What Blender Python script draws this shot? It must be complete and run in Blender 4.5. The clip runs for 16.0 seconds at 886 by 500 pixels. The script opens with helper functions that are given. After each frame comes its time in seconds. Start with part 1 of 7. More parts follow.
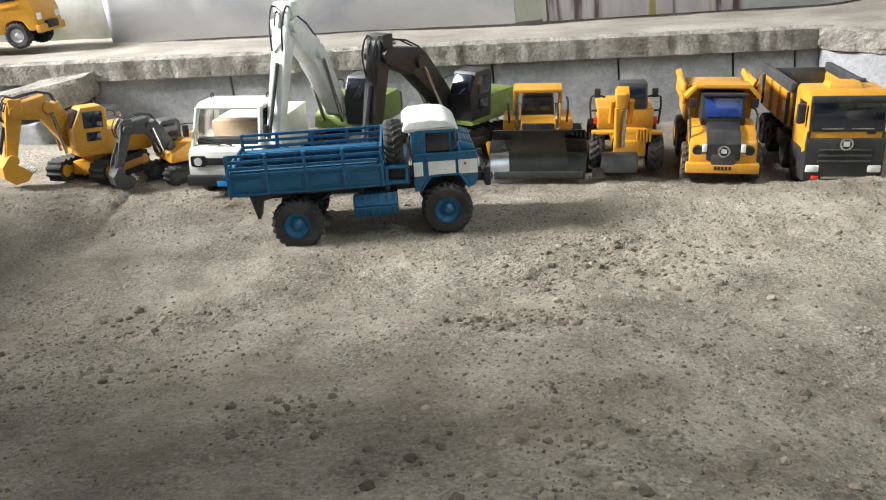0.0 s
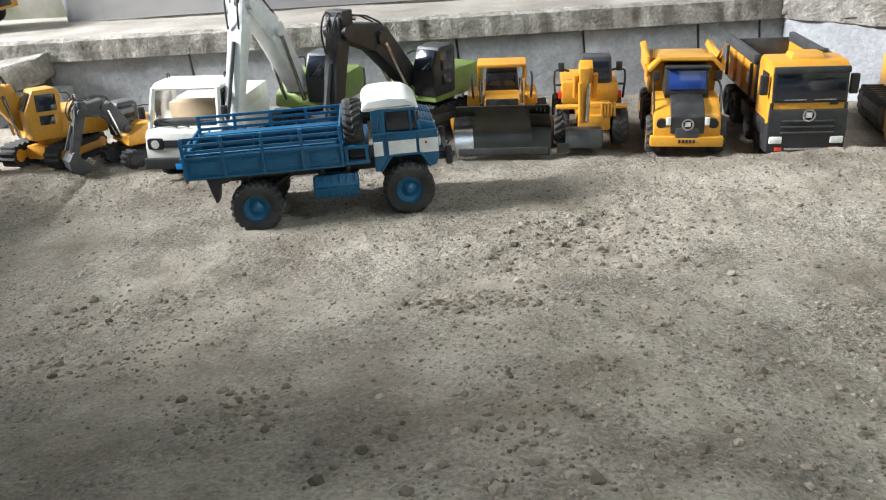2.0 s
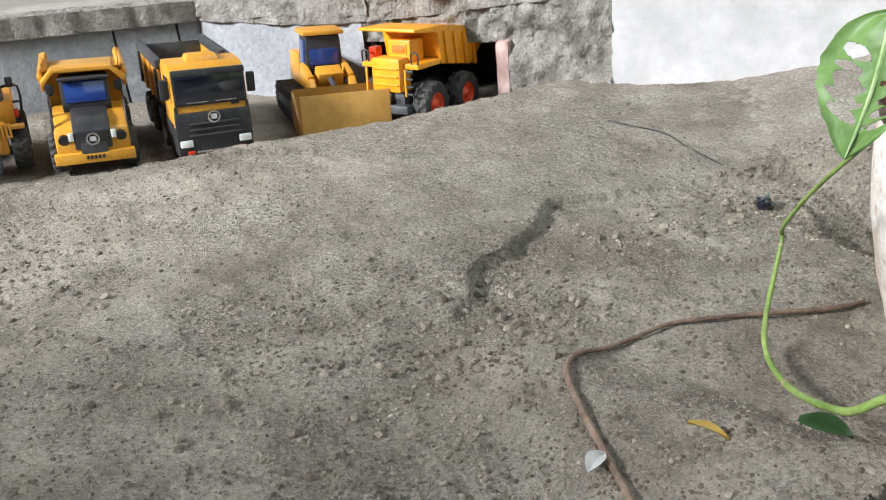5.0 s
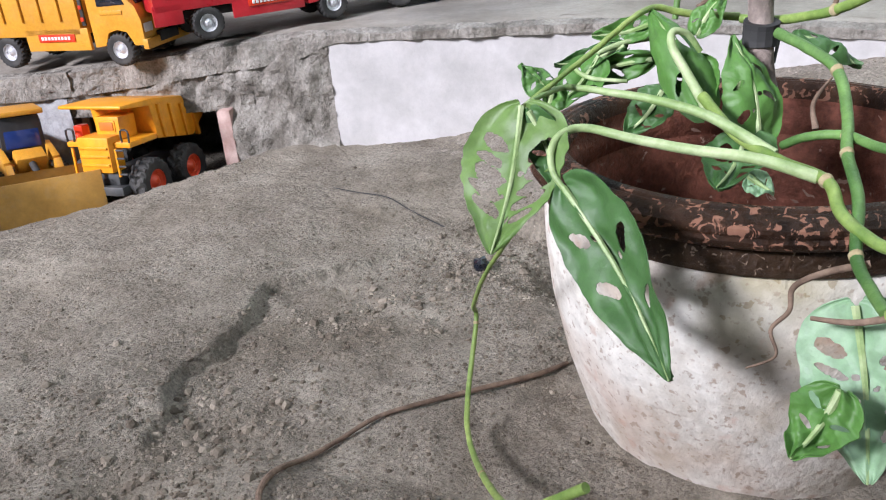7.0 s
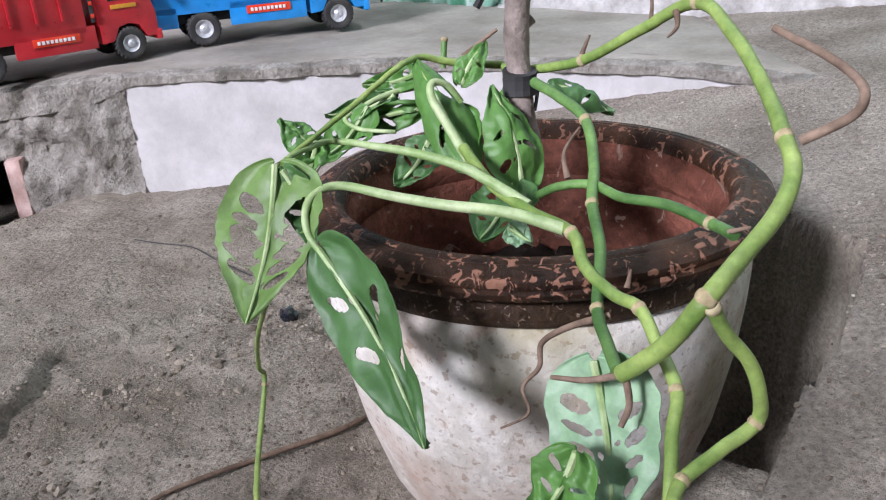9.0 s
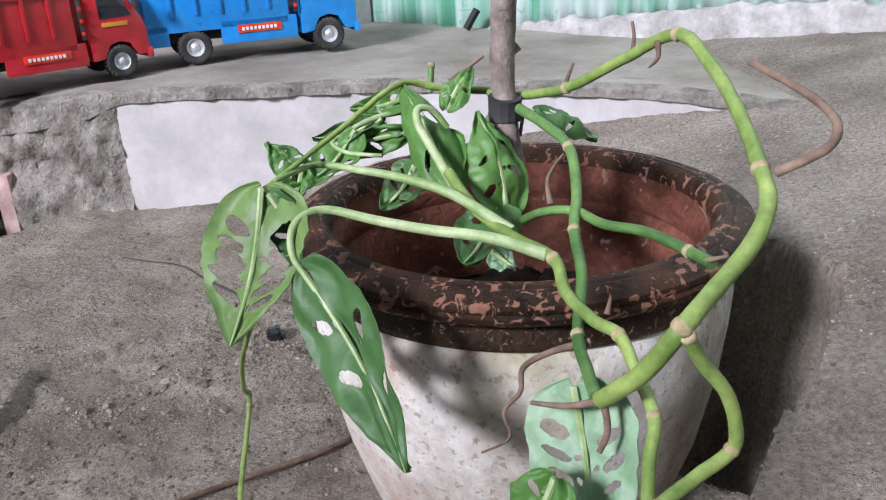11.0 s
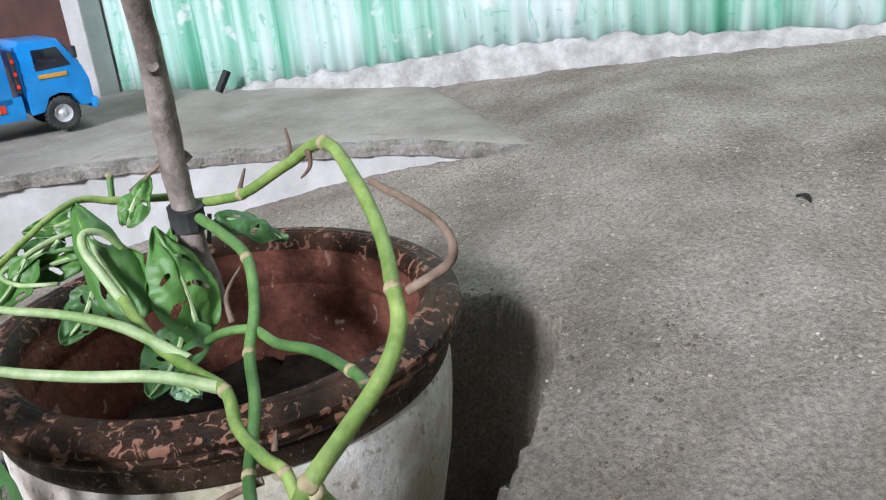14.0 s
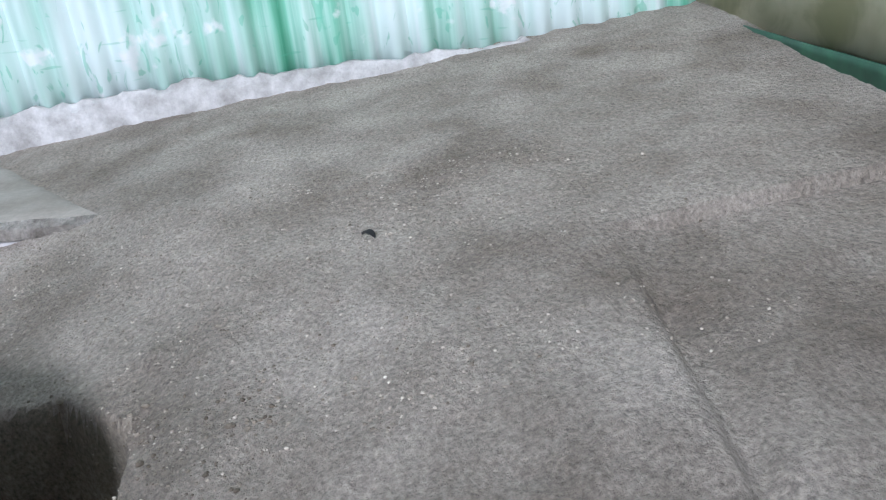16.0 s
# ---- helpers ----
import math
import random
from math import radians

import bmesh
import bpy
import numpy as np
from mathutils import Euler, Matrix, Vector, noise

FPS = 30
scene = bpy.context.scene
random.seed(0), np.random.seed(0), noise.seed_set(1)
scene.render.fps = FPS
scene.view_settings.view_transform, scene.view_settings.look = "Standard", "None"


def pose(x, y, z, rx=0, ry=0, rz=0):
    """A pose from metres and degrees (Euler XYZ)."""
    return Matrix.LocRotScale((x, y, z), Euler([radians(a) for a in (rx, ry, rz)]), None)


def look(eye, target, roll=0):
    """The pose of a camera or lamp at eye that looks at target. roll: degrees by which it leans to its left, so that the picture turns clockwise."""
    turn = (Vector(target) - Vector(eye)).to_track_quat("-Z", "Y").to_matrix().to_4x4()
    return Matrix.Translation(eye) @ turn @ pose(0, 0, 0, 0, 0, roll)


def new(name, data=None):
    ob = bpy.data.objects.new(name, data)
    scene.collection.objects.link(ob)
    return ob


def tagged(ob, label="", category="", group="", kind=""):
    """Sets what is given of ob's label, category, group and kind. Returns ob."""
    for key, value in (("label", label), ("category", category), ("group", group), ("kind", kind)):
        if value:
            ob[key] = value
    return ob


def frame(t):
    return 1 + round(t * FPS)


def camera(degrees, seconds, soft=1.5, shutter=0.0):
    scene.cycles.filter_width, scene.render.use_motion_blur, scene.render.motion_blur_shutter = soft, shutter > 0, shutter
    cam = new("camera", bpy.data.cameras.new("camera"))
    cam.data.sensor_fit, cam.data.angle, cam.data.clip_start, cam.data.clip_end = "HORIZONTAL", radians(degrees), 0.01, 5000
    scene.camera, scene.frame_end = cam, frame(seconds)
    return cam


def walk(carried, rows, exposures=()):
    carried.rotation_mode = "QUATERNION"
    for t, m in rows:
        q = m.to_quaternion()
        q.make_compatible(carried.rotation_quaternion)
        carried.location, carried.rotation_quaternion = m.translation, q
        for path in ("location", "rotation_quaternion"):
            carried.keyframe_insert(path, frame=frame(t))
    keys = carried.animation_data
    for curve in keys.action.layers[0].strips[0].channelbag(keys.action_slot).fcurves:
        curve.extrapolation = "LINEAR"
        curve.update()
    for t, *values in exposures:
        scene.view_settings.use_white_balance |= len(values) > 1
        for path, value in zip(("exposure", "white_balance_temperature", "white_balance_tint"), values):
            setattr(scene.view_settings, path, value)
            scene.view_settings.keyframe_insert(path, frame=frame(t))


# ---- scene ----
cam = camera(56.30, 16.0, soft=1.15)
PATH = [
    (0, (0.0000, -1.9207, 0.3939), (-0.1031, -0.9926, 0.0360), -7.66),
    (0.5, (-0.0002, -1.9200, 0.4005), (-0.1107, -0.9940, 0.0397), -7.83),
    (1, (0.0058, -1.9156, 0.4021), (-0.1019, -0.9915, 0.0355), -8.22),
    (1.5, (0.0105, -1.9127, 0.3954), (-0.0846, -0.9918, 0.0172), -8.23),
    (2, (0.0192, -1.9040, 0.3947), (-0.0591, -0.9867, 0.0042), -8.34),
    (2.5, (0.0256, -1.9001, 0.3942), (-0.0215, -0.9850, -0.0063), -8.53),
    (3, (0.0507, -1.8871, 0.3906), (0.0960, -0.9780, -0.0235), -8.63),
    (3.5, (0.0965, -1.8751, 0.3774), (0.2698, -0.9843, -0.0427), -7.47),
    (4, (0.1414, -1.8867, 0.3715), (0.4245, -1.0283, -0.0564), -6.74),
    (4.5, (0.1900, -1.8951, 0.3734), (0.5502, -1.0657, -0.0536), -6.35),
    (5, (0.2084, -1.9046, 0.3674), (0.6341, -1.1173, -0.0786), -5.47),
    (5.2, (0.2183, -1.9045, 0.3650), (0.6791, -1.1401, -0.0860), -5.35),
    (7.3, (0.3383, -1.9180, 0.3879), (0.9946, -1.2901, -0.0304), -4.97),
    (7.5, (0.3453, -1.9216, 0.3876), (1.0200, -1.3116, -0.0279), -4.92),
    (8, (0.3657, -1.9335, 0.3881), (1.0884, -1.3766, -0.0214), -3.73),
    (8.5, (0.3819, -1.9395, 0.3886), (1.1240, -1.4080, -0.0199), -3.56),
    (9, (0.3860, -1.9434, 0.3933), (1.1392, -1.4247, -0.0112), -3.59),
    (11.3, (0.3855, -1.9513, 0.4021), (1.1582, -1.4436, 0.0212), -2.47),
    (11.5, (0.3929, -1.9560, 0.4048), (1.1746, -1.4630, 0.0229), -2.63),
    (12, (0.4107, -1.9655, 0.4077), (1.2156, -1.5153, 0.0211), -3.19),
    (12.5, (0.4293, -1.9796, 0.4098), (1.2503, -1.5587, 0.0240), -3.81),
    (13, (0.4408, -1.9892, 0.4133), (1.2763, -1.5944, 0.0310), -4.35),
    (13.5, (0.4490, -1.9994, 0.4189), (1.3074, -1.6473, 0.0458), -5.09),
    (14, (0.4590, -2.0160, 0.4336), (1.3311, -1.6913, 0.0674), -5.73),
    (14.5, (0.4631, -2.0311, 0.4448), (1.3493, -1.7447, 0.0805), -7.12),
    (15, (0.4787, -2.0440, 0.4365), (1.3831, -1.8430, 0.0601), -6.86),
    (15.5, (0.4958, -2.0602, 0.4361), (1.4193, -1.9847, 0.0597), -7.00),
    (16, (0.5208, -2.0857, 0.4360), (1.4444, -2.1711, 0.0622), -6.85),
]
walk(cam, [(t, look(eye, target, roll)) for t, eye, target, roll in PATH], [(0, 0.12, 6350, 10), (3, 0.18, 5950, 10), (5, 0.02, 6000, 11), (7.5, -0.24, 5900, 22), (9, -0.33, 5850, 23), (12.5, -0.39, 5850, 20), (14.5, -0.44, 5750, 15), (16, -0.50, 5500, 17)])

# ---- world, side daylight and added fill lamps ----
world = bpy.data.worlds.new("sky")
scene.world = world
world.use_nodes = True
wn = world.node_tree
sky = wn.nodes.new("ShaderNodeTexSky")
sky.sky_type = "NISHITA"
sky.sun_disc = False
sky.sun_elevation = radians(42)
sky.sun_rotation = radians(-70)
wn.nodes["Background"].inputs[1].default_value = 0.12
wn.links.new(sky.outputs[0], wn.nodes["Background"].inputs[0])


def area_light(name, eye, target, size_x, size_y, watts, colour):
    lamp = bpy.data.lights.new(name, "AREA")
    lamp.shape, lamp.size, lamp.size_y, lamp.energy, lamp.color = "RECTANGLE", size_x, size_y, watts, colour
    ob = new(name, lamp)
    ob.matrix_world = look(eye, target)
    return ob


area_light("daylight_side_opening", (-4.6, -0.72, 3.3), (0.4, -0.9, 0.0), 1.1, 1.1, 960, (1.0, 0.99, 0.96))
# weak fill lamp added behind the camera; no visible source
area_light("daylight_front_opening", (0.9, -4.2, 1.9), (1.1, -0.8, 0.1), 2.0, 1.2, 8, (0.93, 0.98, 1.0))
# overhead fill added under the closed ceiling to brighten the slab side
area_light("daylight_roof_gap", (1.65, -1.75, 2.45), (1.55, -1.8, 0.0), 1.3, 1.0, 30, (0.93, 0.98, 1.0))


# ---- materials ----
def material(name, dark, light, rough=0.6, metal=0.0, scale=8.0, fine=60.0, bump=0.0, bump_scale=120.0, contrast=(0.35, 0.65), coat=0.0, vary=0.0, dust=0.0, trans=0.0, depth=0.004, speck=(0.72, 1.15), patch=0.0):
    """Two-scale mottled surface: large stains between two colours, fine grain, relief."""
    m = bpy.data.materials.new(name)
    m.use_nodes = True
    n, l = m.node_tree.nodes, m.node_tree.links
    b = n["Principled BSDF"]
    co = n.new("ShaderNodeTexCoord").outputs["Object"]

    def noise_tex(s, detail=6.0, r=0.6):
        t = n.new("ShaderNodeTexNoise")
        t.inputs["Scale"].default_value, t.inputs["Detail"].default_value, t.inputs["Roughness"].default_value = s, detail, r
        l.new(co, t.inputs["Vector"])
        return t.outputs["Fac"]

    def mix(a, c, f, kind="MIX"):
        x = n.new("ShaderNodeMix")
        x.data_type, x.blend_type = "RGBA", kind
        for k, v in ((6, a), (7, c), (0, f)):
            if hasattr(v, "is_linked"):
                l.new(v, x.inputs[k])
            else:
                x.inputs[k].default_value = v
        return x.outputs[2]

    r1 = n.new("ShaderNodeValToRGB")
    r1.color_ramp.elements[0].position, r1.color_ramp.elements[1].position = contrast
    r1.color_ramp.elements[0].color, r1.color_ramp.elements[1].color = (*dark, 1), (*light, 1)
    l.new(noise_tex(scale), r1.inputs[0])
    col = r1.outputs[0]
    r2 = n.new("ShaderNodeValToRGB")
    r2.color_ramp.elements[0].position, r2.color_ramp.elements[1].position = 0.3, 0.72
    r2.color_ramp.elements[0].color, r2.color_ramp.elements[1].color = (speck[0],) * 3 + (1,), (speck[1],) * 3 + (1,)
    fine_out = noise_tex(fine, 4.0, 0.7)
    l.new(fine_out, r2.inputs[0])
    grainy = 0.6
    if patch:
        pr = n.new("ShaderNodeMapRange")
        for k, v in (("From Min", 0.36), ("From Max", 0.62), ("To Min", 0.42), ("To Max", 0.85)):
            pr.inputs[k].default_value = v
        l.new(noise_tex(patch, 5.0, 0.62), pr.inputs["Value"])
        grainy = pr.outputs[0]
    col = mix(col, r2.outputs[0], grainy, "MULTIPLY")
    if vary:
        info = n.new("ShaderNodeObjectInfo")
        r3 = n.new("ShaderNodeValToRGB")
        r3.color_ramp.elements[0].color, r3.color_ramp.elements[1].color = (1 - vary,) * 3 + (1,), (1 + vary,) * 3 + (1,)
        l.new(info.outputs["Random"], r3.inputs[0])
        col = mix(col, r3.outputs[0], 1.0, "MULTIPLY")
    if dust:
        r4 = n.new("ShaderNodeValToRGB")
        r4.color_ramp.elements[0].position, r4.color_ramp.elements[1].position = 0.5, 0.75
        r4.color_ramp.elements[1].color = (dust,) * 3 + (1,)
        r4.color_ramp.elements[0].color = (dust * 0.12,) * 3 + (1,)
        l.new(noise_tex(38.0, 8.0, 0.7), r4.inputs[0])
        col = mix(col, (0.36, 0.33, 0.28, 1), r4.outputs[0])
    l.new(col, b.inputs["Base Color"])
    rr = n.new("ShaderNodeMapRange")
    rr.inputs["To Min"].default_value, rr.inputs["To Max"].default_value = max(0.02, rough - 0.1), min(1, rough + 0.12)
    l.new(fine_out, rr.inputs["Value"])
    l.new(rr.outputs[0], b.inputs["Roughness"])
    b.inputs["Metallic"].default_value = metal
    b.inputs["Coat Weight"].default_value = coat
    b.inputs["Transmission Weight"].default_value = trans
    if bump:
        bp = n.new("ShaderNodeBump")
        bp.inputs["Strength"].default_value, bp.inputs["Distance"].default_value = min(1.0, bump), depth
        if patch:
            l.new(grainy, bp.inputs["Strength"])
        l.new(noise_tex(bump_scale, 8.0, 0.65), bp.inputs["Height"])
        l.new(bp.outputs[0], b.inputs["Normal"])
    return m


dirt = material("dry_earth", (0.150, 0.124, 0.090), (0.355, 0.318, 0.258), 0.95, scale=9, fine=230, bump=1.0, bump_scale=70, depth=0.024, contrast=(0.28, 0.70), speck=(0.25, 1.55), patch=7.0)
cement_wall = material("cement_blocks", (0.29, 0.295, 0.305), (0.45, 0.455, 0.465), 0.9, scale=6, fine=90, bump=0.9, bump_scale=60, speck=(0.55, 1.2))
cement_slab = material("cement_slab", (0.20, 0.165, 0.125), (0.455, 0.405, 0.34), 0.93, scale=6, fine=210, bump=1.0, bump_scale=110, depth=0.016, contrast=(0.30, 0.66), speck=(0.22, 1.6))
cement_rough = material("rough_mortar", (0.20, 0.18, 0.15), (0.47, 0.44, 0.39), 0.97, scale=22, fine=130, bump=1.0, bump_scale=90, depth=0.014, speck=(0.4, 1.3))
cement_floor = material("cement_terrace", (0.205, 0.182, 0.150), (0.37, 0.338, 0.292), 0.93, scale=5, fine=110, bump=0.5, bump_scale=100)
plaster_white = material("white_plaster", (0.44, 0.43, 0.42), (0.56, 0.545, 0.54), 0.85, scale=7, fine=40, bump=0.5, bump_scale=40, speck=(0.8, 1.1))
brick_pink = material("pink_brick", (0.42, 0.26, 0.22), (0.62, 0.48, 0.44), 0.9, scale=18, fine=70, bump=0.5)
plain_wall = material("room_plaster", (0.34, 0.33, 0.30), (0.46, 0.45, 0.42), 0.9, scale=2, fine=30, bump=0.2)
black_iron = material("dark_gap", (0.02, 0.02, 0.02), (0.04, 0.04, 0.04), 0.8)


# ---- building helpers ----
def part(name, bm, mat, parent=None, label="", smooth=False, at=None):
    me = bpy.data.meshes.new(name)
    bm.to_mesh(me)
    bm.free()
    for m in mat if isinstance(mat, (list, tuple)) else [mat]:
        me.materials.append(m)
    if smooth:
        me.polygons.foreach_set("use_smooth", [True] * len(me.polygons))
        me.set_sharp_from_angle(angle=radians(38))
    ob = new(name, me)
    if parent is not None:
        ob.parent = parent
    if at is not None:
        ob.matrix_basis = at
    return tagged(ob, label)


def mesh_part(name, verts, faces, mat, parent=None, label="", smooth=False):
    me = bpy.data.meshes.new(name)
    me.from_pydata(verts, [], faces)
    me.materials.append(mat)
    if smooth:
        me.polygons.foreach_set("use_smooth", [True] * len(me.polygons))
        me.set_sharp_from_angle(angle=radians(50))
    ob = new(name, me)
    if parent is not None:
        ob.parent = parent
    return tagged(ob, label)


def thing(name, m, label, category, group=""):
    ob = new(name)
    ob.empty_display_size = 0.02
    ob.matrix_basis = m
    return tagged(ob, label, category, group)


def bm_new():
    return bmesh.new()


def add_box(bm, size, loc, rot=(0, 0, 0), bevel=0.0, taper=None, mi=0):
    """A box, bevelled; taper (tx, ty) scales its top."""
    r = bmesh.ops.create_cube(bm, size=1.0)
    vs = r["verts"]
    for v in vs:
        if taper and v.co.z > 0:
            v.co.x *= taper[0]
            v.co.y *= taper[1]
    m = pose(*loc, *rot) @ Matrix.Diagonal((*size, 1))
    bmesh.ops.transform(bm, matrix=m, verts=vs)
    if bevel:
        es = list({e for v in vs for e in v.link_edges})
        bmesh.ops.bevel(bm, geom=es, offset=bevel, segments=2, affect="EDGES", profile=0.6)
    return vs


def add_cyl(bm, r1, r2, length, loc, rot=(0, 0, 0), seg=20):
    r = bmesh.ops.create_cone(bm, cap_ends=True, segments=seg, radius1=r1, radius2=r2, depth=length)
    bmesh.ops.transform(bm, matrix=pose(*loc, *rot), verts=r["verts"])
    return r["verts"]


def add_prism(bm, outline, width, m=None, bevel=0.0):
    """An outline of (x, z) pulled out along y, centred."""
    a = [bm.verts.new((x, -width / 2, z)) for x, z in outline]
    b = [bm.verts.new((x, width / 2, z)) for x, z in outline]
    k = len(a)
    fs = [bm.faces.new(a), bm.faces.new(b[::-1])]
    fs += [bm.faces.new((a[(i + 1) % k], a[i], b[i], b[(i + 1) % k])) for i in range(k)]
    bmesh.ops.recalc_face_normals(bm, faces=fs)
    if m is not None:
        bmesh.ops.transform(bm, matrix=m, verts=a + b)
    if bevel:
        es = list({e for v in a + b for e in v.link_edges})
        bmesh.ops.bevel(bm, geom=es, offset=bevel, segments=2, affect="EDGES", profile=0.6)


def sweep(bm, pts, radii, seg=8, steps=4):
    """A tube through pts, smoothed, with radii along it."""
    p = [Vector(q) for q in pts]
    fine, rad = [], []
    for i in range(len(p) - 1):
        a, b, c, d = p[max(i - 1, 0)], p[i], p[i + 1], p[min(i + 2, len(p) - 1)]
        for s in range(steps):
            t = s / steps
            fine.append(0.5 * (2 * b + (c - a) * t + (2 * a - 5 * b + 4 * c - d) * t * t + (3 * b - a - 3 * c + d) * t ** 3))
            rad.append(radii[i] + (radii[i + 1] - radii[i]) * t)
    fine.append(p[-1])
    rad.append(radii[-1])
    rings, up = [], Vector((0.13, 0.21, 0.97))
    for i, q in enumerate(fine):
        d = (fine[min(i + 1, len(fine) - 1)] - fine[max(i - 1, 0)]).normalized()
        side = d.cross(up)
        if side.length < 1e-3:
            side = d.cross(Vector((1, 0, 0)))
        side.normalize()
        up = side.cross(d)
        rings.append([bm.verts.new(q + rad[i] * (math.cos(2 * math.pi * k / seg) * side + math.sin(2 * math.pi * k / seg) * up)) for k in range(seg)])
    for a, b in zip(rings, rings[1:]):
        for k in range(seg):
            bm.faces.new((a[k], a[(k + 1) % seg], b[(k + 1) % seg], b[k]))
    bm.faces.new(rings[0][::-1])
    bm.faces.new(rings[-1])


def lathe(bm, profile, seg=64, wobble=0.0, mi=None):
    """A profile of (radius, z) turned about z."""
    rings = []
    for r, z in profile:
        ring = []
        for k in range(seg):
            a = 2 * math.pi * k / seg
            d = 1 + wobble * noise.noise((math.cos(a) * 1.5, math.sin(a) * 1.5, z * 9))
            ring.append(bm.verts.new((r * d * math.cos(a), r * d * math.sin(a), z)))
        rings.append(ring)
    for i, (a, b) in enumerate(zip(rings, rings[1:])):
        for k in range(seg):
            f = bm.faces.new((a[k], a[(k + 1) % seg], b[(k + 1) % seg], b[k]))
            if mi:
                f.material_index = mi[i]
    return rings


def smooth01(a, b, x):
    t = min(1.0, max(0.0, (x - a) / (b - a)))
    return t * t * (3 - 2 * t)


def side_of(poly, x, y):
    """Signed distance to a closed outline: positive inside."""
    inside, best, k = False, 1e9, len(poly)
    for i in range(k):
        ax, ay = poly[i]
        bx, by = poly[(i + 1) % k]
        if (ay > y) != (by > y) and x < (bx - ax) * (y - ay) / (by - ay) + ax:
            inside = not inside
        t = max(0.0, min(1.0, ((x - ax) * (bx - ax) + (y - ay) * (by - ay)) / ((bx - ax) ** 2 + (by - ay) ** 2)))
        best = min(best, math.hypot(x - ax - t * (bx - ax), y - ay - t * (by - ay)))
    return best if inside else -best


# ---- the lie of the land ----
PIT = [(0.36, -1.50), (0.47, -1.36), (0.545, -1.292), (0.585, -1.262), (0.620, -1.217), (0.672, -1.206), (0.742, -1.155), (0.800, -1.101), (0.863, -1.122), (0.93, -1.136), (1.03, -1.142), (1.14, -1.185), (1.22, -1.36), (1.21, -1.62), (1.17, -1.80), (1.10, -1.885), (0.98, -1.885), (0.75, -1.862), (0.30, -1.84)]
RETAIN = [(0.68, 0.0), (1.25, -0.715), (1.50, -1.11), (1.58, -1.38), (1.60, -1.56), (1.56, -1.76)]


def terrace_z(x):
    return (0.145 - 0.07 * x) * (1 - smooth01(0.8, 1.25, x)) + 0.132 * smooth01(0.8, 1.25, x)


def high_ground(x, y):
    yard = -0.028 - 0.038 * x + 0.19 * max(0.0, -1.0 - y) * (1 - smooth01(0.0, 0.5, x))
    strip = -0.05 - 0.09 * x
    yard += (strip - yard) * smooth01(-0.66, -0.5, y + 0.12 * smooth01(-0.6, -1.0, x))
    dip = 0.042 * math.exp(-(((x - 1.12) / 0.24) ** 2 + ((y + 1.20) / 0.16) ** 2))
    slab = 0.127 * x - 0.191 * y - 0.405
    slab = slab if slab < 0.14 else 0.14 + 0.45 * (slab - 0.14)
    a, b = yard, slab
    h = max(0.0, min(1.0, 0.5 + 0.5 * (a - b) / 0.05))
    z = b + (a - b) * h + 0.03 * h * (1 - h) - dip
    if x < -0.72 and y > -0.75:
        z += 0.03 * math.exp(-(((x + 1.05) / 0.28) ** 2 + ((y + 0.55) / 0.12) ** 2))
    return z


SEAM = ((1.175, -2.314), (0.830, -2.276))


def ground_z(x, y):
    z = high_ground(x, y)
    if x > 0.5 and y < -1.9:
        (ax, ay), (bx, by) = SEAM
        k = math.hypot(bx - ax, by - ay)
        d = ((bx - ax) * (y - ay) - (by - ay) * (x - ax)) / k + 0.006 * noise.noise((x * 12, y * 12, 9))
        if x < ax + 0.02:
            z += -0.022 * math.exp(-(d / 0.010) ** 2) - 0.015 * smooth01(0.0, 0.012, -d if by < ay else d)
    if 0.2 < x < 1.4 and -2.0 < y < -1.0:
        w = 0.012 * noise.noise((x * 22, y * 22, 3.0)) + 0.02 * noise.noise((x * 7, y * 7, 8.0))
        d = side_of(PIT, x, y) + w * 0.35 + 0.005 * noise.noise((x * 60, y * 60, 4.0))
        near = smooth01(0.55, 0.66, x + 0.35 * (y + 1.45))
        if y < -1.7:
            near = max(near, smooth01(0.3, 0.6, x))
        floor_z = -0.011 - 0.066 * x + 0.004 * noise.noise((x * 34, y * 34, 6.0)) + 0.012 * y - 0.11 * smooth01(1.0, 1.15, x) * smooth01(-1.25, -1.4, y)
        if d > -0.02:
            z += (min(z, floor_z) - z) * smooth01(0.0, 0.005 + 0.026 * smooth01(1.02, 1.12, x) * smooth01(-1.2, -1.35, y), d) * near
    z += 0.010 * noise.noise((x * 2.3, y * 2.3, 0.4)) + 0.0045 * noise.noise((x * 9, y * 9, 1.7)) + 0.0030 * noise.noise((x * 31, y * 31, 5.1)) + 0.0016 * noise.noise((x * 48, y * 75, 2.2)) + 0.009 * max(0.0, noise.noise((x * 38, y * 38, 7.7)) + 0.5 * noise.noise((x * 6, y * 6, 3.3)) - 0.38) + 0.0014 * noise.noise((x * 110, y * 110, 6.1))
    return z


def retain_side(x, y):
    """Positive on the terrace's side of the retaining walls."""
    if x <= RETAIN[0][0] and y > 0:
        return y
    best, sgn = 1e9, -1
    pts = [(-6.0, 0.0)] + RETAIN
    for (ax, ay), (bx, by) in zip(pts, pts[1:]):
        t = max(0.0, min(1.0, ((x - ax) * (bx - ax) + (y - ay) * (by - ay)) / ((bx - ax) ** 2 + (by - ay) ** 2)))
        d = math.hypot(x - ax - t * (bx - ax), y - ay - t * (by - ay))
        if d < best:
            best, sgn = d, 1 if (bx - ax) * (y - ay) - (by - ay) * (x - ax) > 0 else -1
    return best * sgn


def axis_steps(a, b, lo, hi, fine, coarse):
    out, v = [], a
    while v < b:
        out.append(v)
        v += fine if lo <= v < hi else coarse
    return out + [b]


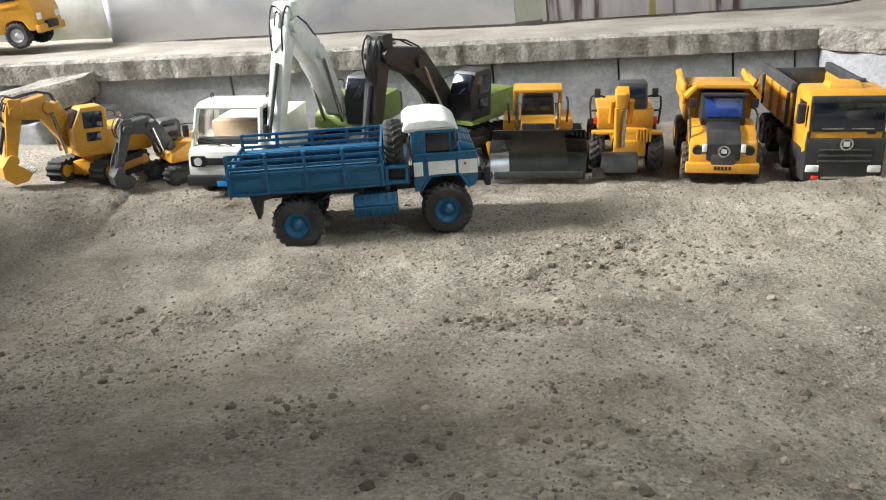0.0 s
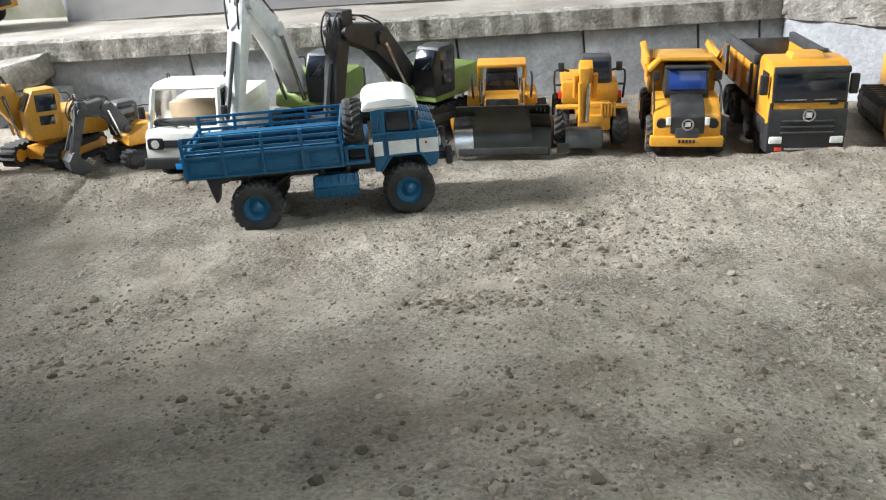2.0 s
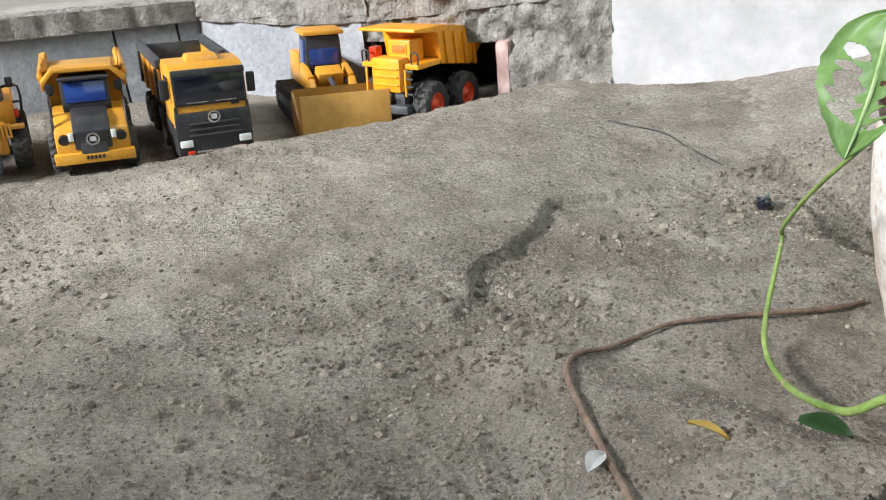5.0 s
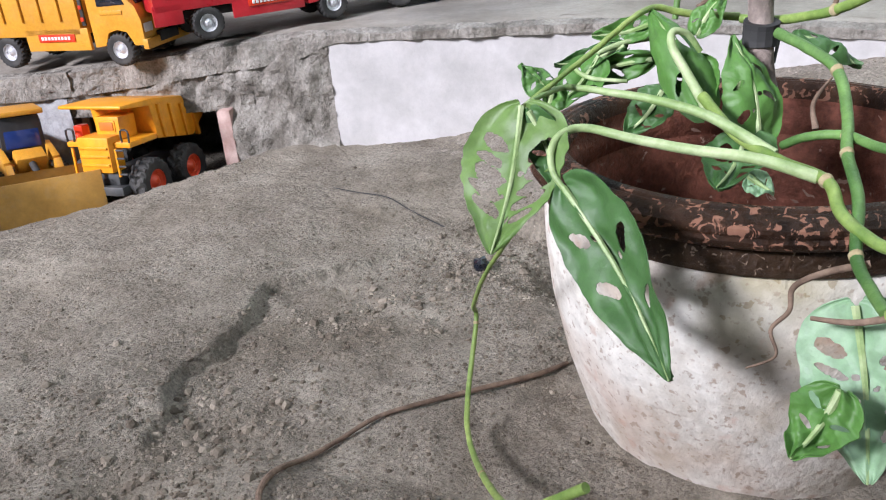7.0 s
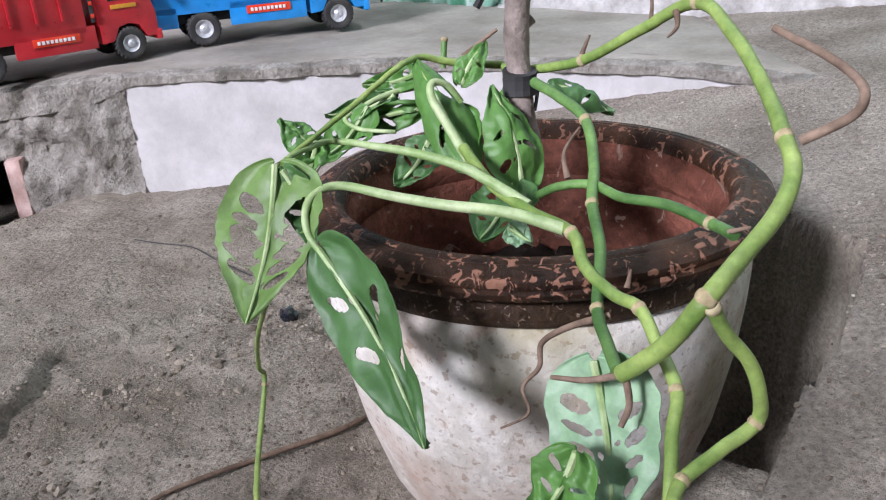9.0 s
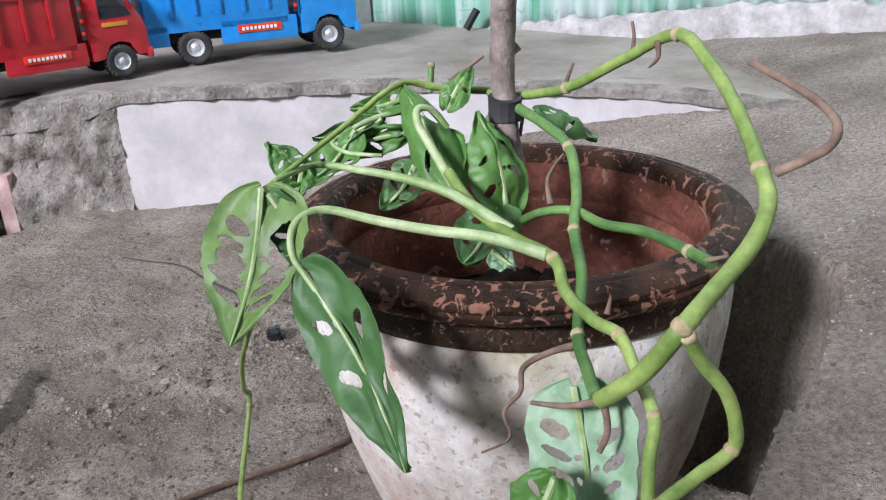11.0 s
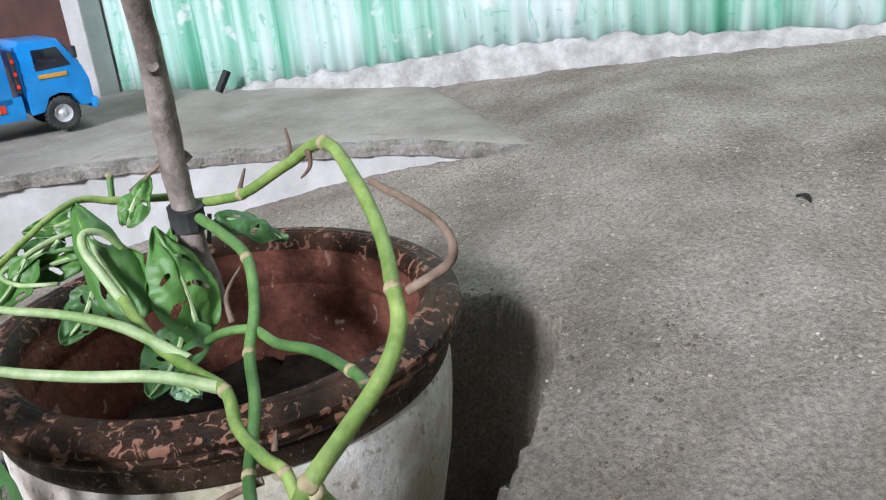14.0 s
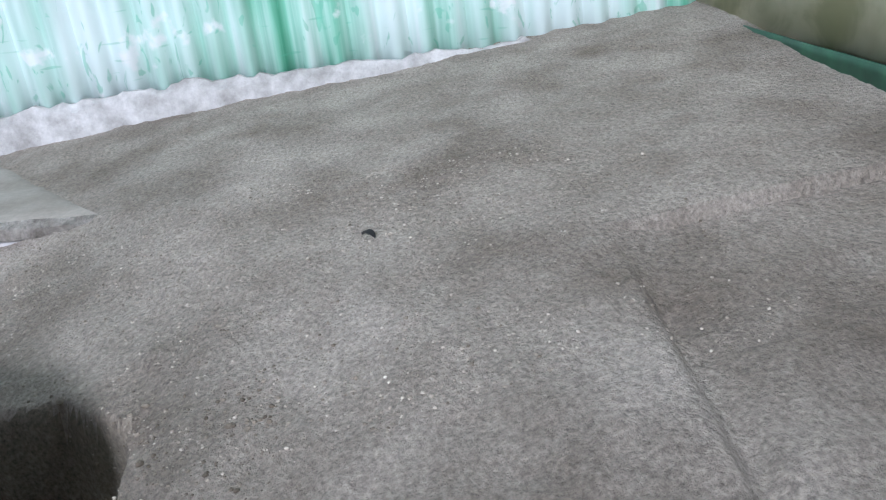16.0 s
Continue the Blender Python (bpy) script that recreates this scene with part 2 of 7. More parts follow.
def build_ground():
    xs = axis_steps(-3.2, 3.4, -0.95, 1.95, 0.006, 0.05)
    ys = axis_steps(-4.7, 0.9, -2.35, -0.35, 0.006, 0.05)
    verts, faces, nx = [], [], len(xs)
    for y in ys:
        for x in xs:
            z = ground_z(x, y)
            verts.append((x, y, z))
    for j in range(len(ys) - 1):
        for i in range(nx - 1):
            k = j * nx + i
            faces.append((k, k + 1, k + nx + 1, k + nx))
    ob = mesh_part("ground", verts, faces, dirt, smooth=True)
    ob.data.polygons.foreach_set("use_smooth", [True] * len(ob.data.polygons))
    ob.data.materials.append(cement_slab)
    kind_of = []
    for f in faces:
        x, y, z = verts[f[0]]
        yard = -0.028 - 0.038 * x
        slab = 0.127 * x - 0.191 * y - 0.405 + 0.02 * noise.noise((x * 9, y * 9, 3)) + 0.015 * noise.noise((x * 40, y * 40, 6))
        kind_of.append(1 if slab > yard + 0.03 and x > 0.75 and side_of(PIT, x, y) < 0.0 else 0)
    ob.data.polygons.foreach_set("material_index", kind_of)
    return tagged(ob, "dusty grey-brown packed earth ground with grit", "ground", kind="structure")


build_ground()


def build_terrace():
    """The raised cement floor behind the retaining walls, its broken front edge."""
    pts = [(-3.2, 0.0)] + [(-3.2 + 0.01 * i, 0.0) for i in range(1, 388)]
    for (ax, ay), (bx, by) in zip(RETAIN, RETAIN[1:]):
        k = max(2, int(math.hypot(bx - ax, by - ay) / 0.008))
        pts += [(ax + (bx - ax) * i / k, ay + (by - ay) * i / k) for i in range(k)]
    pts.append(RETAIN[-1])
    bm = bm_new()
    rows = []
    for i, (x, y) in enumerate(pts):
        calm = 0.35 if x < 0.68 else 1.0
        j = calm * (0.012 * noise.noise((x * 14, y * 14, 2)) + 0.009 * noise.noise((x * 45, y * 45, 4))) + 0.002 * noise.noise((x * 120, y * 120, 4))
        nx_, ny_ = (0, 1) if x < 0.68 else (0.8, 0.6)
        z = terrace_z(x)
        out = max(0.0045, 0.008 + j)
        fx, fy = x - nx_ * out, y - ny_ * out
        row = [bm.verts.new((fx, fy, z - 0.05 + 0.030 * smooth01(1.20, 1.27, x))), bm.verts.new((fx, fy, z - 0.006 + j * 0.4))]
        row.append(bm.verts.new((x + nx_ * 0.015, y + ny_ * 0.015, z + 0.003 * noise.noise((x * 20, y * 20, 1)))))
        row.append(bm.verts.new((x + nx_ * 0.09, y + ny_ * 0.09, z)))
        rows.append(row)
    for a, b in zip(rows, rows[1:]):
        for k in range(len(a) - 1):
            bm.faces.new((a[k], b[k], b[k + 1], a[k + 1])).material_index = 1 if k < 2 else 0
    bmesh.ops.recalc_face_normals(bm, faces=bm.faces[:])
    xs, ys = [-3.2 + 0.02 * i for i in range(291)], [-1.9 + 0.02 * i for i in range(229)]
    grid = {}
    for i, x in enumerate(xs):
        for j, y in enumerate(ys):
            if retain_side(x, y) > 0.03:
                grid[i, j] = bm.verts.new((x, y, terrace_z(x) - 0.0015 - 0.05 * max(0.0, high_ground(x, y) - terrace_z(x) + 0.004) / 0.02 + 0.004 * noise.noise((x * 5, y * 5, 7)) + 0.0015 * noise.noise((x * 24, y * 24, 2))))
    for i, j in list(grid):
        q = [(i, j), (i + 1, j), (i + 1, j + 1), (i, j + 1)]
        if all(c in grid for c in q):
            bm.faces.new([grid[c] for c in q])
    ob = part("terrace_floor", bm, [cement_floor, cement_rough], smooth=True)
    tagged(ob, "raised rough cement terrace floor with crumbling edge", "terrace", kind="structure")


build_terrace()


def wall_strip(name, ax, ay, bx, by, z_low, z_high, mat, rough, thick=0.06, step=0.012, label=""):
    """A wall between two plan points; z_low and z_high are functions of the way along; rough is the relief."""
    length = math.hypot(bx - ax, by - ay)
    ux, uy = (bx - ax) / length, (by - ay) / length
    nx_, ny_ = uy, -ux
    k, rows = max(2, int(length / step)), []
    m = 46 if rough > 0.005 else 18
    verts, faces = [], []
    for i in range(k + 1):
        s = length * i / k
        lo, hi = z_low(s), z_high(s)
        for j in range(m + 1):
            z = lo + (hi - lo) * j / m
            x, y = ax + ux * s, ay + uy * s
            d = rough * (noise.noise((x * 11, y * 11, z * 11)) + 0.6 * noise.noise((x * 33, y * 33, z * 33)) + 0.45 * noise.noise((x * 75, y * 75, z * 75)))
            verts.append((x + nx_ * d, y + ny_ * d, z))
        verts.append((ax + ux * s - nx_ * thick, ay + uy * s - ny_ * thick, hi))
        verts.append((ax + ux * s - nx_ * thick, ay + uy * s - ny_ * thick, lo))
    w = m + 3
    for i in range(k):
        for j in range(w):
            a, b = i * w + j, i * w + (j + 1) % w
            faces.append((a, a + w, b + w, b))
    faces.append(tuple(range(w)))
    faces.append(tuple(reversed(range(k * w, k * w + w))))
    ob = mesh_part(name, verts, faces, mat, smooth=True)
    return tagged(ob, label, "wall", kind="structure")


# grey block wall along the yard: mortar backing with laid blocks in front
wall_strip("wall_north", -3.2, 0.035, 0.70, 0.035, lambda s: -0.25, lambda s: 0.097 - 0.07 * (s - 3.2), cement_wall, 0.002, label="grey cement block retaining wall")
wall_strip("wall_north_cap", -3.2, 0.0, 0.70, 0.0, lambda s: 0.095 - 0.07 * (s - 3.2) + 0.006 * noise.noise((s * 9, 0, 0)), lambda s: 0.138 - 0.07 * (s - 3.2), cement_rough, 0.006, label="rough mortar band topping the block wall")


def lay_blocks():
    """Cement blocks of the grey wall, each with its own edges and a thin mortar joint."""
    joints = [-1.32, -1.0, -0.66, -0.36, -0.045, 0.24, 0.495, 0.63, 0.69]
    base = bpy.data.objects["wall_north"]
    for a, b in zip(joints, joints[1:]):
        bm = bm_new()
        k, m = max(3, int((b - a) / 0.02)), 11
        grid = []
        for i in range(k + 1):
            x = a + 0.0025 + (b - a - 0.005) * i / k
            col = []
            for j in range(m + 1):
                z = -0.24 + (0.093 - 0.07 * x + 0.24) * j / m
                d = 0.0022 * noise.noise((x * 30, z * 30, a)) + 0.0015 * noise.noise((x * 80, z * 80, a))
                edge = 0.004 if i in (0, k) or j in (0, m) else 0.0
                col.append(bm.verts.new((x, 0.004 + d + edge, z)))
            grid.append(col)
        for i in range(k):
            for j in range(m):
                bm.faces.new((grid[i][j], grid[i + 1][j], grid[i + 1][j + 1], grid[i][j + 1]))
        rim = [g[0] for g in grid] + grid[-1][1:] + [g[-1] for g in grid[-2::-1]] + grid[0][-2:0:-1]
        back = [bm.verts.new((v.co.x, 0.04, v.co.z)) for v in rim]
        for i in range(len(rim)):
            j = (i + 1) % len(rim)
            bm.faces.new((rim[j], rim[i], back[i], back[j]))
        part("block", bm, cement_wall, base, smooth=True)


lay_blocks()


def rubble_block(size, loc, rot, mat, label, seed):
    """A broken cement block: bevelled, with chipped and uneven faces."""
    bm = bm_new()
    add_box(bm, size, (0, 0, 0), bevel=min(size) * 0.08)
    bmesh.ops.subdivide_edges(bm, edges=bm.edges[:], cuts=3, use_grid_fill=True)
    for v in bm.verts:
        v.co += Vector([0.006 * noise.noise(v.co * 22 + Vector((seed, k * 5, 0))) + 0.003 * noise.noise(v.co * 60 + Vector((seed, k * 5, 2))) for k in range(3)])
    tagged(part("cement_block", bm, mat, smooth=True, at=pose(*loc, *rot)), label, "block", "loose blocks by the wall")


rubble_block((0.11, 0.06, 0.20), (-1.005, -0.045, 0.015), (0, 4, 6), cement_wall, "grey broken cement block standing against the wall", 1)
rubble_block((0.10, 0.07, 0.19), (-1.135, -0.055, 0.005), (3, -3, -8), cement_wall, "chipped grey cement block leaning by the wall", 2)
rubble_block((0.25, 0.09, 0.055), (-1.10, -0.05, 0.150), (4, -5, 3), cement_rough, "rough mortar slab lying across the loose blocks", 3)


# second retaining wall: pale block face, the recess with its lintel and pier, rough mortar, white plaster
U2 = (0.6216, -0.7833)


def on_retain(u):
    return 0.68 + U2[0] * u, U2[1] * u


for nm, u0, u1, lo, hi, mt, rg, lb in (
        ("wall_east", 0.0, 0.40, -0.28, None, cement_wall, 0.002, "pale grey cement face of the retaining wall"),
        ("wall_east_lintel", 0.40, 0.76, -0.002, None, cement_rough, 0.017, "rough crumbling mortar above the recess"),
        ("wall_east_rough", 0.715, 0.915, -0.28, None, cement_rough, 0.019, "rough lumpy mortar end of the retaining wall")):
    (ax, ay), (bx, by) = on_retain(u0), on_retain(u1)
    wall_strip(nm, ax, ay, bx, by, lambda s, lo=lo: lo, lambda s, ax=ax: terrace_z(ax + U2[0] * s) - 0.004, mt, rg, label=lb, thick=0.07, step=0.006)
for nm, i in (("wall_plaster", 1), ("wall_plaster_bend", 2), ("wall_plaster_end", 3), ("wall_plaster_stub", 4)):
    (ax, ay), (bx, by) = RETAIN[i], RETAIN[i + 1]
    wall_strip(nm, ax, ay, bx, by, lambda s: -0.28, lambda s: 0.119 + 0.003 * noise.noise((s * 30, i, 0)), plaster_white, 0.002, label="white plastered retaining wall with small chips", step=0.02)
# mortar band along the top of the first wall's far end
(ax, ay), (bx, by) = on_retain(0.0), on_retain(0.42)
wall_strip("wall_east_cap", ax - 0.006, ay - 0.005, bx - 0.006, by - 0.005, lambda s: 0.055 + 0.012 * noise.noise((s * 12, 1, 0)), lambda s: terrace_z(0.68 + U2[0] * s) - 0.002, cement_rough, 0.01, label="rough mortar band topping the retaining wall", step=0.008)


def recess():
    """Pier, side slabs and the dark back of the recess under the terrace."""
    for u, w, d, mt, nm, lb in ((0.705, 0.026, 0.10, brick_pink, "recess_pier", "pinkish brick pier beside the recess"), (0.395, 0.03, 0.014, plaster_white, "recess_slab", "thin pale slab leaning at the recess")):
        x, y = on_retain(u)
        bm = bm_new()
        add_box(bm, (w, d, 0.26), (0, 0, 0), bevel=0.004)
        for v in bm.verts:
            v.co += Vector([0.003 * noise.noise(v.co * 40 + Vector((k, 0, 0))) for k in range(3)])
        ob = part(nm, bm, mt, smooth=True, at=pose(x + 0.03, y + 0.025, -0.13, rz=-51.6))
        tagged(ob, lb, "wall", kind="structure")
    bm = bm_new()
    for q, r in (((0.40, 0.32), (0.95, 0.32)), ((0.40, 0.0), (0.40, 0.32)), ((0.95, 0.0), (0.95, 0.32))):
        pts = []
        for u, dp in (q, r):
            x, y = on_retain(u)
            pts.append((x + 0.7833 * dp, y + 0.6216 * dp))
        vs = [bm.verts.new((pts[0][0], pts[0][1], -0.3)), bm.verts.new((pts[1][0], pts[1][1], -0.3)), bm.verts.new((pts[1][0], pts[1][1], 0.06)), bm.verts.new((pts[0][0], pts[0][1], 0.06))]
        bm.faces.new(vs)
    bmesh.ops.solidify(bm, geom=bm.faces[:], thickness=0.02)
    tagged(part("recess_back", bm, cement_rough), "dim mortar sides of the recess", "wall", kind="structure")


recess()


# ---- printed backdrop, corrugated sheet, room ----
def banner_material(name, ramps, scale, streak):
    """A printed picture: washed sky with dark stems and blotches of foliage."""
    m = bpy.data.materials.new(name)
    m.use_nodes = True
    n, l = m.node_tree.nodes, m.node_tree.links
    b = n["Principled BSDF"]
    co = n.new("ShaderNodeTexCoord").outputs["Object"]
    mp = n.new("ShaderNodeMapping")
    mp.inputs["Scale"].default_value = streak
    l.new(co, mp.inputs["Vector"])
    t = n.new("ShaderNodeTexNoise")
    t.inputs["Scale"].default_value, t.inputs["Detail"].default_value, t.inputs["Distortion"].default_value = scale, 7, 0.6
    l.new(mp.outputs[0], t.inputs["Vector"])
    r = n.new("ShaderNodeValToRGB")
    while len(r.color_ramp.elements) < len(ramps):
        r.color_ramp.elements.new(0.5)
    for e, (p, c) in zip(r.color_ramp.elements, ramps):
        e.position, e.color = p, (*c, 1)
    l.new(t.outputs["Fac"], r.inputs[0])
    l.new(r.outputs[0], b.inputs["Base Color"])
    b.inputs["Roughness"].default_value = 0.45
    return m


banner_sky = banner_material("printed_sky", [(0.0, (0.30, 0.33, 0.40)), (0.36, (0.56, 0.58, 0.67)), (0.5, (0.72, 0.73, 0.78)), (0.7, (0.82, 0.82, 0.86))], 3.5, (1, 1, 2.2))
banner_green = banner_material("printed_forest", [(0.0, (0.09, 0.14, 0.06)), (0.40, (0.22, 0.28, 0.17)), (0.50, (0.44, 0.47, 0.40)), (0.66, (0.66, 0.68, 0.67))], 6.0, (1, 1, 0.7))
banner_stems = banner_material("printed_stems", [(0.0, (0.05, 0.04, 0.05)), (0.38, (0.16, 0.12, 0.13)), (0.44, (0.60, 0.58, 0.66)), (0.62, (0.74, 0.71, 0.77)), (0.68, (0.46, 0.40, 0.16))], 9.0, (2.6, 1, 0.16))
banner_rock = banner_material("printed_rock", [(0.0, (0.16, 0.17, 0.07)), (0.42, (0.42, 0.42, 0.24)), (0.55, (0.62, 0.60, 0.42)), (0.75, (0.72, 0.68, 0.52))], 9.0, (1, 1, 1.6))


def sheet(name, ax, ay, bx, by, z0, z1, mat, label, wave=0.004):
    k, m = 60, 8
    length = math.hypot(bx - ax, by - ay)
    nx_, ny_ = (by - ay) / length, -(bx - ax) / length
    verts, faces = [], []
    for i in range(k + 1):
        for j in range(m + 1):
            s = i / k
            x, y, z = ax + (bx - ax) * s, ay + (by - ay) * s, z0(s) + (z1 - z0(s)) * j / m
            d = wave * (noise.noise((x * 6, y * 6, z * 2)) + 0.5 * noise.noise((x * 20, y * 20, z * 6)))
            verts.append((x + nx_ * d, y + ny_ * d, z))
    for i in range(k):
        for j in range(m):
            a = i * (m + 1) + j
            faces.append((a, a + m + 1, a + m + 2, a + 1))
    ob = mesh_part(name, verts, faces, mat, smooth=True)
    sol = ob.modifiers.new("thickness", "SOLIDIFY")
    sol.thickness = 0.003
    return tagged(ob, label, "backdrop", kind="structure")


sheet("backdrop_forest_left", -2.6, 0.62, -1.02, 0.46, lambda s: terrace_z(-2.6 + 1.58 * s) - 0.01, 1.5, banner_green, "printed forest banner on the wall")
sheet("backdrop_sky", -1.06, 0.30, 0.02, 0.285, lambda s: terrace_z(-1.06 + 1.08 * s) + 0.004, 1.5, banner_sky, "pale printed sky banner hanging to the terrace", 0.007)
sheet("backdrop_forest", 0.0, 0.29, 0.10, 0.292, lambda s: terrace_z(0.0) + 0.004, 1.5, banner_green, "printed green foliage part of the banner", 0.006)
sheet("backdrop_stems", 0.09, 0.295, 0.62, 0.36, lambda s: terrace_z(0.09 + 0.53 * s) + 0.004, 1.5, banner_stems, "printed banner with thin purple stems", 0.006)
sheet("backdrop_sky_right", 0.61, 0.36, 2.3, 0.5, lambda s: terrace_z(0.61 + 1.69 * s) + 0.004, 1.5, banner_sky, "pale printed banner behind the terrace", 0.006)
sheet("backdrop_rock", 2.10, -2.74, 0.95, -2.66, lambda s: 0.23 - 0.04 * s, 1.5, banner_rock, "printed mossy rock banner on the side wall", 0.006)
sheet("backdrop_skirting", 2.10, -2.725, 0.95, -2.645, lambda s: 0.17 - 0.06 * s, 0.228, material("green_print", (0.012, 0.055, 0.030), (0.032, 0.11, 0.06), 0.5, scale=20), "dark green printed strip at the foot of the wall", 0.004)


def bamboo_material():
    """Glossy corrugated sheet printed with pale green bamboo canes, joints and leaves."""
    m = bpy.data.materials.new("bamboo_print")
    m.use_nodes = True
    n, l = m.node_tree.nodes, m.node_tree.links
    b = n["Principled BSDF"]
    co = n.new("ShaderNodeTexCoord").outputs["Object"]

    def tex(scale_xyz, s, d=4.0, dist=0.0):
        mp = n.new("ShaderNodeMapping")
        mp.inputs["Scale"].default_value = scale_xyz
        l.new(co, mp.inputs["Vector"])
        t = n.new("ShaderNodeTexNoise")
        t.inputs["Scale"].default_value, t.inputs["Detail"].default_value, t.inputs["Distortion"].default_value = s, d, dist
        l.new(mp.outputs[0], t.inputs["Vector"])
        return t.outputs["Fac"]

    def ramp(src, *stops):
        r = n.new("ShaderNodeValToRGB")
        while len(r.color_ramp.elements) < len(stops):
            r.color_ramp.elements.new(0.5)
        for e, (p, c) in zip(r.color_ramp.elements, stops):
            e.position, e.color = p, (*c, 1)
        l.new(src, r.inputs[0])
        return r.outputs[0]

    def mix(a, c, f, kind="MIX"):
        x = n.new("ShaderNodeMix")
        x.data_type, x.blend_type = "RGBA", kind
        l.new(a, x.inputs[6])
        l.new(c, x.inputs[7])
        l.new(f, x.inputs[0])
        return x.outputs[2]

    canes = ramp(tex((1, 1, 0.04), 26), (0.30, (0.07, 0.30, 0.18)), (0.42, (0.18, 0.45, 0.32)), (0.54, (0.40, 0.62, 0.53)), (0.68, (0.64, 0.73, 0.70)))
    white = ramp(tex((1, 1, 0.2), 5), (0.42, (0, 0, 0)), (0.62, (1, 1, 1)))
    pale = n.new("ShaderNodeRGB")
    pale.outputs[0].default_value = (0.57, 0.67, 0.645, 1)
    col = mix(canes, pale.outputs[0], white)
    leaf_c = n.new("ShaderNodeRGB")
    leaf_c.outputs[0].default_value = (0.12, 0.42, 0.28, 1)
    leaf = ramp(tex((3.2, 3.2, 1.6), 9, 2, 1.8), (0.63, (0, 0, 0)), (0.67, (0.5, 0.5, 0.5)))
    col = mix(col, leaf_c.outputs[0], leaf)
    nodes = ramp(tex((1.2, 1.2, 9), 9, 1), (0.70, (0, 0, 0)), (0.74, (0.4, 0.4, 0.4)))
    col = mix(col, leaf_c.outputs[0], nodes)
    scuff = ramp(tex((1, 1, 1), 16, 6), (0.62, (0, 0, 0)), (0.68, (0.8, 0.8, 0.8)))
    grey = n.new("ShaderNodeRGB")
    grey.outputs[0].default_value = (0.68, 0.70, 0.69, 1)
    col = mix(col, grey.outputs[0], scuff)
    l.new(col, b.inputs["Base Color"])
    b.inputs["Roughness"].default_value = 0.32
    return m


def sheet_x(y):
    return 2.105 + 0.055 * (y + 0.9)


def sheet_base(y):
    return 0.118 + 0.075 * smooth01(-0.85, -1.8, y)


def corrugated():
    verts, faces = [], []
    ys = [-0.62 - 0.0055 * i for i in range(385)]
    zs = [-0.02, 0.1, 0.3, 0.7, 1.5]
    for y in ys:
        p = y / 0.052
        w = 0.5 + 0.5 * math.cos(2 * math.pi * p)
        d = 0.017 * w ** 0.8 + 0.002 * noise.noise((y * 4, 0, 0))
        for z in zs:
            verts.append((sheet_x(y) - d + 0.004 * noise.noise((y * 3, z * 2, 1)), y + 0.035 * (z - 0.2) * 0.4, sheet_base(y) + z))
    m = len(zs)
    for i in range(len(ys) - 1):
        for j in range(m - 1):
            a = i * m + j
            faces.append((a, a + 1, a + m + 1, a + m))
    ob = mesh_part("corrugated_wall", verts, faces, bamboo_material(), smooth=True)
    ob.data.polygons.foreach_set("use_smooth", [True] * len(ob.data.polygons))
    sol = ob.modifiers.new("thickness", "SOLIDIFY")
    sol.thickness = 0.002
    tagged(ob, "pale green corrugated sheet printed with bamboo canes", "corrugated wall", kind="structure")
    # whitewashed mortar fillet along its foot
    verts, faces = [], []
    ys = [-0.98 - 0.012 * i for i in range(150)]
    for y in ys:
        h = 0.019 + 0.012 * noise.noise((y * 14, 0, 5)) + 0.010 * noise.noise((y * 45, 2, 5))
        t = 0.022 + 0.010 * noise.noise((y * 20, 4, 1))
        b0 = sheet_base(y)
        for x, z in ((0.0, b0 + h), (-0.014, b0 + h), (-0.02, b0 + h * 0.55), (-t - 0.004, b0 + 0.004), (-t - 0.012, b0 - 0.10)):
            verts.append((sheet_x(y) - 0.020 + x + 0.003 * noise.noise((y * 60, z * 60, 1)), y, z))
    for i in range(len(ys) - 1):
        for j in range(4):
            a = i * 5 + j
            faces.append((a, a + 1, a + 6, a + 5))
    tagged(mesh_part("mortar_fillet", verts, faces, material("limed_mortar", (0.32, 0.31, 0.29), (0.56, 0.55, 0.53), 0.9, scale=22, fine=80, bump=0.8, bump_scale=60, depth=0.01), smooth=True), "whitewashed lumpy mortar at the foot of the sheet", "trim", kind="structure")


corrugated()


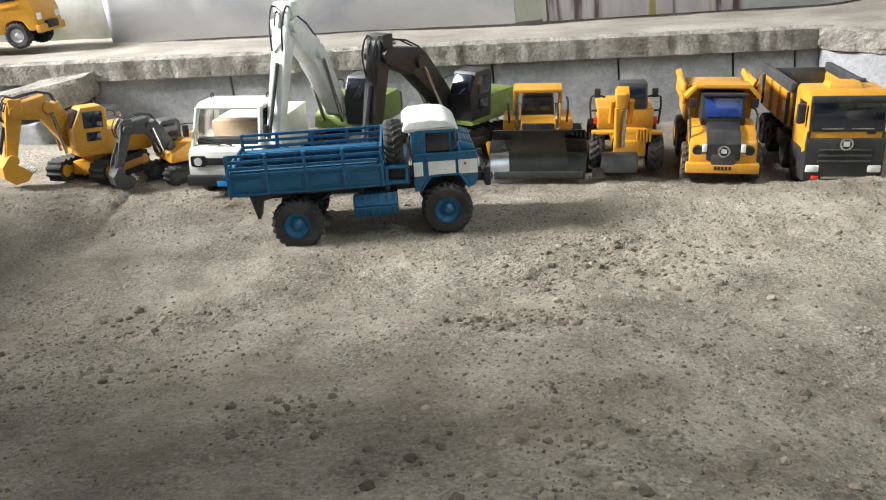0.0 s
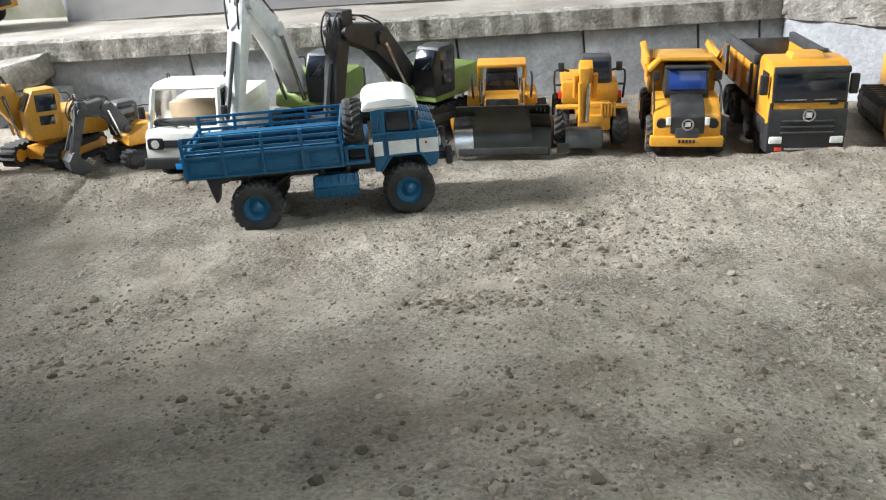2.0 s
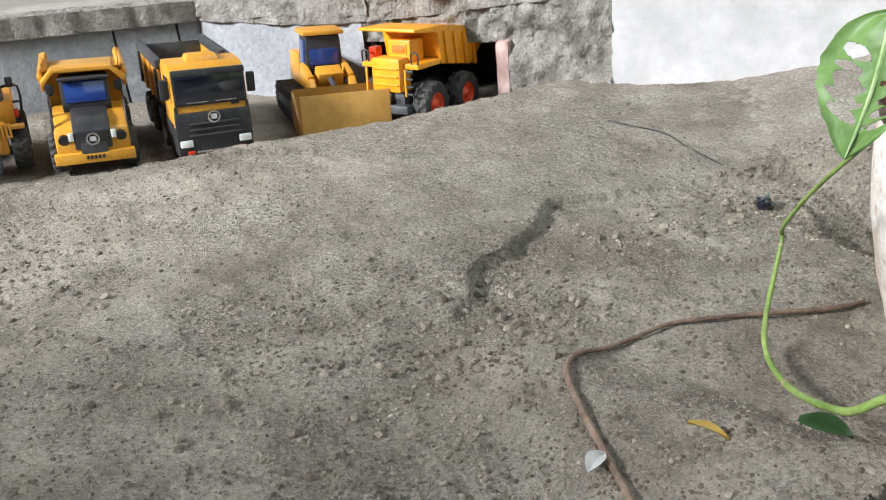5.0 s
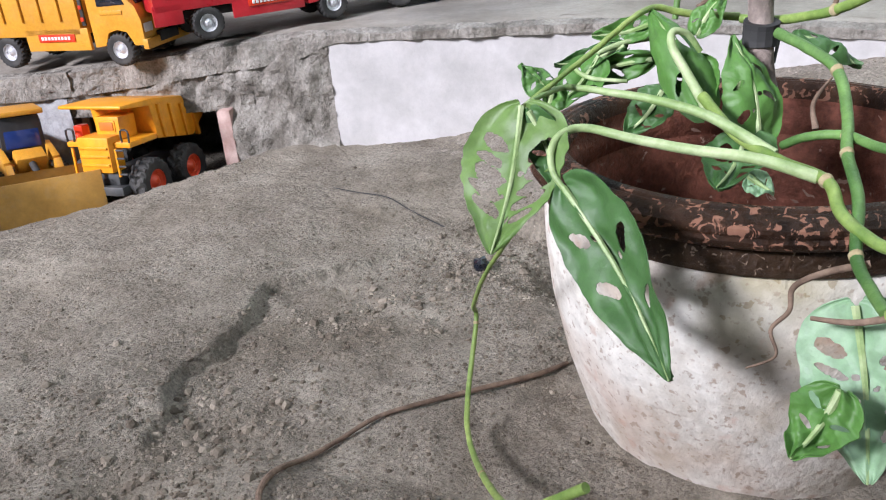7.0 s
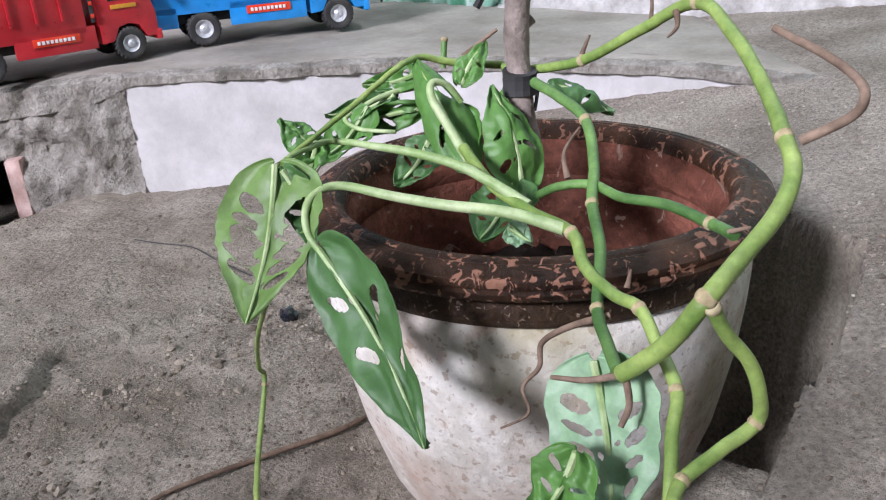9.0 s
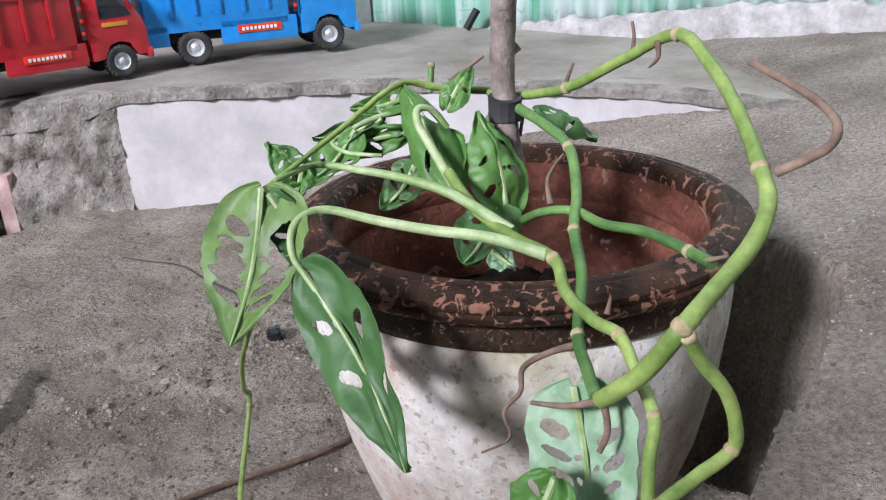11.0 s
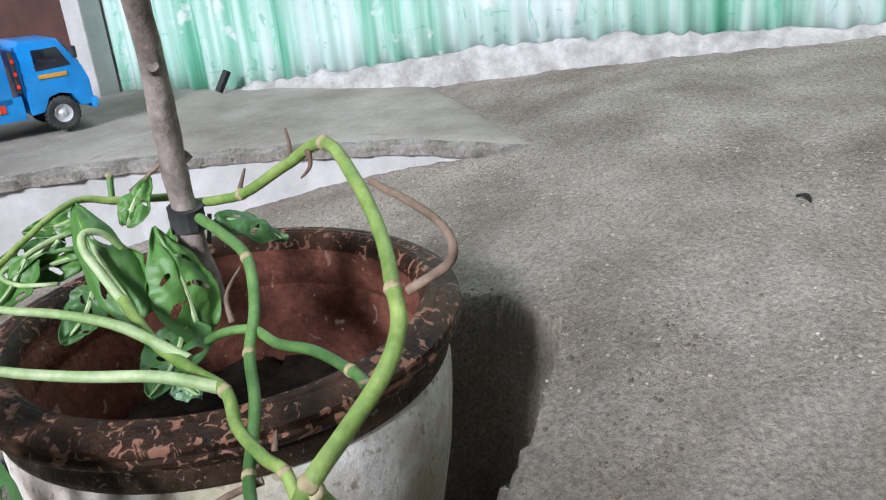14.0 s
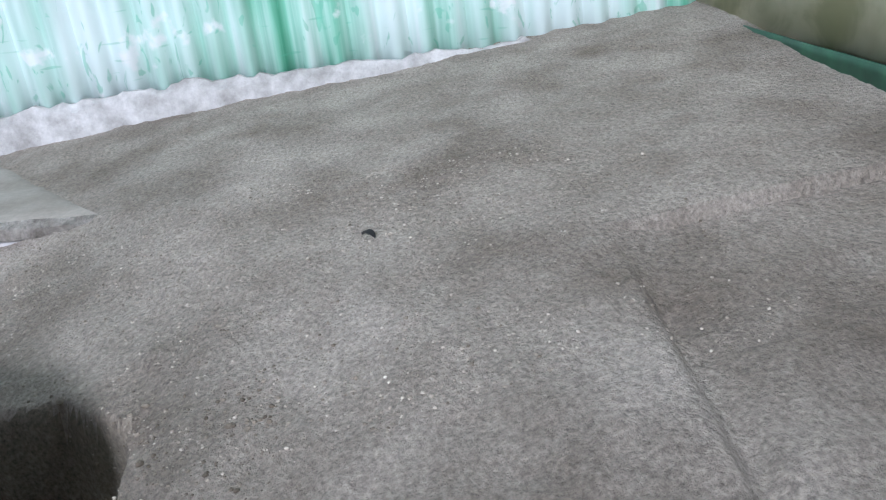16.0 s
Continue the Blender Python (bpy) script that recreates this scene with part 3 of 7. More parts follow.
def room():
    """Plain walls and ceiling with openings, which close the place round the camera; stepped left panels shade the
    yard.
    """
    def panel(nm, size, loc, label):
        bm = bm_new()
        add_box(bm, size, loc)
        tagged(part(nm, bm, plain_wall), label, "wall", kind="structure")

    panel("wall_back", (6.8, 0.1, 3.0), (0.0, 2.6, 1.0), "plain plaster wall behind the terrace")
    panel("wall_right", (0.1, 7.6, 3.0), (2.55, -1.1, 1.0), "plain plaster wall behind the corrugated sheet")
    # unseen wall: closes the left side and blocks part of the side lamp
    panel("wall_left", (0.1, 2.645, 3.0), (-1.62, -3.3225, 1.0), "unseen plain wall that closes the yard and blocks side light")
    # two unseen stepped panels, added to cut the side lamp off the near-left ground
    panel("wall_left_sill", (0.1, 0.43, 1.35), (-1.62, -0.805, 0.175), "unseen low panel added to block side light from the yard")
    panel("wall_left_ledge", (0.1, 0.98, 1.83), (-1.62, -1.51, 0.415), "unseen higher panel added to block side light from the near ground")
    panel("wall_left_far", (0.1, 5.2, 1.6), (-3.15, 0.0, 0.3), "plain plaster wall under the side opening")
    panel("wall_front", (4.2, 0.1, 1.55), (0.5, -4.65, 0.3), "plain plaster wall under the front opening")
    panel("wall_return", (1.5, 0.1, 3.0), (-2.4, -2.55, 1.0), "plain plaster return wall")
    panel("wall_partition", (1.2, 0.06, 3.0), (1.55, -2.78, 1.0), "plain partition wall behind the rock banner")
    bm = bm_new()
    add_box(bm, (5.4, 7.6, 0.08), (0.7, -1.1, 2.6))
    tagged(part("ceiling", bm, plain_wall), "plain plaster ceiling", "ceiling", kind="structure")
    # post and dark door edge next to the corrugated sheet
    bm = bm_new()
    add_box(bm, (0.07, 0.05, 1.4), (2.06, -0.60, 0.80), bevel=0.004)
    tagged(part("door_post", bm, plaster_white), "whitewashed post beside the corrugated sheet", "post", kind="structure")
    bm = bm_new()
    add_box(bm, (0.03, 0.30, 1.4), (2.08, -0.40, 0.80), bevel=0.004)
    tagged(part("door_1", bm, material("dark_red_wood", (0.05, 0.02, 0.015), (0.10, 0.04, 0.03), 0.6)), "dark reddish wooden door edge", "door", kind="structure")
    bm = bm_new()
    add_box(bm, (0.016, 0.012, 0.05), (0, 0, 0.02), (25, 20, 0), bevel=0.002)
    ob = part("rubber_scrap", bm, black_iron, at=pose(2.035, -0.955, 0.135))
    tagged(ob, "small black rubber scrap leaning at the sheet's foot", "scrap")


room()


# ---- toy paints ----
blue = material("blue_plastic", (0.005, 0.090, 0.195), (0.009, 0.115, 0.240), 0.40, scale=12, fine=220, bump=0.12, bump_scale=260, dust=0.06)
sky_blue = material("bright_blue_tin", (0.01, 0.22, 0.62), (0.015, 0.27, 0.70), 0.3, scale=9, coat=0.3, dust=0.06)
red = material("red_tin", (0.42, 0.012, 0.02), (0.52, 0.02, 0.03), 0.3, scale=9, coat=0.3, dust=0.06)
yellow = material("yellow_plastic", (0.56, 0.255, 0.014), (0.68, 0.325, 0.024), 0.38, scale=11, fine=200, dust=0.14)
amber = material("amber_plastic", (0.78, 0.30, 0.005), (0.90, 0.40, 0.01), 0.35, scale=10, dust=0.08)
ochre = material("ochre_blade", (0.50, 0.26, 0.04), (0.62, 0.34, 0.07), 0.5, scale=14, dust=0.25)
white = material("white_plastic", (0.70, 0.70, 0.67), (0.80, 0.80, 0.78), 0.45, scale=10, dust=0.06)
cream = material("cream_paint", (0.66, 0.65, 0.58), (0.74, 0.73, 0.67), 0.4, scale=10, dust=0.08)
lime = material("lime_plastic", (0.15, 0.21, 0.04), (0.24, 0.32, 0.07), 0.45, scale=12, dust=0.12)
black = material("black_plastic", (0.012, 0.012, 0.013), (0.024, 0.024, 0.026), 0.5, scale=20, dust=0.10)
graphite = material("graphite_plastic", (0.03, 0.032, 0.034), (0.055, 0.058, 0.06), 0.5, scale=16, dust=0.14)
steel = material("dark_steel", (0.05, 0.05, 0.042), (0.10, 0.098, 0.085), 0.34, metal=0.9, scale=7, fine=300, dust=0.06)
chrome = material("chrome", (0.55, 0.56, 0.58), (0.7, 0.7, 0.72), 0.18, metal=1.0, scale=20)
rubber = material("rubber", (0.014, 0.014, 0.014), (0.03, 0.03, 0.029), 0.75, scale=30, fine=200, bump=0.2, dust=0.13)
dark_glass = material("dark_glass", (0.008, 0.010, 0.016), (0.016, 0.02, 0.03), 0.08, coat=0.5)
blue_glass = material("blue_glass", (0.012, 0.03, 0.14), (0.02, 0.05, 0.22), 0.1, coat=0.5)
lamp_clear = material("lamp_lens", (0.7, 0.7, 0.66), (0.85, 0.85, 0.8), 0.12, coat=0.5)
lamp_red = material("red_lens", (0.6, 0.03, 0.01), (0.75, 0.06, 0.02), 0.2, coat=0.5)
brown_seat = material("brown_interior", (0.20, 0.14, 0.08), (0.32, 0.24, 0.15), 0.8)
clear_glass = material("clear_glass", (0.88, 0.9, 0.9), (0.92, 0.94, 0.94), 0.06, trans=1.0, speck=(1.0, 1.0))
grey_rim = material("grey_rim", (0.50, 0.51, 0.53), (0.66, 0.67, 0.69), 0.35, metal=0.3)
red_rim = material("red_rim", (0.55, 0.05, 0.012), (0.70, 0.08, 0.02), 0.4)

WHEELS = {}


def wheel_meshes(r, w, rim_mat, lugs):
    key = (round(r, 4), round(w, 4), rim_mat.name, lugs)
    if key in WHEELS:
        return WHEELS[key]
    bm = bm_new()
    prof = [(0.52, -0.46, 0), (0.72, -0.50, 0), (0.84, -0.50, 0), (0.95, -0.45, -1), (1.0, -0.30, -1), (1.0, -0.04, -1), (1.0, 0.04, 1), (1.0, 0.30, 1), (0.95, 0.45, 1), (0.84, 0.50, 0), (0.72, 0.50, 0), (0.52, 0.46, 0), (0.46, 0.0, 0)]
    seg, rings = lugs * 4, []
    for q, z, side in prof:
        ring = []
        for k in range(seg):
            low = side and (k + (2 if side > 0 else 0) + (1 if abs(z) > 0.4 else 0)) % 4 > 1
            rr = r * q * (0.925 if low else 1.0)
            ang = 2 * math.pi * (k + (0.0 if not side else (1.2 if abs(z) < 0.1 else 0.0))) / seg
            ring.append(bm.verts.new((rr * math.cos(ang), rr * math.sin(ang), z * w)))
        rings.append(ring)
    for p, q in zip(rings, rings[1:] + rings[:1]):
        for k in range(seg):
            bm.faces.new((p[k], p[(k + 1) % seg], q[(k + 1) % seg], q[k]))
    bmesh.ops.recalc_face_normals(bm, faces=bm.faces[:])
    t = bpy.data.meshes.new("tyre")
    bm.to_mesh(t)
    bm.free()
    t.materials.append(rubber)
    bm = bm_new()
    prof = [(r * 0.53, -w * 0.44), (r * 0.55, w * 0.40), (r * 0.50, w * 0.46), (r * 0.46, w * 0.34), (r * 0.30, w * 0.26), (r * 0.22, w * 0.36), (r * 0.14, w * 0.42), (r * 0.10, w * 0.46), (0.0005, w * 0.46)]
    lathe(bm, prof, 24)
    for i in range(6):
        a = i * math.pi / 3
        add_cyl(bm, r * 0.035, r * 0.035, w * 0.1, (r * 0.38 * math.cos(a), r * 0.38 * math.sin(a), w * 0.32), seg=8)
    bmesh.ops.recalc_face_normals(bm, faces=bm.faces[:])
    q = bpy.data.meshes.new("rim")
    bm.to_mesh(q)
    bm.free()
    q.materials.append(rim_mat)
    q.polygons.foreach_set("use_smooth", [True] * len(q.polygons))
    q.set_sharp_from_angle(angle=radians(35))
    WHEELS[key] = (t, q)
    return t, q


def wheel(parent, x, y, r, w, rim_mat, lugs=18, z=None, turn=None):
    t, q = wheel_meshes(r, w, rim_mat, lugs)
    ob = new("wheel", t)
    ob.parent = parent
    ob.matrix_basis = turn if turn is not None else pose(x, y, r if z is None else z, -90 if y > 0 else 90, 0, 0)
    rim = new("rim", q)
    rim.parent = ob
    return ob


def bpart(name, parent, mat, size, loc, rot=(0, 0, 0), bevel=0.002, taper=None, label=""):
    bm = bm_new()
    add_box(bm, size, loc, rot, bevel, taper)
    return part(name, bm, mat, parent, label, smooth=True)


def ppart(name, parent, mat, outline, width, y=0.0, bevel=0.002, label=""):
    bm = bm_new()
    add_prism(bm, outline, width, Matrix.Translation((0, y, 0)), bevel)
    return part(name, bm, mat, parent, label, smooth=True)


def tube(name, parent, mat, pts, r, label="", seg=6):
    bm = bm_new()
    sweep(bm, pts, [r] * len(pts), seg=seg, steps=3)
    return part(name, bm, mat, parent, label, smooth=True)


def rod(name, parent, mat, p, q, r, label=""):
    bm = bm_new()
    p, q = Vector(p), Vector(q)
    m = Matrix.Translation((p + q) / 2) @ (q - p).to_track_quat("Z", "Y").to_matrix().to_4x4()
    v = add_cyl(bm, r, r, (q - p).length, (0, 0, 0), seg=10)
    bmesh.ops.transform(bm, matrix=m, verts=v)
    return part(name, bm, mat, parent, label, smooth=True)


def stand(x, y, yaw, reach=None):
    """A pose on the sloping ground at that place, heading yaw degrees."""
    a, d = radians(yaw), 0.06 if reach is None else reach
    f, s = Vector((math.cos(a), math.sin(a), 0)), Vector((-math.sin(a), math.cos(a), 0))
    z = lambda v: high_ground(x + v.x, y + v.y)
    f.z, s.z = (z(f * d) - z(f * -d)) / (2 * d), (z(s * d) - z(s * -d)) / (2 * d)
    up = f.cross(s).normalized()
    f.normalize()
    s = up.cross(f)
    m = Matrix((f, s, up)).transposed().to_4x4()
    m.translation = (x, y, high_ground(x, y) + 0.003)
    return m


# ---- the blue lorry with slatted bed ----
def blue_truck(m):
    """Wheels stand level; the sprung body sits higher at its tail and dips a little at the nose."""
    o = thing("toy_truck", m, "blue plastic toy army lorry with white roof and slatted bed", "toy truck")
    for x in (-0.1035, 0.1035):
        for y in (-0.057, 0.057):
            wheel(o, x, y, 0.0355, 0.031, blue, 22)
    for x in (-0.1035, 0.1035):
        rod("axle", o, black, (x, -0.05, 0.036), (x, 0.05, 0.036), 0.006)
        bm = bm_new()
        bmesh.ops.create_uvsphere(bm, u_segments=12, v_segments=8, radius=0.012)
        part("axle_housing", bm, black, o, smooth=True, at=pose(x, 0.004, 0.036))
        for s in (-1, 1):
            rod("link", o, black, (x + (0.006 if x < 0 else -0.006), s * 0.030, 0.042), (x + (0.052 if x < 0 else -0.052), s * 0.026, 0.068), 0.0032)
            rod("damper", o, graphite, (x, s * 0.034, 0.04), (x - 0.008, s * 0.030, 0.08), 0.004)
    wheels = set(o.children)
    bpart("chassis", o, black, (0.31, 0.05, 0.018), (-0.02, 0, 0.060), bevel=0.002)
    for s in (-1, 1):
        bpart("frame_rail", o, black, (0.33, 0.006, 0.012), (-0.01, s * 0.030, 0.064), bevel=0.001)
        t = ppart("fuel_tank", o, blue, [(-0.033, 0.028), (-0.033, 0.055), (0.029, 0.055), (0.029, 0.028)], 0.020, s * 0.050, 0.004)
        for zz, tilt in ((0.049, 24), (0.034, -24)):
            bpart("tank_face", t, blue, (0.060, 0.006, 0.017), (-0.002, s * 0.0595, zz), (s * tilt, 0, 0), 0.002)
        for k in range(6):
            bpart("strap", t, blue, (0.0022, 0.007, 0.030), (-0.028 + 0.0104 * k, s * 0.0605, 0.0415), bevel=0.001)
        for x in (-0.020, 0.016):
            bpart("tank_bracket", t, black, (0.006, 0.014, 0.014), (x, s * 0.045, 0.060), bevel=0.001)
        ppart("mudflap", o, black, [(-0.172, 0.068), (-0.142, 0.068), (-0.142, 0.061), (-0.156, 0.058), (-0.160, 0.034), (-0.164, 0.033)], 0.024, s * 0.048, 0.0008)
        bpart("wing_plate", o, black, (0.090, 0.030, 0.003), (-0.10, s * 0.048, 0.0675), bevel=0.001)
    # bed
    bpart("bed_floor", o, blue, (0.208, 0.130, 0.004), (-0.092, 0, 0.0725), bevel=0.001)
    for k in range(7):
        bpart("floor_rib", o, blue, (0.004, 0.124, 0.002), (-0.182 + 0.03 * k, 0, 0.0752), bevel=0.0005)
    x0, dx = -0.197, 0.0525
    for s in (-1, 1):
        side = bpart("side_board", o, blue, (0.210, 0.003, 0.0285), (-0.092, s * 0.0645, 0.0845), bevel=0.0008)
        bpart("lower_rail", side, blue, (0.212, 0.006, 0.003), (-0.092, s * 0.0655, 0.0712), bevel=0.0008)
        bpart("upper_rail", side, blue, (0.212, 0.006, 0.003), (-0.092, s * 0.0655, 0.0985), bevel=0.0008)
        for k in range(5):
            bpart("post", side, blue, (0.004, 0.0075, 0.056), (x0 + 0.002 + (dx - 0.001) * k, s * 0.0660, 0.098), bevel=0.0008)
        for k in range(4):
            xm = x0 + dx * (k + 0.5)
            bpart("pressed_panel", side, blue, (0.036, 0.0036, 0.0135), (xm, s * 0.0652, 0.085), bevel=0.0012)
            bpart("panel_rib", side, blue, (0.036, 0.005, 0.0018), (xm, s * 0.0655, 0.0915), bevel=0.0006)
            bpart("panel_rib", side, blue, (0.036, 0.005, 0.0018), (xm, s * 0.0655, 0.0785), bevel=0.0006)
        for zz, hh in ((0.1065, 0.0042), (0.1155, 0.0042), (0.1240, 0.0040)):
            bpart("slat", side, blue, (0.210, 0.0026, hh), (-0.092, s * 0.0640, zz), bevel=0.0006)
        bn = bpart("bench", o, blue, (0.196, 0.020, 0.0025), (-0.094, s * 0.052, 0.1015), bevel=0.0008)
        for k in range(4):
            bpart("bench_leg", bn, blue, (0.003, 0.003, 0.028), (x0 + dx * (k + 0.5), s * 0.044, 0.087), bevel=0.0005)
            rod("rivet", side, blue, (x0 + dx * (k + 0.3), s * 0.062, 0.103), (x0 + dx * (k + 0.3), s * 0.0665, 0.103), 0.0012)
            rod("rivet", side, blue, (x0 + dx * (k + 0.7), s * 0.062, 0.103), (x0 + dx * (k + 0.7), s * 0.0665, 0.103), 0.0012)
    for x, rows in ((-0.1955, (0.1065,)), (0.0115, (0.1065, 0.1155, 0.1240))):
        e = bpart("end_board", o, blue, (0.003, 0.126, 0.0285), (x, 0, 0.0845), bevel=0.0008)
        bpart("end_rail", e, blue, (0.005, 0.130, 0.003), (x, 0, 0.0985), bevel=0.0008)
        for zz in rows:
            bpart("slat", e, blue, (0.0026, 0.124, 0.0042), (x, 0, zz), bevel=0.0006)
        for y in (-0.042, 0.0, 0.042):
            bpart("end_post", e, blue, (0.005, 0.0035, 0.052 if x > 0 else 0.036), (x, y, 0.0975 if x > 0 else 0.0895), bevel=0.0006)
    for s in (-1, 1):
        bpart("tail_hook", o, blue, (0.008, 0.006, 0.006), (-0.201, s * 0.045, 0.092), bevel=0.001)
        bpart("tail_lamp", o, lamp_red, (0.003, 0.008, 0.005), (-0.1985, s * 0.050, 0.064), bevel=0.0008, label="small red tail lamp")
    # spare wheel standing in its rack
    wheel(o, 0, 0, 0.0345, 0.026, blue, 22, turn=pose(0.0285, -0.027, 0.117, 0, 90, 0))
    rack = bpart("rack", o, blue, (0.034, 0.122, 0.004), (0.030, 0, 0.0925), bevel=0.001)
    for s in (-1, 1):
        for x in (0.0165, 0.0435):
            bpart("rack_post", rack, blue, (0.0045, 0.005, 0.022), (x, s * 0.058, 0.082), bevel=0.001)
        bpart("rack_foot", rack, blue, (0.034, 0.006, 0.005), (0.030, s * 0.058, 0.0715), bevel=0.001)
    bpart("engine_block", o, graphite, (0.022, 0.08, 0.018), (0.030, 0, 0.081), bevel=0.004)
    # cab
    cab = ppart("cab", o, blue, [(0.053, 0.056), (0.053, 0.108), (0.139, 0.108), (0.1415, 0.098), (0.1405, 0.070), (0.137, 0.060), (0.1265, 0.057), (0.1165, 0.0735), (0.1130, 0.0755), (0.080, 0.0755), (0.0745, 0.0730), (0.063, 0.056)], 0.122, bevel=0.0022, label="blue cab with wheel arch")
    for s in (-1, 1):
        pts = [(0.0605, s * 0.0605, 0.056), (0.074, s * 0.0612, 0.0745), (0.080, s * 0.0612, 0.0775), (0.113, s * 0.0612, 0.0775), (0.118, s * 0.0612, 0.0745), (0.128, s * 0.0605, 0.058)]
        tube("arch_lip", cab, blue, pts, 0.0020)
    ppart("bonnet", cab, blue, [(0.113, 0.106), (0.113, 0.1205), (0.118, 0.1205), (0.1365, 0.1155), (0.1405, 0.106)], 0.108, bevel=0.004)
    for k in range(5):
        for s in (-1, 1):
            bpart("louvre", cab, blue, (0.0026, 0.038, 0.003), (0.1185 + 0.004 * k, s * 0.026, 0.1205 - 0.0011 * k), (0, 15, 0), bevel=0.0008)
    for s in (-1, 1):
        bpart("side_window", cab, dark_glass, (0.031, 0.002, 0.027), (0.0885, s * 0.0568, 0.1225), bevel=0.0006)
        ppart("quarter_window", cab, dark_glass, [(0.1065, 0.1105), (0.1065, 0.135), (0.1085, 0.135), (0.1135, 0.1105)], 0.002, s * 0.0565, 0.0003)
        ppart("rear_quarter", cab, blue, [(0.053, 0.106), (0.053, 0.139), (0.0715, 0.139), (0.0715, 0.106)], 0.008, s * 0.0555, 0.0015)
        bpart("door_post", cab, blue, (0.0035, 0.006, 0.031), (0.1048, s * 0.0570, 0.1225), bevel=0.001)
        bpart("window_head", cab, blue, (0.054, 0.006, 0.004), (0.086, s * 0.0570, 0.1380), bevel=0.001)
        rod("windscreen_pillar", cab, blue, (0.1165, s * 0.0555, 0.107), (0.1095, s * 0.0545, 0.140), 0.0028)
        bpart("belt_line", cab, blue, (0.088, 0.004, 0.003), (0.097, s * 0.0610, 0.1075), bevel=0.001)
        for a, b in ((0.0535, 0.066), (0.0735, 0.1105), (0.1145, 0.1402)):
            bpart("white_panel", cab, white, (b - a, 0.002, 0.0195), ((a + b) / 2, s * 0.0612, 0.0875), bevel=0.0008, label="white band panel")
        for x in (0.0698, 0.1125):
            bpart("door_gap", cab, black, (0.0008, 0.0012, 0.030), (x, s * 0.0609, 0.0925), bevel=0.0002)
        rod("indicator", cab, lamp_red, (0.1235, s * 0.062, 0.092), (0.1235, s * 0.0642, 0.092), 0.0017, "small red side lamp")
        bpart("door_handle", cab, blue, (0.008, 0.003, 0.002), (0.0765, s * 0.0622, 0.1015), bevel=0.0006)
        tube("grab_handle", cab, black, [(0.0625, s * 0.060, 0.113), (0.0625, s * 0.0635, 0.114), (0.0625, s * 0.0635, 0.126), (0.0625, s * 0.060, 0.127)], 0.0011)
        rod("headlight", cab, lamp_clear, (0.138, s * 0.043, 0.088), (0.1445, s * 0.043, 0.088), 0.0075, "round clear headlight")
        bpart("corner_lamp", cab, lamp_red, (0.003, 0.006, 0.004), (0.1415, s * 0.053, 0.099), bevel=0.0008)
        bpart("mirror", cab, black, (0.003, 0.006, 0.012), (0.114, s * 0.066, 0.130), bevel=0.001)
        rod("wiper", cab, black, (0.1165, s * 0.03, 0.1215), (0.1130, s * 0.012, 0.131), 0.0008)
    bpart("rear_wall", cab, blue, (0.004, 0.108, 0.034), (0.055, 0, 0.1225), bevel=0.001)
    bpart("windscreen", cab, dark_glass, (0.002, 0.104, 0.030), (0.1135, 0, 0.1245), (0, -13, 0), bevel=0.0004)
    bpart("front_panel", cab, white, (0.002, 0.072, 0.022), (0.1412, 0, 0.0885), bevel=0.0008, label="white front panel")
    for k in range(5):
        bpart("grille_slot", cab, black, (0.001, 0.050, 0.0018), (0.1425, 0, 0.0805 + 0.004 * k), bevel=0.0003)
    roof = ppart("roof", cab, white, [(0.041, 0.1375), (0.0425, 0.146), (0.051, 0.1525), (0.078, 0.1545), (0.100, 0.1525), (0.111, 0.146), (0.1185, 0.1375)], 0.120, bevel=0.0055, label="white rounded roof")
    for k in range(4):
        bpart("roof_mark", roof, lamp_red, (0.0022, 0.0035, 0.0008), (0.099 + 0.0015 * k, -0.046 + 0.006 * k, 0.1530 - 0.0005 * k), (0, 12, 0), bevel=0.0002, label="small red mark")
    bump = bpart("bumper", o, black, (0.008, 0.116, 0.012), (0.153, 0, 0.066), bevel=0.002)
    for s in (-1, 1):
        bpart("bumper_end", bump, black, (0.009, 0.010, 0.026), (0.154, s * 0.054, 0.070), bevel=0.003)
        rod("bumper_arm", bump, graphite, (0.130, s * 0.03, 0.066), (0.152, s * 0.03, 0.066), 0.0035)
        tube("tow_hook", bump, graphite, [(0.156, s * 0.035, 0.066), (0.162, s * 0.035, 0.068), (0.162, s * 0.035, 0.062), (0.157, s * 0.035, 0.060)], 0.0014)
    sprung = pose(0.0065, 0, 0.0088, 0, 1.7, 0)
    for c in o.children:
        if c not in wheels:
            if c.type == "MESH" and not c.name.startswith("wheel"):
                for q in (c, *c.children):
                    q.data.transform(sprung)
            else:
                c.matrix_basis = sprung @ c.matrix_basis
    return o


blue_truck(stand(-0.232, -0.716, 7.3, 0.106) @ Matrix.Translation((0, 0, -0.004)) @ Matrix.Scale(1.064, 4))


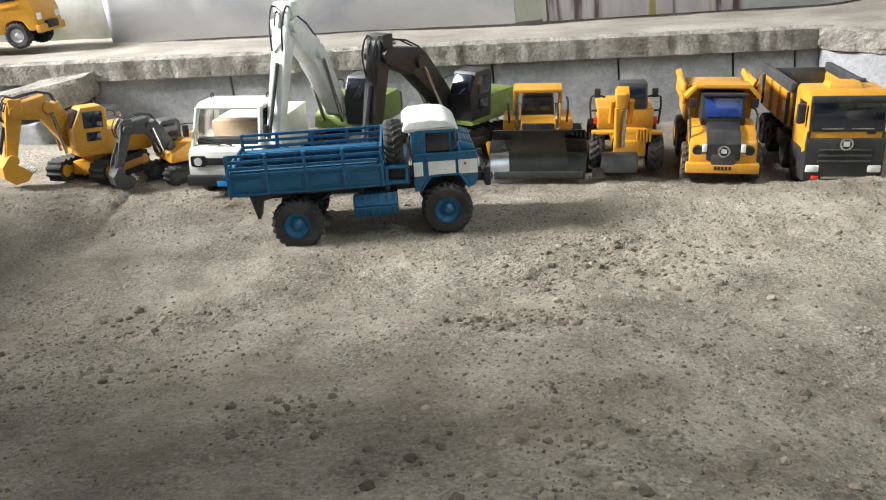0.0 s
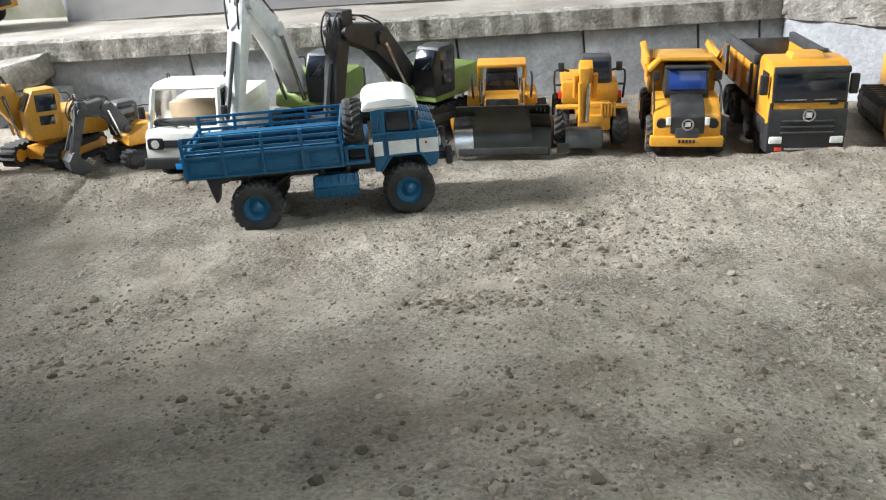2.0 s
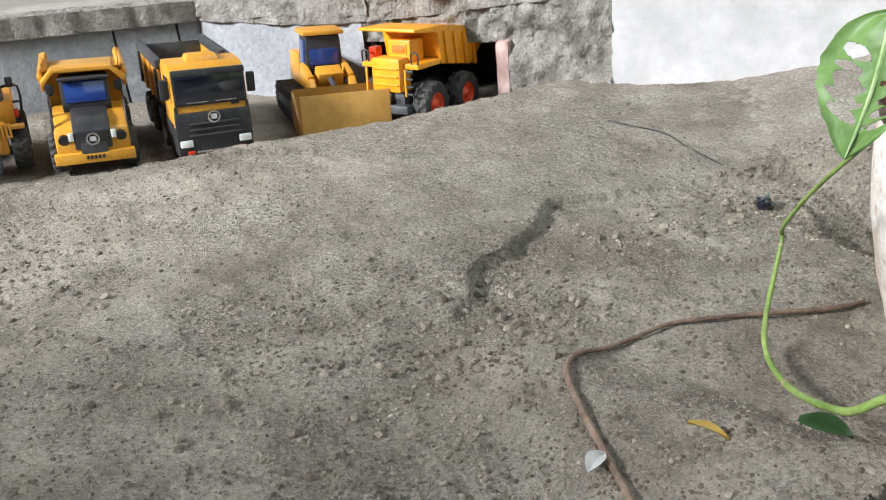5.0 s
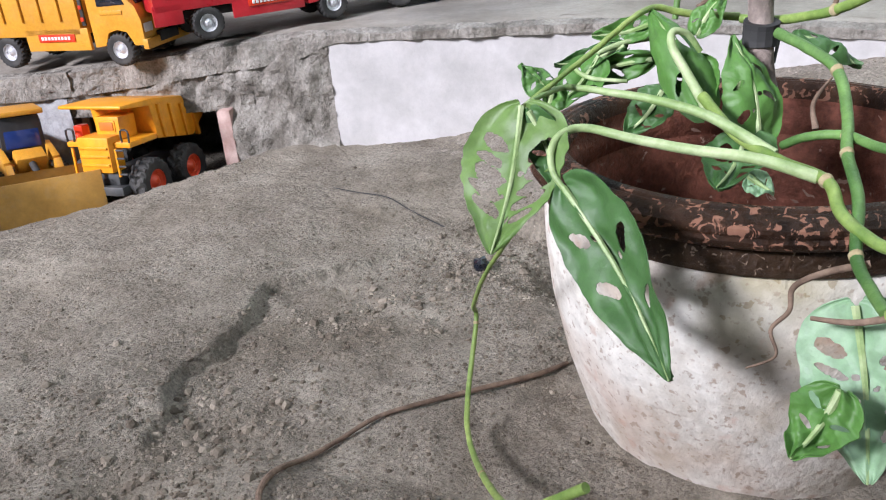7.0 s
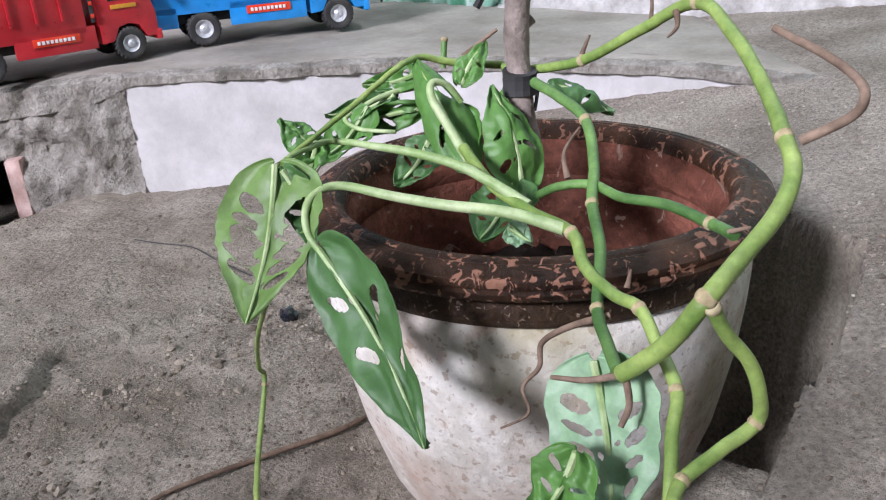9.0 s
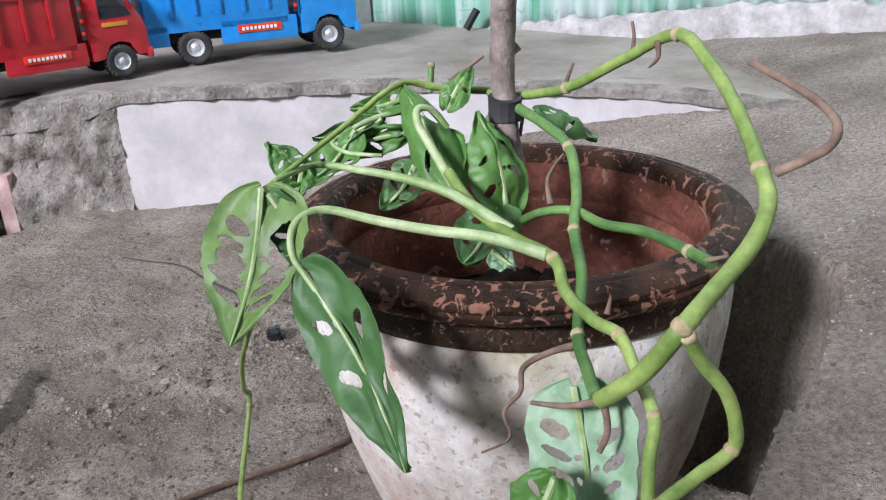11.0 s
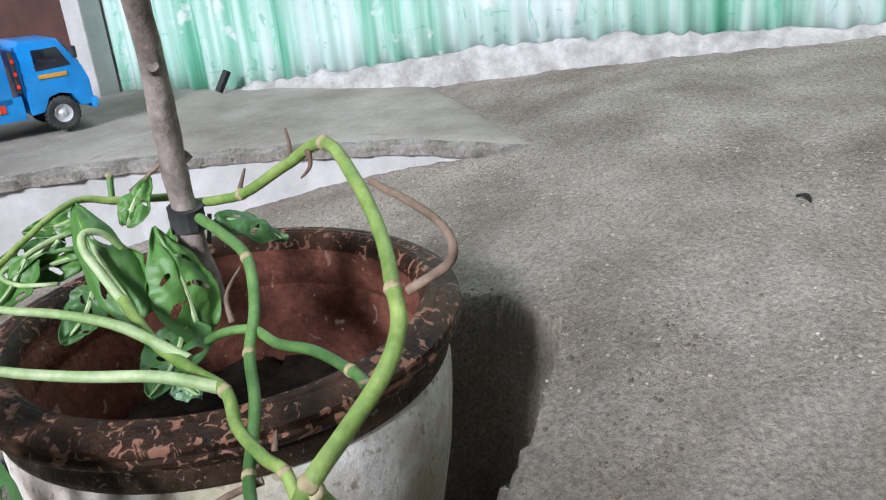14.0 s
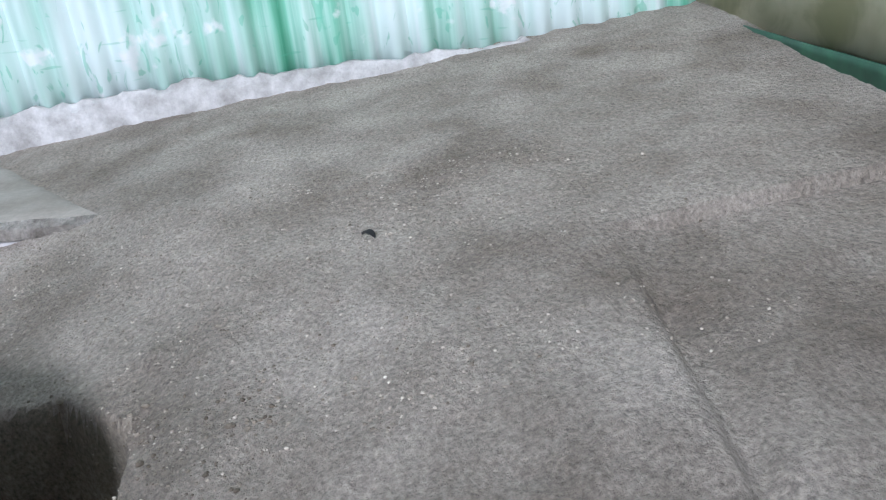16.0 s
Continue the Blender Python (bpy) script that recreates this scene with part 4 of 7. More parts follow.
# ---- excavators ----
def tracks(o, length, width, height, half, mat_frame):
    pads = 26
    for s in (-1, 1):
        r = height / 2
        run = length - 2 * r
        bm = bm_new()
        out = []
        per = 2 * run + 2 * math.pi * r
        for k in range(pads * 4):
            d = per * k / (pads * 4)
            q = r * (1.0 if k % 4 < 2 else 0.84)
            if d < run:
                out.append((-run / 2 + d, r + q))
            elif d < run + math.pi * r:
                a = (d - run) / r
                out.append((run / 2 + q * math.sin(a), r + q * math.cos(a)))
            elif d < 2 * run + math.pi * r:
                out.append((run / 2 - (d - run - math.pi * r), r - q))
            else:
                a = math.pi + (d - 2 * run - math.pi * r) / r
                out.append((-run / 2 + q * math.sin(a), r + q * math.cos(a)))
        add_prism(bm, out, width, Matrix.Translation((0, s * half, 0)))
        tr = part("track", bm, rubber, o, "black ribbed crawler track")
        bpart("track_frame", tr, mat_frame, (run * 1.05, width * 1.12, height * 0.34), (0, s * half, r), bevel=height * 0.06)
        for x in (-run / 2, run / 2):
            rod("sprocket", tr, mat_frame, (x, s * (half - width * 0.55), r), (x, s * (half + width * 0.57), r), r * 0.55)


def beam(bm, p, q, w, h0, h1):
    """A box beam between two points of the x-z plane."""
    (x0, z0), (x1, z1) = p, q
    d = math.hypot(x1 - x0, z1 - z0)
    nx_, nz_ = -(z1 - z0) / d, (x1 - x0) / d
    add_prism(bm, [(x0 - nx_ * h0, z0 - nz_ * h0), (x1 - nx_ * h1, z1 - nz_ * h1), (x1 + nx_ * h1, z1 + nz_ * h1), (x0 + nx_ * h0, z0 + nz_ * h0)], w, bevel=w * 0.12)


def excavator(m, k, body, arm, cab_mat, bucket_mat, frame_mat, base, elbow, tip, wrist, turn, label, under_turn=0.0, cab_side=1, glass=dark_glass, counter=None, fat=1.0):
    """k scales the body; base, elbow, tip, wrist are (x, z) of boom foot, boom bend, boom end, stick end, in metres."""
    o = thing("toy_excavator", m, label, "toy excavator", "parked toy machines")
    bm = bm_new()
    add_box(bm, (0.11 * k, 0.06 * k, 0.03 * k), (0, 0, 0.028 * k), bevel=0.004 * k)
    add_cyl(bm, 0.034 * k, 0.034 * k, 0.02 * k, (0, 0, 0.05 * k))
    low = part("undercarriage", bm, frame_mat, o, smooth=True, at=pose(0, 0, 0, 0, 0, under_turn))
    tracks(low, 0.19 * k, 0.034 * k, 0.05 * k, 0.052 * k, frame_mat)
    up = ppart("house", o, body, [(-0.10 * k, 0.058 * k), (-0.105 * k, 0.10 * k), (-0.09 * k, 0.115 * k), (0.0, 0.112 * k), (0.055 * k, 0.085 * k), (0.06 * k, 0.058 * k)], 0.125 * k, bevel=0.006 * k)
    bpart("counterweight", up, counter or graphite, (0.03 * k, 0.122 * k, 0.045 * k), (-0.105 * k, 0, 0.084 * k), bevel=0.01 * k)
    for i in range(3):
        bpart("vent", up, black, (0.012 * k, 0.003, 0.018 * k), (-0.07 * k + 0.02 * k * i, -0.063 * k, 0.09 * k), bevel=0.0005)
    tube("handrail", up, black, [(-0.06 * k, -0.05 * k, 0.11 * k), (-0.06 * k, -0.05 * k, 0.135 * k), (0.0, -0.05 * k, 0.135 * k), (0.0, -0.05 * k, 0.11 * k)], 0.0016 * k)
    rod("exhaust", up, chrome, (-0.05 * k, 0.02 * k, 0.112 * k), (-0.05 * k, 0.02 * k, 0.14 * k), 0.004 * k)
    c = ppart("cab", o, cab_mat, [(-0.005 * k, 0.07 * k), (-0.01 * k, 0.155 * k), (0.0, 0.165 * k), (0.045 * k, 0.163 * k), (0.066 * k, 0.12 * k), (0.062 * k, 0.07 * k)], 0.052 * k, cab_side * 0.038 * k, 0.004 * k)
    bpart("side_window", c, glass, (0.042 * k, 0.054 * k, 0.036 * k), (0.022 * k, cab_side * 0.038 * k, 0.136 * k), bevel=0.002 * k)
    bpart("windscreen", c, glass, (0.003 * k, 0.042 * k, 0.040 * k), (0.0585 * k, cab_side * 0.038 * k, 0.140 * k), (0, -25, 0), bevel=0.0005)
    bpart("door_glass", c, glass, (0.03 * k, 0.054 * k, 0.020 * k), (0.024 * k, cab_side * 0.038 * k, 0.100 * k), bevel=0.001)
    # arm
    y0 = -cab_side * 0.012 * k
    bm = bm_new()
    beam(bm, base, elbow, 0.028 * k * fat, 0.013 * k * fat, 0.020 * k * fat)
    beam(bm, elbow, tip, 0.026 * k * fat, 0.020 * k * fat, 0.011 * k * fat)
    boom = part("boom", bm, arm, o, smooth=True, at=Matrix.Translation((0, y0, 0)))
    bm = bm_new()
    back = (tip[0] * 1.14 - wrist[0] * 0.14, tip[1] * 1.14 - wrist[1] * 0.14)
    beam(bm, back, wrist, 0.022 * k * fat, 0.013 * k * fat, 0.008 * k * fat)
    add_box(bm, (0.02 * k * fat, 0.03 * k * fat, 0.02 * k * fat), (back[0], 0, back[1]), bevel=0.003 * k)
    stick = part("stick", bm, arm, o, smooth=True, at=Matrix.Translation((0, y0, 0)))
    for s in (-1, 1):
        mid = ((base[0] + elbow[0]) / 2, (base[1] + elbow[1]) / 2)
        rod("lift_cylinder", boom, chrome, (base[0] + 0.02 * k, s * 0.02 * k, base[1] - 0.02 * k), (elbow[0] * 0.8 + mid[0] * 0.2, s * 0.02 * k, elbow[1] * 0.8 + mid[1] * 0.2), 0.004 * k)
        tube("hose", boom, black, [(base[0] + 0.01, s * 0.008 * k, base[1] + 0.014 * k), (elbow[0] - 0.012 * k, s * 0.008 * k, elbow[1] + 0.026 * k), (tip[0], s * 0.008 * k, tip[1] + 0.026 * k), (tip[0] + 0.02 * k, s * 0.008 * k, tip[1] + 0.002)], 0.0018 * k)
    bpart("name_plate", boom, black, (0.03 * k, 0.029 * k, 0.006 * k), ((elbow[0] + tip[0]) / 2, 0, (elbow[1] + tip[1]) / 2), (0, -math.degrees(math.atan2(tip[1] - elbow[1], tip[0] - elbow[0])), 0), 0.0003)
    rod("stick_cylinder", stick, chrome, ((elbow[0] + tip[0]) / 2, 0, (elbow[1] + tip[1]) / 2 + 0.028 * k), (back[0], 0, back[1] + 0.008 * k), 0.004 * k)
    for q in (base, elbow, tip, wrist):
        rod("pivot_pin", boom, arm, (q[0], -0.019 * k * fat, q[1]), (q[0], 0.019 * k * fat, q[1]), 0.009 * k * fat)
    for s in (-1, 1):
        tube("stick_hose", stick, black, [(tip[0] - 0.012 * k, s * 0.009 * k, tip[1] + 0.02 * k), (tip[0] + 0.012 * k, s * 0.014 * k, tip[1] + 0.034 * k), (tip[0] + 0.030 * k, s * 0.012 * k, tip[1] + 0.004 * k), (tip[0] * 0.8 + wrist[0] * 0.2 + 0.018 * k, s * 0.010 * k, tip[1] * 0.8 + wrist[1] * 0.2)], 0.0017 * k)
    rod("bucket_cylinder", stick, graphite, (tip[0] * 0.7 + wrist[0] * 0.3 + 0.016 * k, 0, tip[1] * 0.7 + wrist[1] * 0.3), (wrist[0] + 0.018 * k, 0, wrist[1] + 0.014 * k), 0.004 * k)
    wx, wz = wrist
    bm = bm_new()
    outer = [(0.012, 0.004), (0.024, -0.012), (0.022, -0.036), (0.004, -0.05), (-0.022, -0.046), (-0.034, -0.03)]
    inner = [(-0.030, -0.029), (-0.019, -0.041), (0.003, -0.044), (0.017, -0.033), (0.018, -0.013), (0.008, -0.001)]
    add_prism(bm, [(wx + turn * x * k, wz + z * k) for x, z in outer + inner], 0.056 * k)
    for s in (-1, 1):
        add_prism(bm, [(wx + turn * x * k, wz + z * k) for x, z in outer], 0.003 * k, Matrix.Translation((0, s * 0.027 * k, 0)))
    bucket = part("bucket", bm, bucket_mat, o, at=Matrix.Translation((0, y0, 0)))
    for i in range(4):
        bpart("tooth", bucket, chrome, (0.012 * k, 0.007 * k, 0.005 * k), (wx - turn * 0.038 * k, -0.022 * k + 0.0147 * k * i, wz - 0.027 * k), (0, turn * 40, 0), 0.001)
    return o


excavator(stand(-0.822, -0.392, 224), 0.87, yellow, yellow, yellow, yellow, yellow, (0.042, 0.071), (0.080, 0.142), (0.138, 0.138), (0.155, 0.052), 1, "bright yellow toy excavator with folded arm on black tracks", 38, cab_side=1, counter=yellow, fat=1.35)
excavator(stand(-0.650, -0.395, 222), 0.68, yellow, graphite, graphite, graphite, graphite, (0.029, 0.068), (0.062, 0.113), (0.104, 0.112), (0.128, 0.039), 1, "small yellow and grey toy excavator with dark arm", 10, cab_side=-1, fat=1.2)
excavator(stand(-0.342, -0.225, 254), 1.02, lime, white, graphite, graphite, graphite, (0.05, 0.10), (0.14, 0.225), (0.225, 0.283), (0.300, 0.085), 1, "lime toy excavator with tall white arm", -10, cab_side=1, counter=graphite, fat=1.25)
excavator(stand(-0.115, -0.20, 237), 1.02, lime, black, black, black, graphite, (0.05, 0.10), (0.15, 0.198), (0.245, 0.222), (0.285, 0.05), 1, "lime toy excavator with tall black arm", -18, cab_side=1, counter=lime, fat=1.35)


# ---- bulldozer ----
def bulldozer(m):
    o = thing("toy_bulldozer", m, "yellow toy bulldozer behind a wide dark steel blade", "toy bulldozer", "parked toy machines")
    bpart("hull", o, yellow, (0.17, 0.07, 0.04), (0.0, 0, 0.045), bevel=0.004)
    tracks(o, 0.2, 0.036, 0.056, 0.062, yellow)
    hood = bpart("hood", o, yellow, (0.085, 0.060, 0.036), (0.055, 0, 0.080), bevel=0.005)
    bpart("grille", hood, black, (0.004, 0.054, 0.034), (0.098, 0, 0.083), bevel=0.002)
    rod("badge", hood, chrome, (0.099, 0, 0.092), (0.102, 0, 0.092), 0.008)
    cab = bpart("cab", o, black, (0.055, 0.060, 0.044), (-0.025, 0, 0.110), bevel=0.004, taper=(0.9, 0.92))
    for s in (-1, 1):
        bpart("windscreen", cab, dark_glass, (0.003, 0.020, 0.022), (0.0025, s * 0.014, 0.114), bevel=0.001)
        bpart("roll_bar", o, yellow, (0.008, 0.007, 0.070), (-0.02, s * 0.040, 0.112), bevel=0.002)
        rod("exhaust", hood, chrome, (0.055, s * 0.034, 0.08), (0.055, s * 0.034, 0.132), 0.005)
        tube("handrail", o, black, [(0.03, s * 0.05, 0.085), (0.03, s * 0.052, 0.125), (-0.03, s * 0.052, 0.125)], 0.002)
        rod("push_arm", o, yellow, (0.0, s * 0.088, 0.03), (0.13, s * 0.075, 0.03), 0.006)
        bpart("fender", o, yellow, (0.09, 0.022, 0.024), (-0.02, s * 0.050, 0.078), bevel=0.004)
    bpart("roof", o, yellow, (0.07, 0.086, 0.008), (-0.022, 0, 0.148), bevel=0.003)
    bm = bm_new()
    n = 9
    front = [(0.155 - 0.020 * math.sin(math.pi * i / (n - 1)), 0.000 + 0.100 * i / (n - 1)) for i in range(n)]
    add_prism(bm, front + [(x - 0.006, z) for x, z in front[::-1]], 0.150)
    blade = part("blade", bm, steel, o, "wide curved dark steel blade", smooth=True)
    for s in (-1, 1):
        bm = bm_new()
        cut = [(x, z * (0.82 if z > 0.05 else 1)) for x, z in front]
        add_prism(bm, cut + [(x - 0.006, z) for x, z in cut[::-1]], 0.034)
        part("blade_wing", bm, steel if s > 0 else chrome, blade, smooth=True, at=pose(0.006, s * 0.0915, 0, 0, 0, -s * 12))
        bpart("wing_tip", blade, steel, (0.004, 0.02, 0.02), (0.155, s * 0.098, 0.012), bevel=0.001)
    for i in range(7):
        bpart("grate_bar", blade, black, (0.004, 0.003, 0.014), (0.150, 0.055 + 0.007 * i, 0.096 - 0.0025 * i), bevel=0.0005)
    bpart("cutting_edge", blade, graphite, (0.004, 0.146, 0.014), (0.158, 0, 0.009), bevel=0.001)


bulldozer(stand(0.034, -0.300, 268) @ Matrix.Diagonal((1.0, 1.10, 0.90, 1.0)))


# ---- wheeled excavator ----
def wheeled_excavator(m):
    o = thing("toy_wheeled_excavator", m, "yellow toy wheeled excavator with its arm folded in front", "toy excavator", "parked toy machines")
    for x in (-0.075, 0.06):
        for y in (-0.056, 0.056):
            wheel(o, x, y, 0.036, 0.03, yellow, 16)
        rod("axle", o, graphite, (x, -0.05, 0.034), (x, 0.05, 0.034), 0.008)
    bpart("chassis", o, yellow, (0.18, 0.05, 0.03), (0, 0, 0.05), bevel=0.004)
    bpart("front_guard", o, yellow, (0.02, 0.135, 0.006), (0.075, 0, 0.079), bevel=0.002)
    up = bpart("house", o, yellow, (0.13, 0.11, 0.045), (-0.035, 0, 0.095), bevel=0.006)
    cab = bpart("cab", o, graphite, (0.05, 0.062, 0.06), (0.005, 0.012, 0.135), bevel=0.004, taper=(0.85, 0.92))
    bpart("windscreen", cab, dark_glass, (0.003, 0.05, 0.036), (0.030, 0.012, 0.140), (0, -6, 0), 0.001)
    for s in (-1, 1):
        tube("guard_rail", o, black, [(0.01, s * 0.066, 0.08), (0.012, s * 0.068, 0.135), (0.012, s * 0.04, 0.135)], 0.0022)
        tube("guard_rail", o, black, [(0.012, s * 0.066, 0.108), (0.012, s * 0.036, 0.108)], 0.0022)
        bpart("mirror", o, black, (0.006, 0.012, 0.018), (0.022, s * 0.056, 0.145), bevel=0.002)
        bpart("red_lamp", o, lamp_red, (0.012, 0.024, 0.014), (0.02, s * 0.05, 0.09), bevel=0.002, label="dark red plastic box")
    bpart("step_box", o, yellow, (0.03, 0.05, 0.055), (0.07, 0.012, 0.06), bevel=0.004)
    for i in range(5):
        bpart("step_rib", o, yellow, (0.004, 0.004, 0.026), (0.0865, 0.020 + 0.006 * i, 0.075), bevel=0.0008)
    bm = bm_new()
    beam(bm, (0.05, 0.10), (0.085, 0.158), 0.026, 0.012, 0.015)
    beam(bm, (0.082, 0.158), (0.105, 0.150), 0.024, 0.014, 0.010)
    boom = part("boom", bm, yellow, o, smooth=True, at=Matrix.Translation((0, -0.012, 0)))
    bm = bm_new()
    beam(bm, (0.108, 0.160), (0.104, 0.055), 0.018, 0.010, 0.007)
    stick = part("stick", bm, yellow, o, smooth=True, at=Matrix.Translation((0, -0.016, 0)))
    for s in (-1, 1):
        rod("cylinder", stick, chrome if s > 0 else yellow, (0.122, s * 0.008, 0.135), (0.116, s * 0.006, 0.06), 0.004)
        rod("cylinder", boom, yellow, (0.06, s * 0.018, 0.095), (0.095, s * 0.018, 0.145), 0.005)
    bm = bm_new()
    add_box(bm, (0.04, 0.07, 0.036), (0.1, -0.014, 0.026), bevel=0.006, taper=(0.7, 1.0))
    part("bucket", bm, graphite, o, "dark toothed bucket", smooth=True)


wheeled_excavator(stand(0.195, -0.345, 266) @ Matrix.Scale(0.94, 4))


# ---- articulated dump truck ----
def dumper(m):
    o = thing("toy_dump_truck", m, "yellow articulated toy dump truck with black bonnet", "toy truck", "parked toy machines")
    for x in (0.075, -0.075, -0.145):
        for y in (-0.052, 0.052):
            wheel(o, x, y, 0.033, 0.03, yellow, 16)
    bpart("chassis", o, graphite, (0.30, 0.04, 0.02), (-0.03, 0, 0.045), bevel=0.003)
    body = ppart("front_body", o, yellow, [(0.02, 0.045), (0.02, 0.098), (0.07, 0.095), (0.108, 0.074), (0.114, 0.05), (0.112, 0.03), (0.10, 0.028)], 0.112, bevel=0.006)
    bon = ppart("bonnet", body, black, [(0.05, 0.094), (0.05, 0.108), (0.096, 0.092), (0.119, 0.074), (0.119, 0.044), (0.11, 0.042)], 0.056, bevel=0.003, label="black bonnet and grille")
    bm = bm_new()
    lathe(bm, [(0.0075, 0.0), (0.0105, 0.0), (0.0105, 0.003), (0.0075, 0.003), (0.0075, 0.0)], 20)
    part("badge", bm, chrome, bon, at=pose(0.1195, 0, 0.061, 0, 90, 0))
    bpart("badge_mark", bon, white, (0.002, 0.010, 0.008), (0.1205, 0, 0.061), bevel=0.0005)
    bump = bpart("bumper", body, yellow, (0.016, 0.122, 0.018), (0.112, 0, 0.030), bevel=0.003)
    for i in range(5):
        bpart("letter_bar", bump, black, (0.001, 0.004, 0.006), (0.1205, -0.012 + 0.006 * i, 0.031), bevel=0.0002)
    cab = ppart("cab", o, black, [(0.012, 0.092), (0.008, 0.145), (0.058, 0.146), (0.07, 0.105), (0.068, 0.092)], 0.074, bevel=0.003)
    bpart("windscreen", cab, blue_glass, (0.003, 0.062, 0.034), (0.0655, 0, 0.126), (0, -16, 0), 0.001, label="blue tinted windscreen")
    bpart("visor", cab, black, (0.012, 0.078, 0.004), (0.064, 0, 0.147), bevel=0.001)
    for s in (-1, 1):
        tube("handrail", body, black, [(0.1, s * 0.054, 0.052), (0.09, s * 0.056, 0.1), (0.05, s * 0.056, 0.118), (0.03, s * 0.05, 0.118)], 0.0018)
        tube("handrail", body, black, [(0.075, s * 0.055, 0.085), (0.075, s * 0.056, 0.118)], 0.0016)
        bpart("mirror", cab, black, (0.005, 0.012, 0.016), (0.06, s * 0.052, 0.132), bevel=0.002)
        rod("headlight", body, black, (0.104, s * 0.043, 0.062), (0.1145, s * 0.043, 0.060), 0.0085)
        bpart("lamp", bon, lamp_clear, (0.003, 0.008, 0.014), (0.118, s * 0.032, 0.066), bevel=0.001)
    bm = bm_new()
    add_prism(bm, [(0.015, 0.155), (0.005, 0.148), (-0.03, 0.08), (-0.16, 0.078), (-0.185, 0.10), (-0.18, 0.135), (0.0, 0.142)], 0.118, bevel=0.003)
    bed = part("dump_body", bm, yellow, o, smooth=True)
    ppart("body_liner", bed, ochre, [(0.010, 0.158), (-0.02, 0.1405), (-0.17, 0.135), (-0.17, 0.1375), (-0.02, 0.1435)], 0.10, bevel=0.001)
    bm = bm_new()
    add_prism(bm, [(-0.066, 0.138), (-0.046, 0.160), (0.046, 0.160), (0.066, 0.138), (0.061, 0.133), (0.043, 0.153), (-0.043, 0.153), (-0.061, 0.133)], 0.036, pose(0.022, 0, 0, 0, 0, 90), 0.0015)
    part("canopy", bm, yellow, bed, smooth=True)
    for s in (-1, 1):
        bpart("body_flange", bed, yellow, (0.19, 0.012, 0.012), (-0.085, s * 0.063, 0.143), (s * -20, 2, 0), bevel=0.002)
        ppart("side_board", bed, yellow, [(0.012, 0.120), (0.012, 0.156), (-0.17, 0.150), (-0.185, 0.110)], 0.005, s * 0.064, 0.001)


dumper(stand(0.357, -0.395, 262))


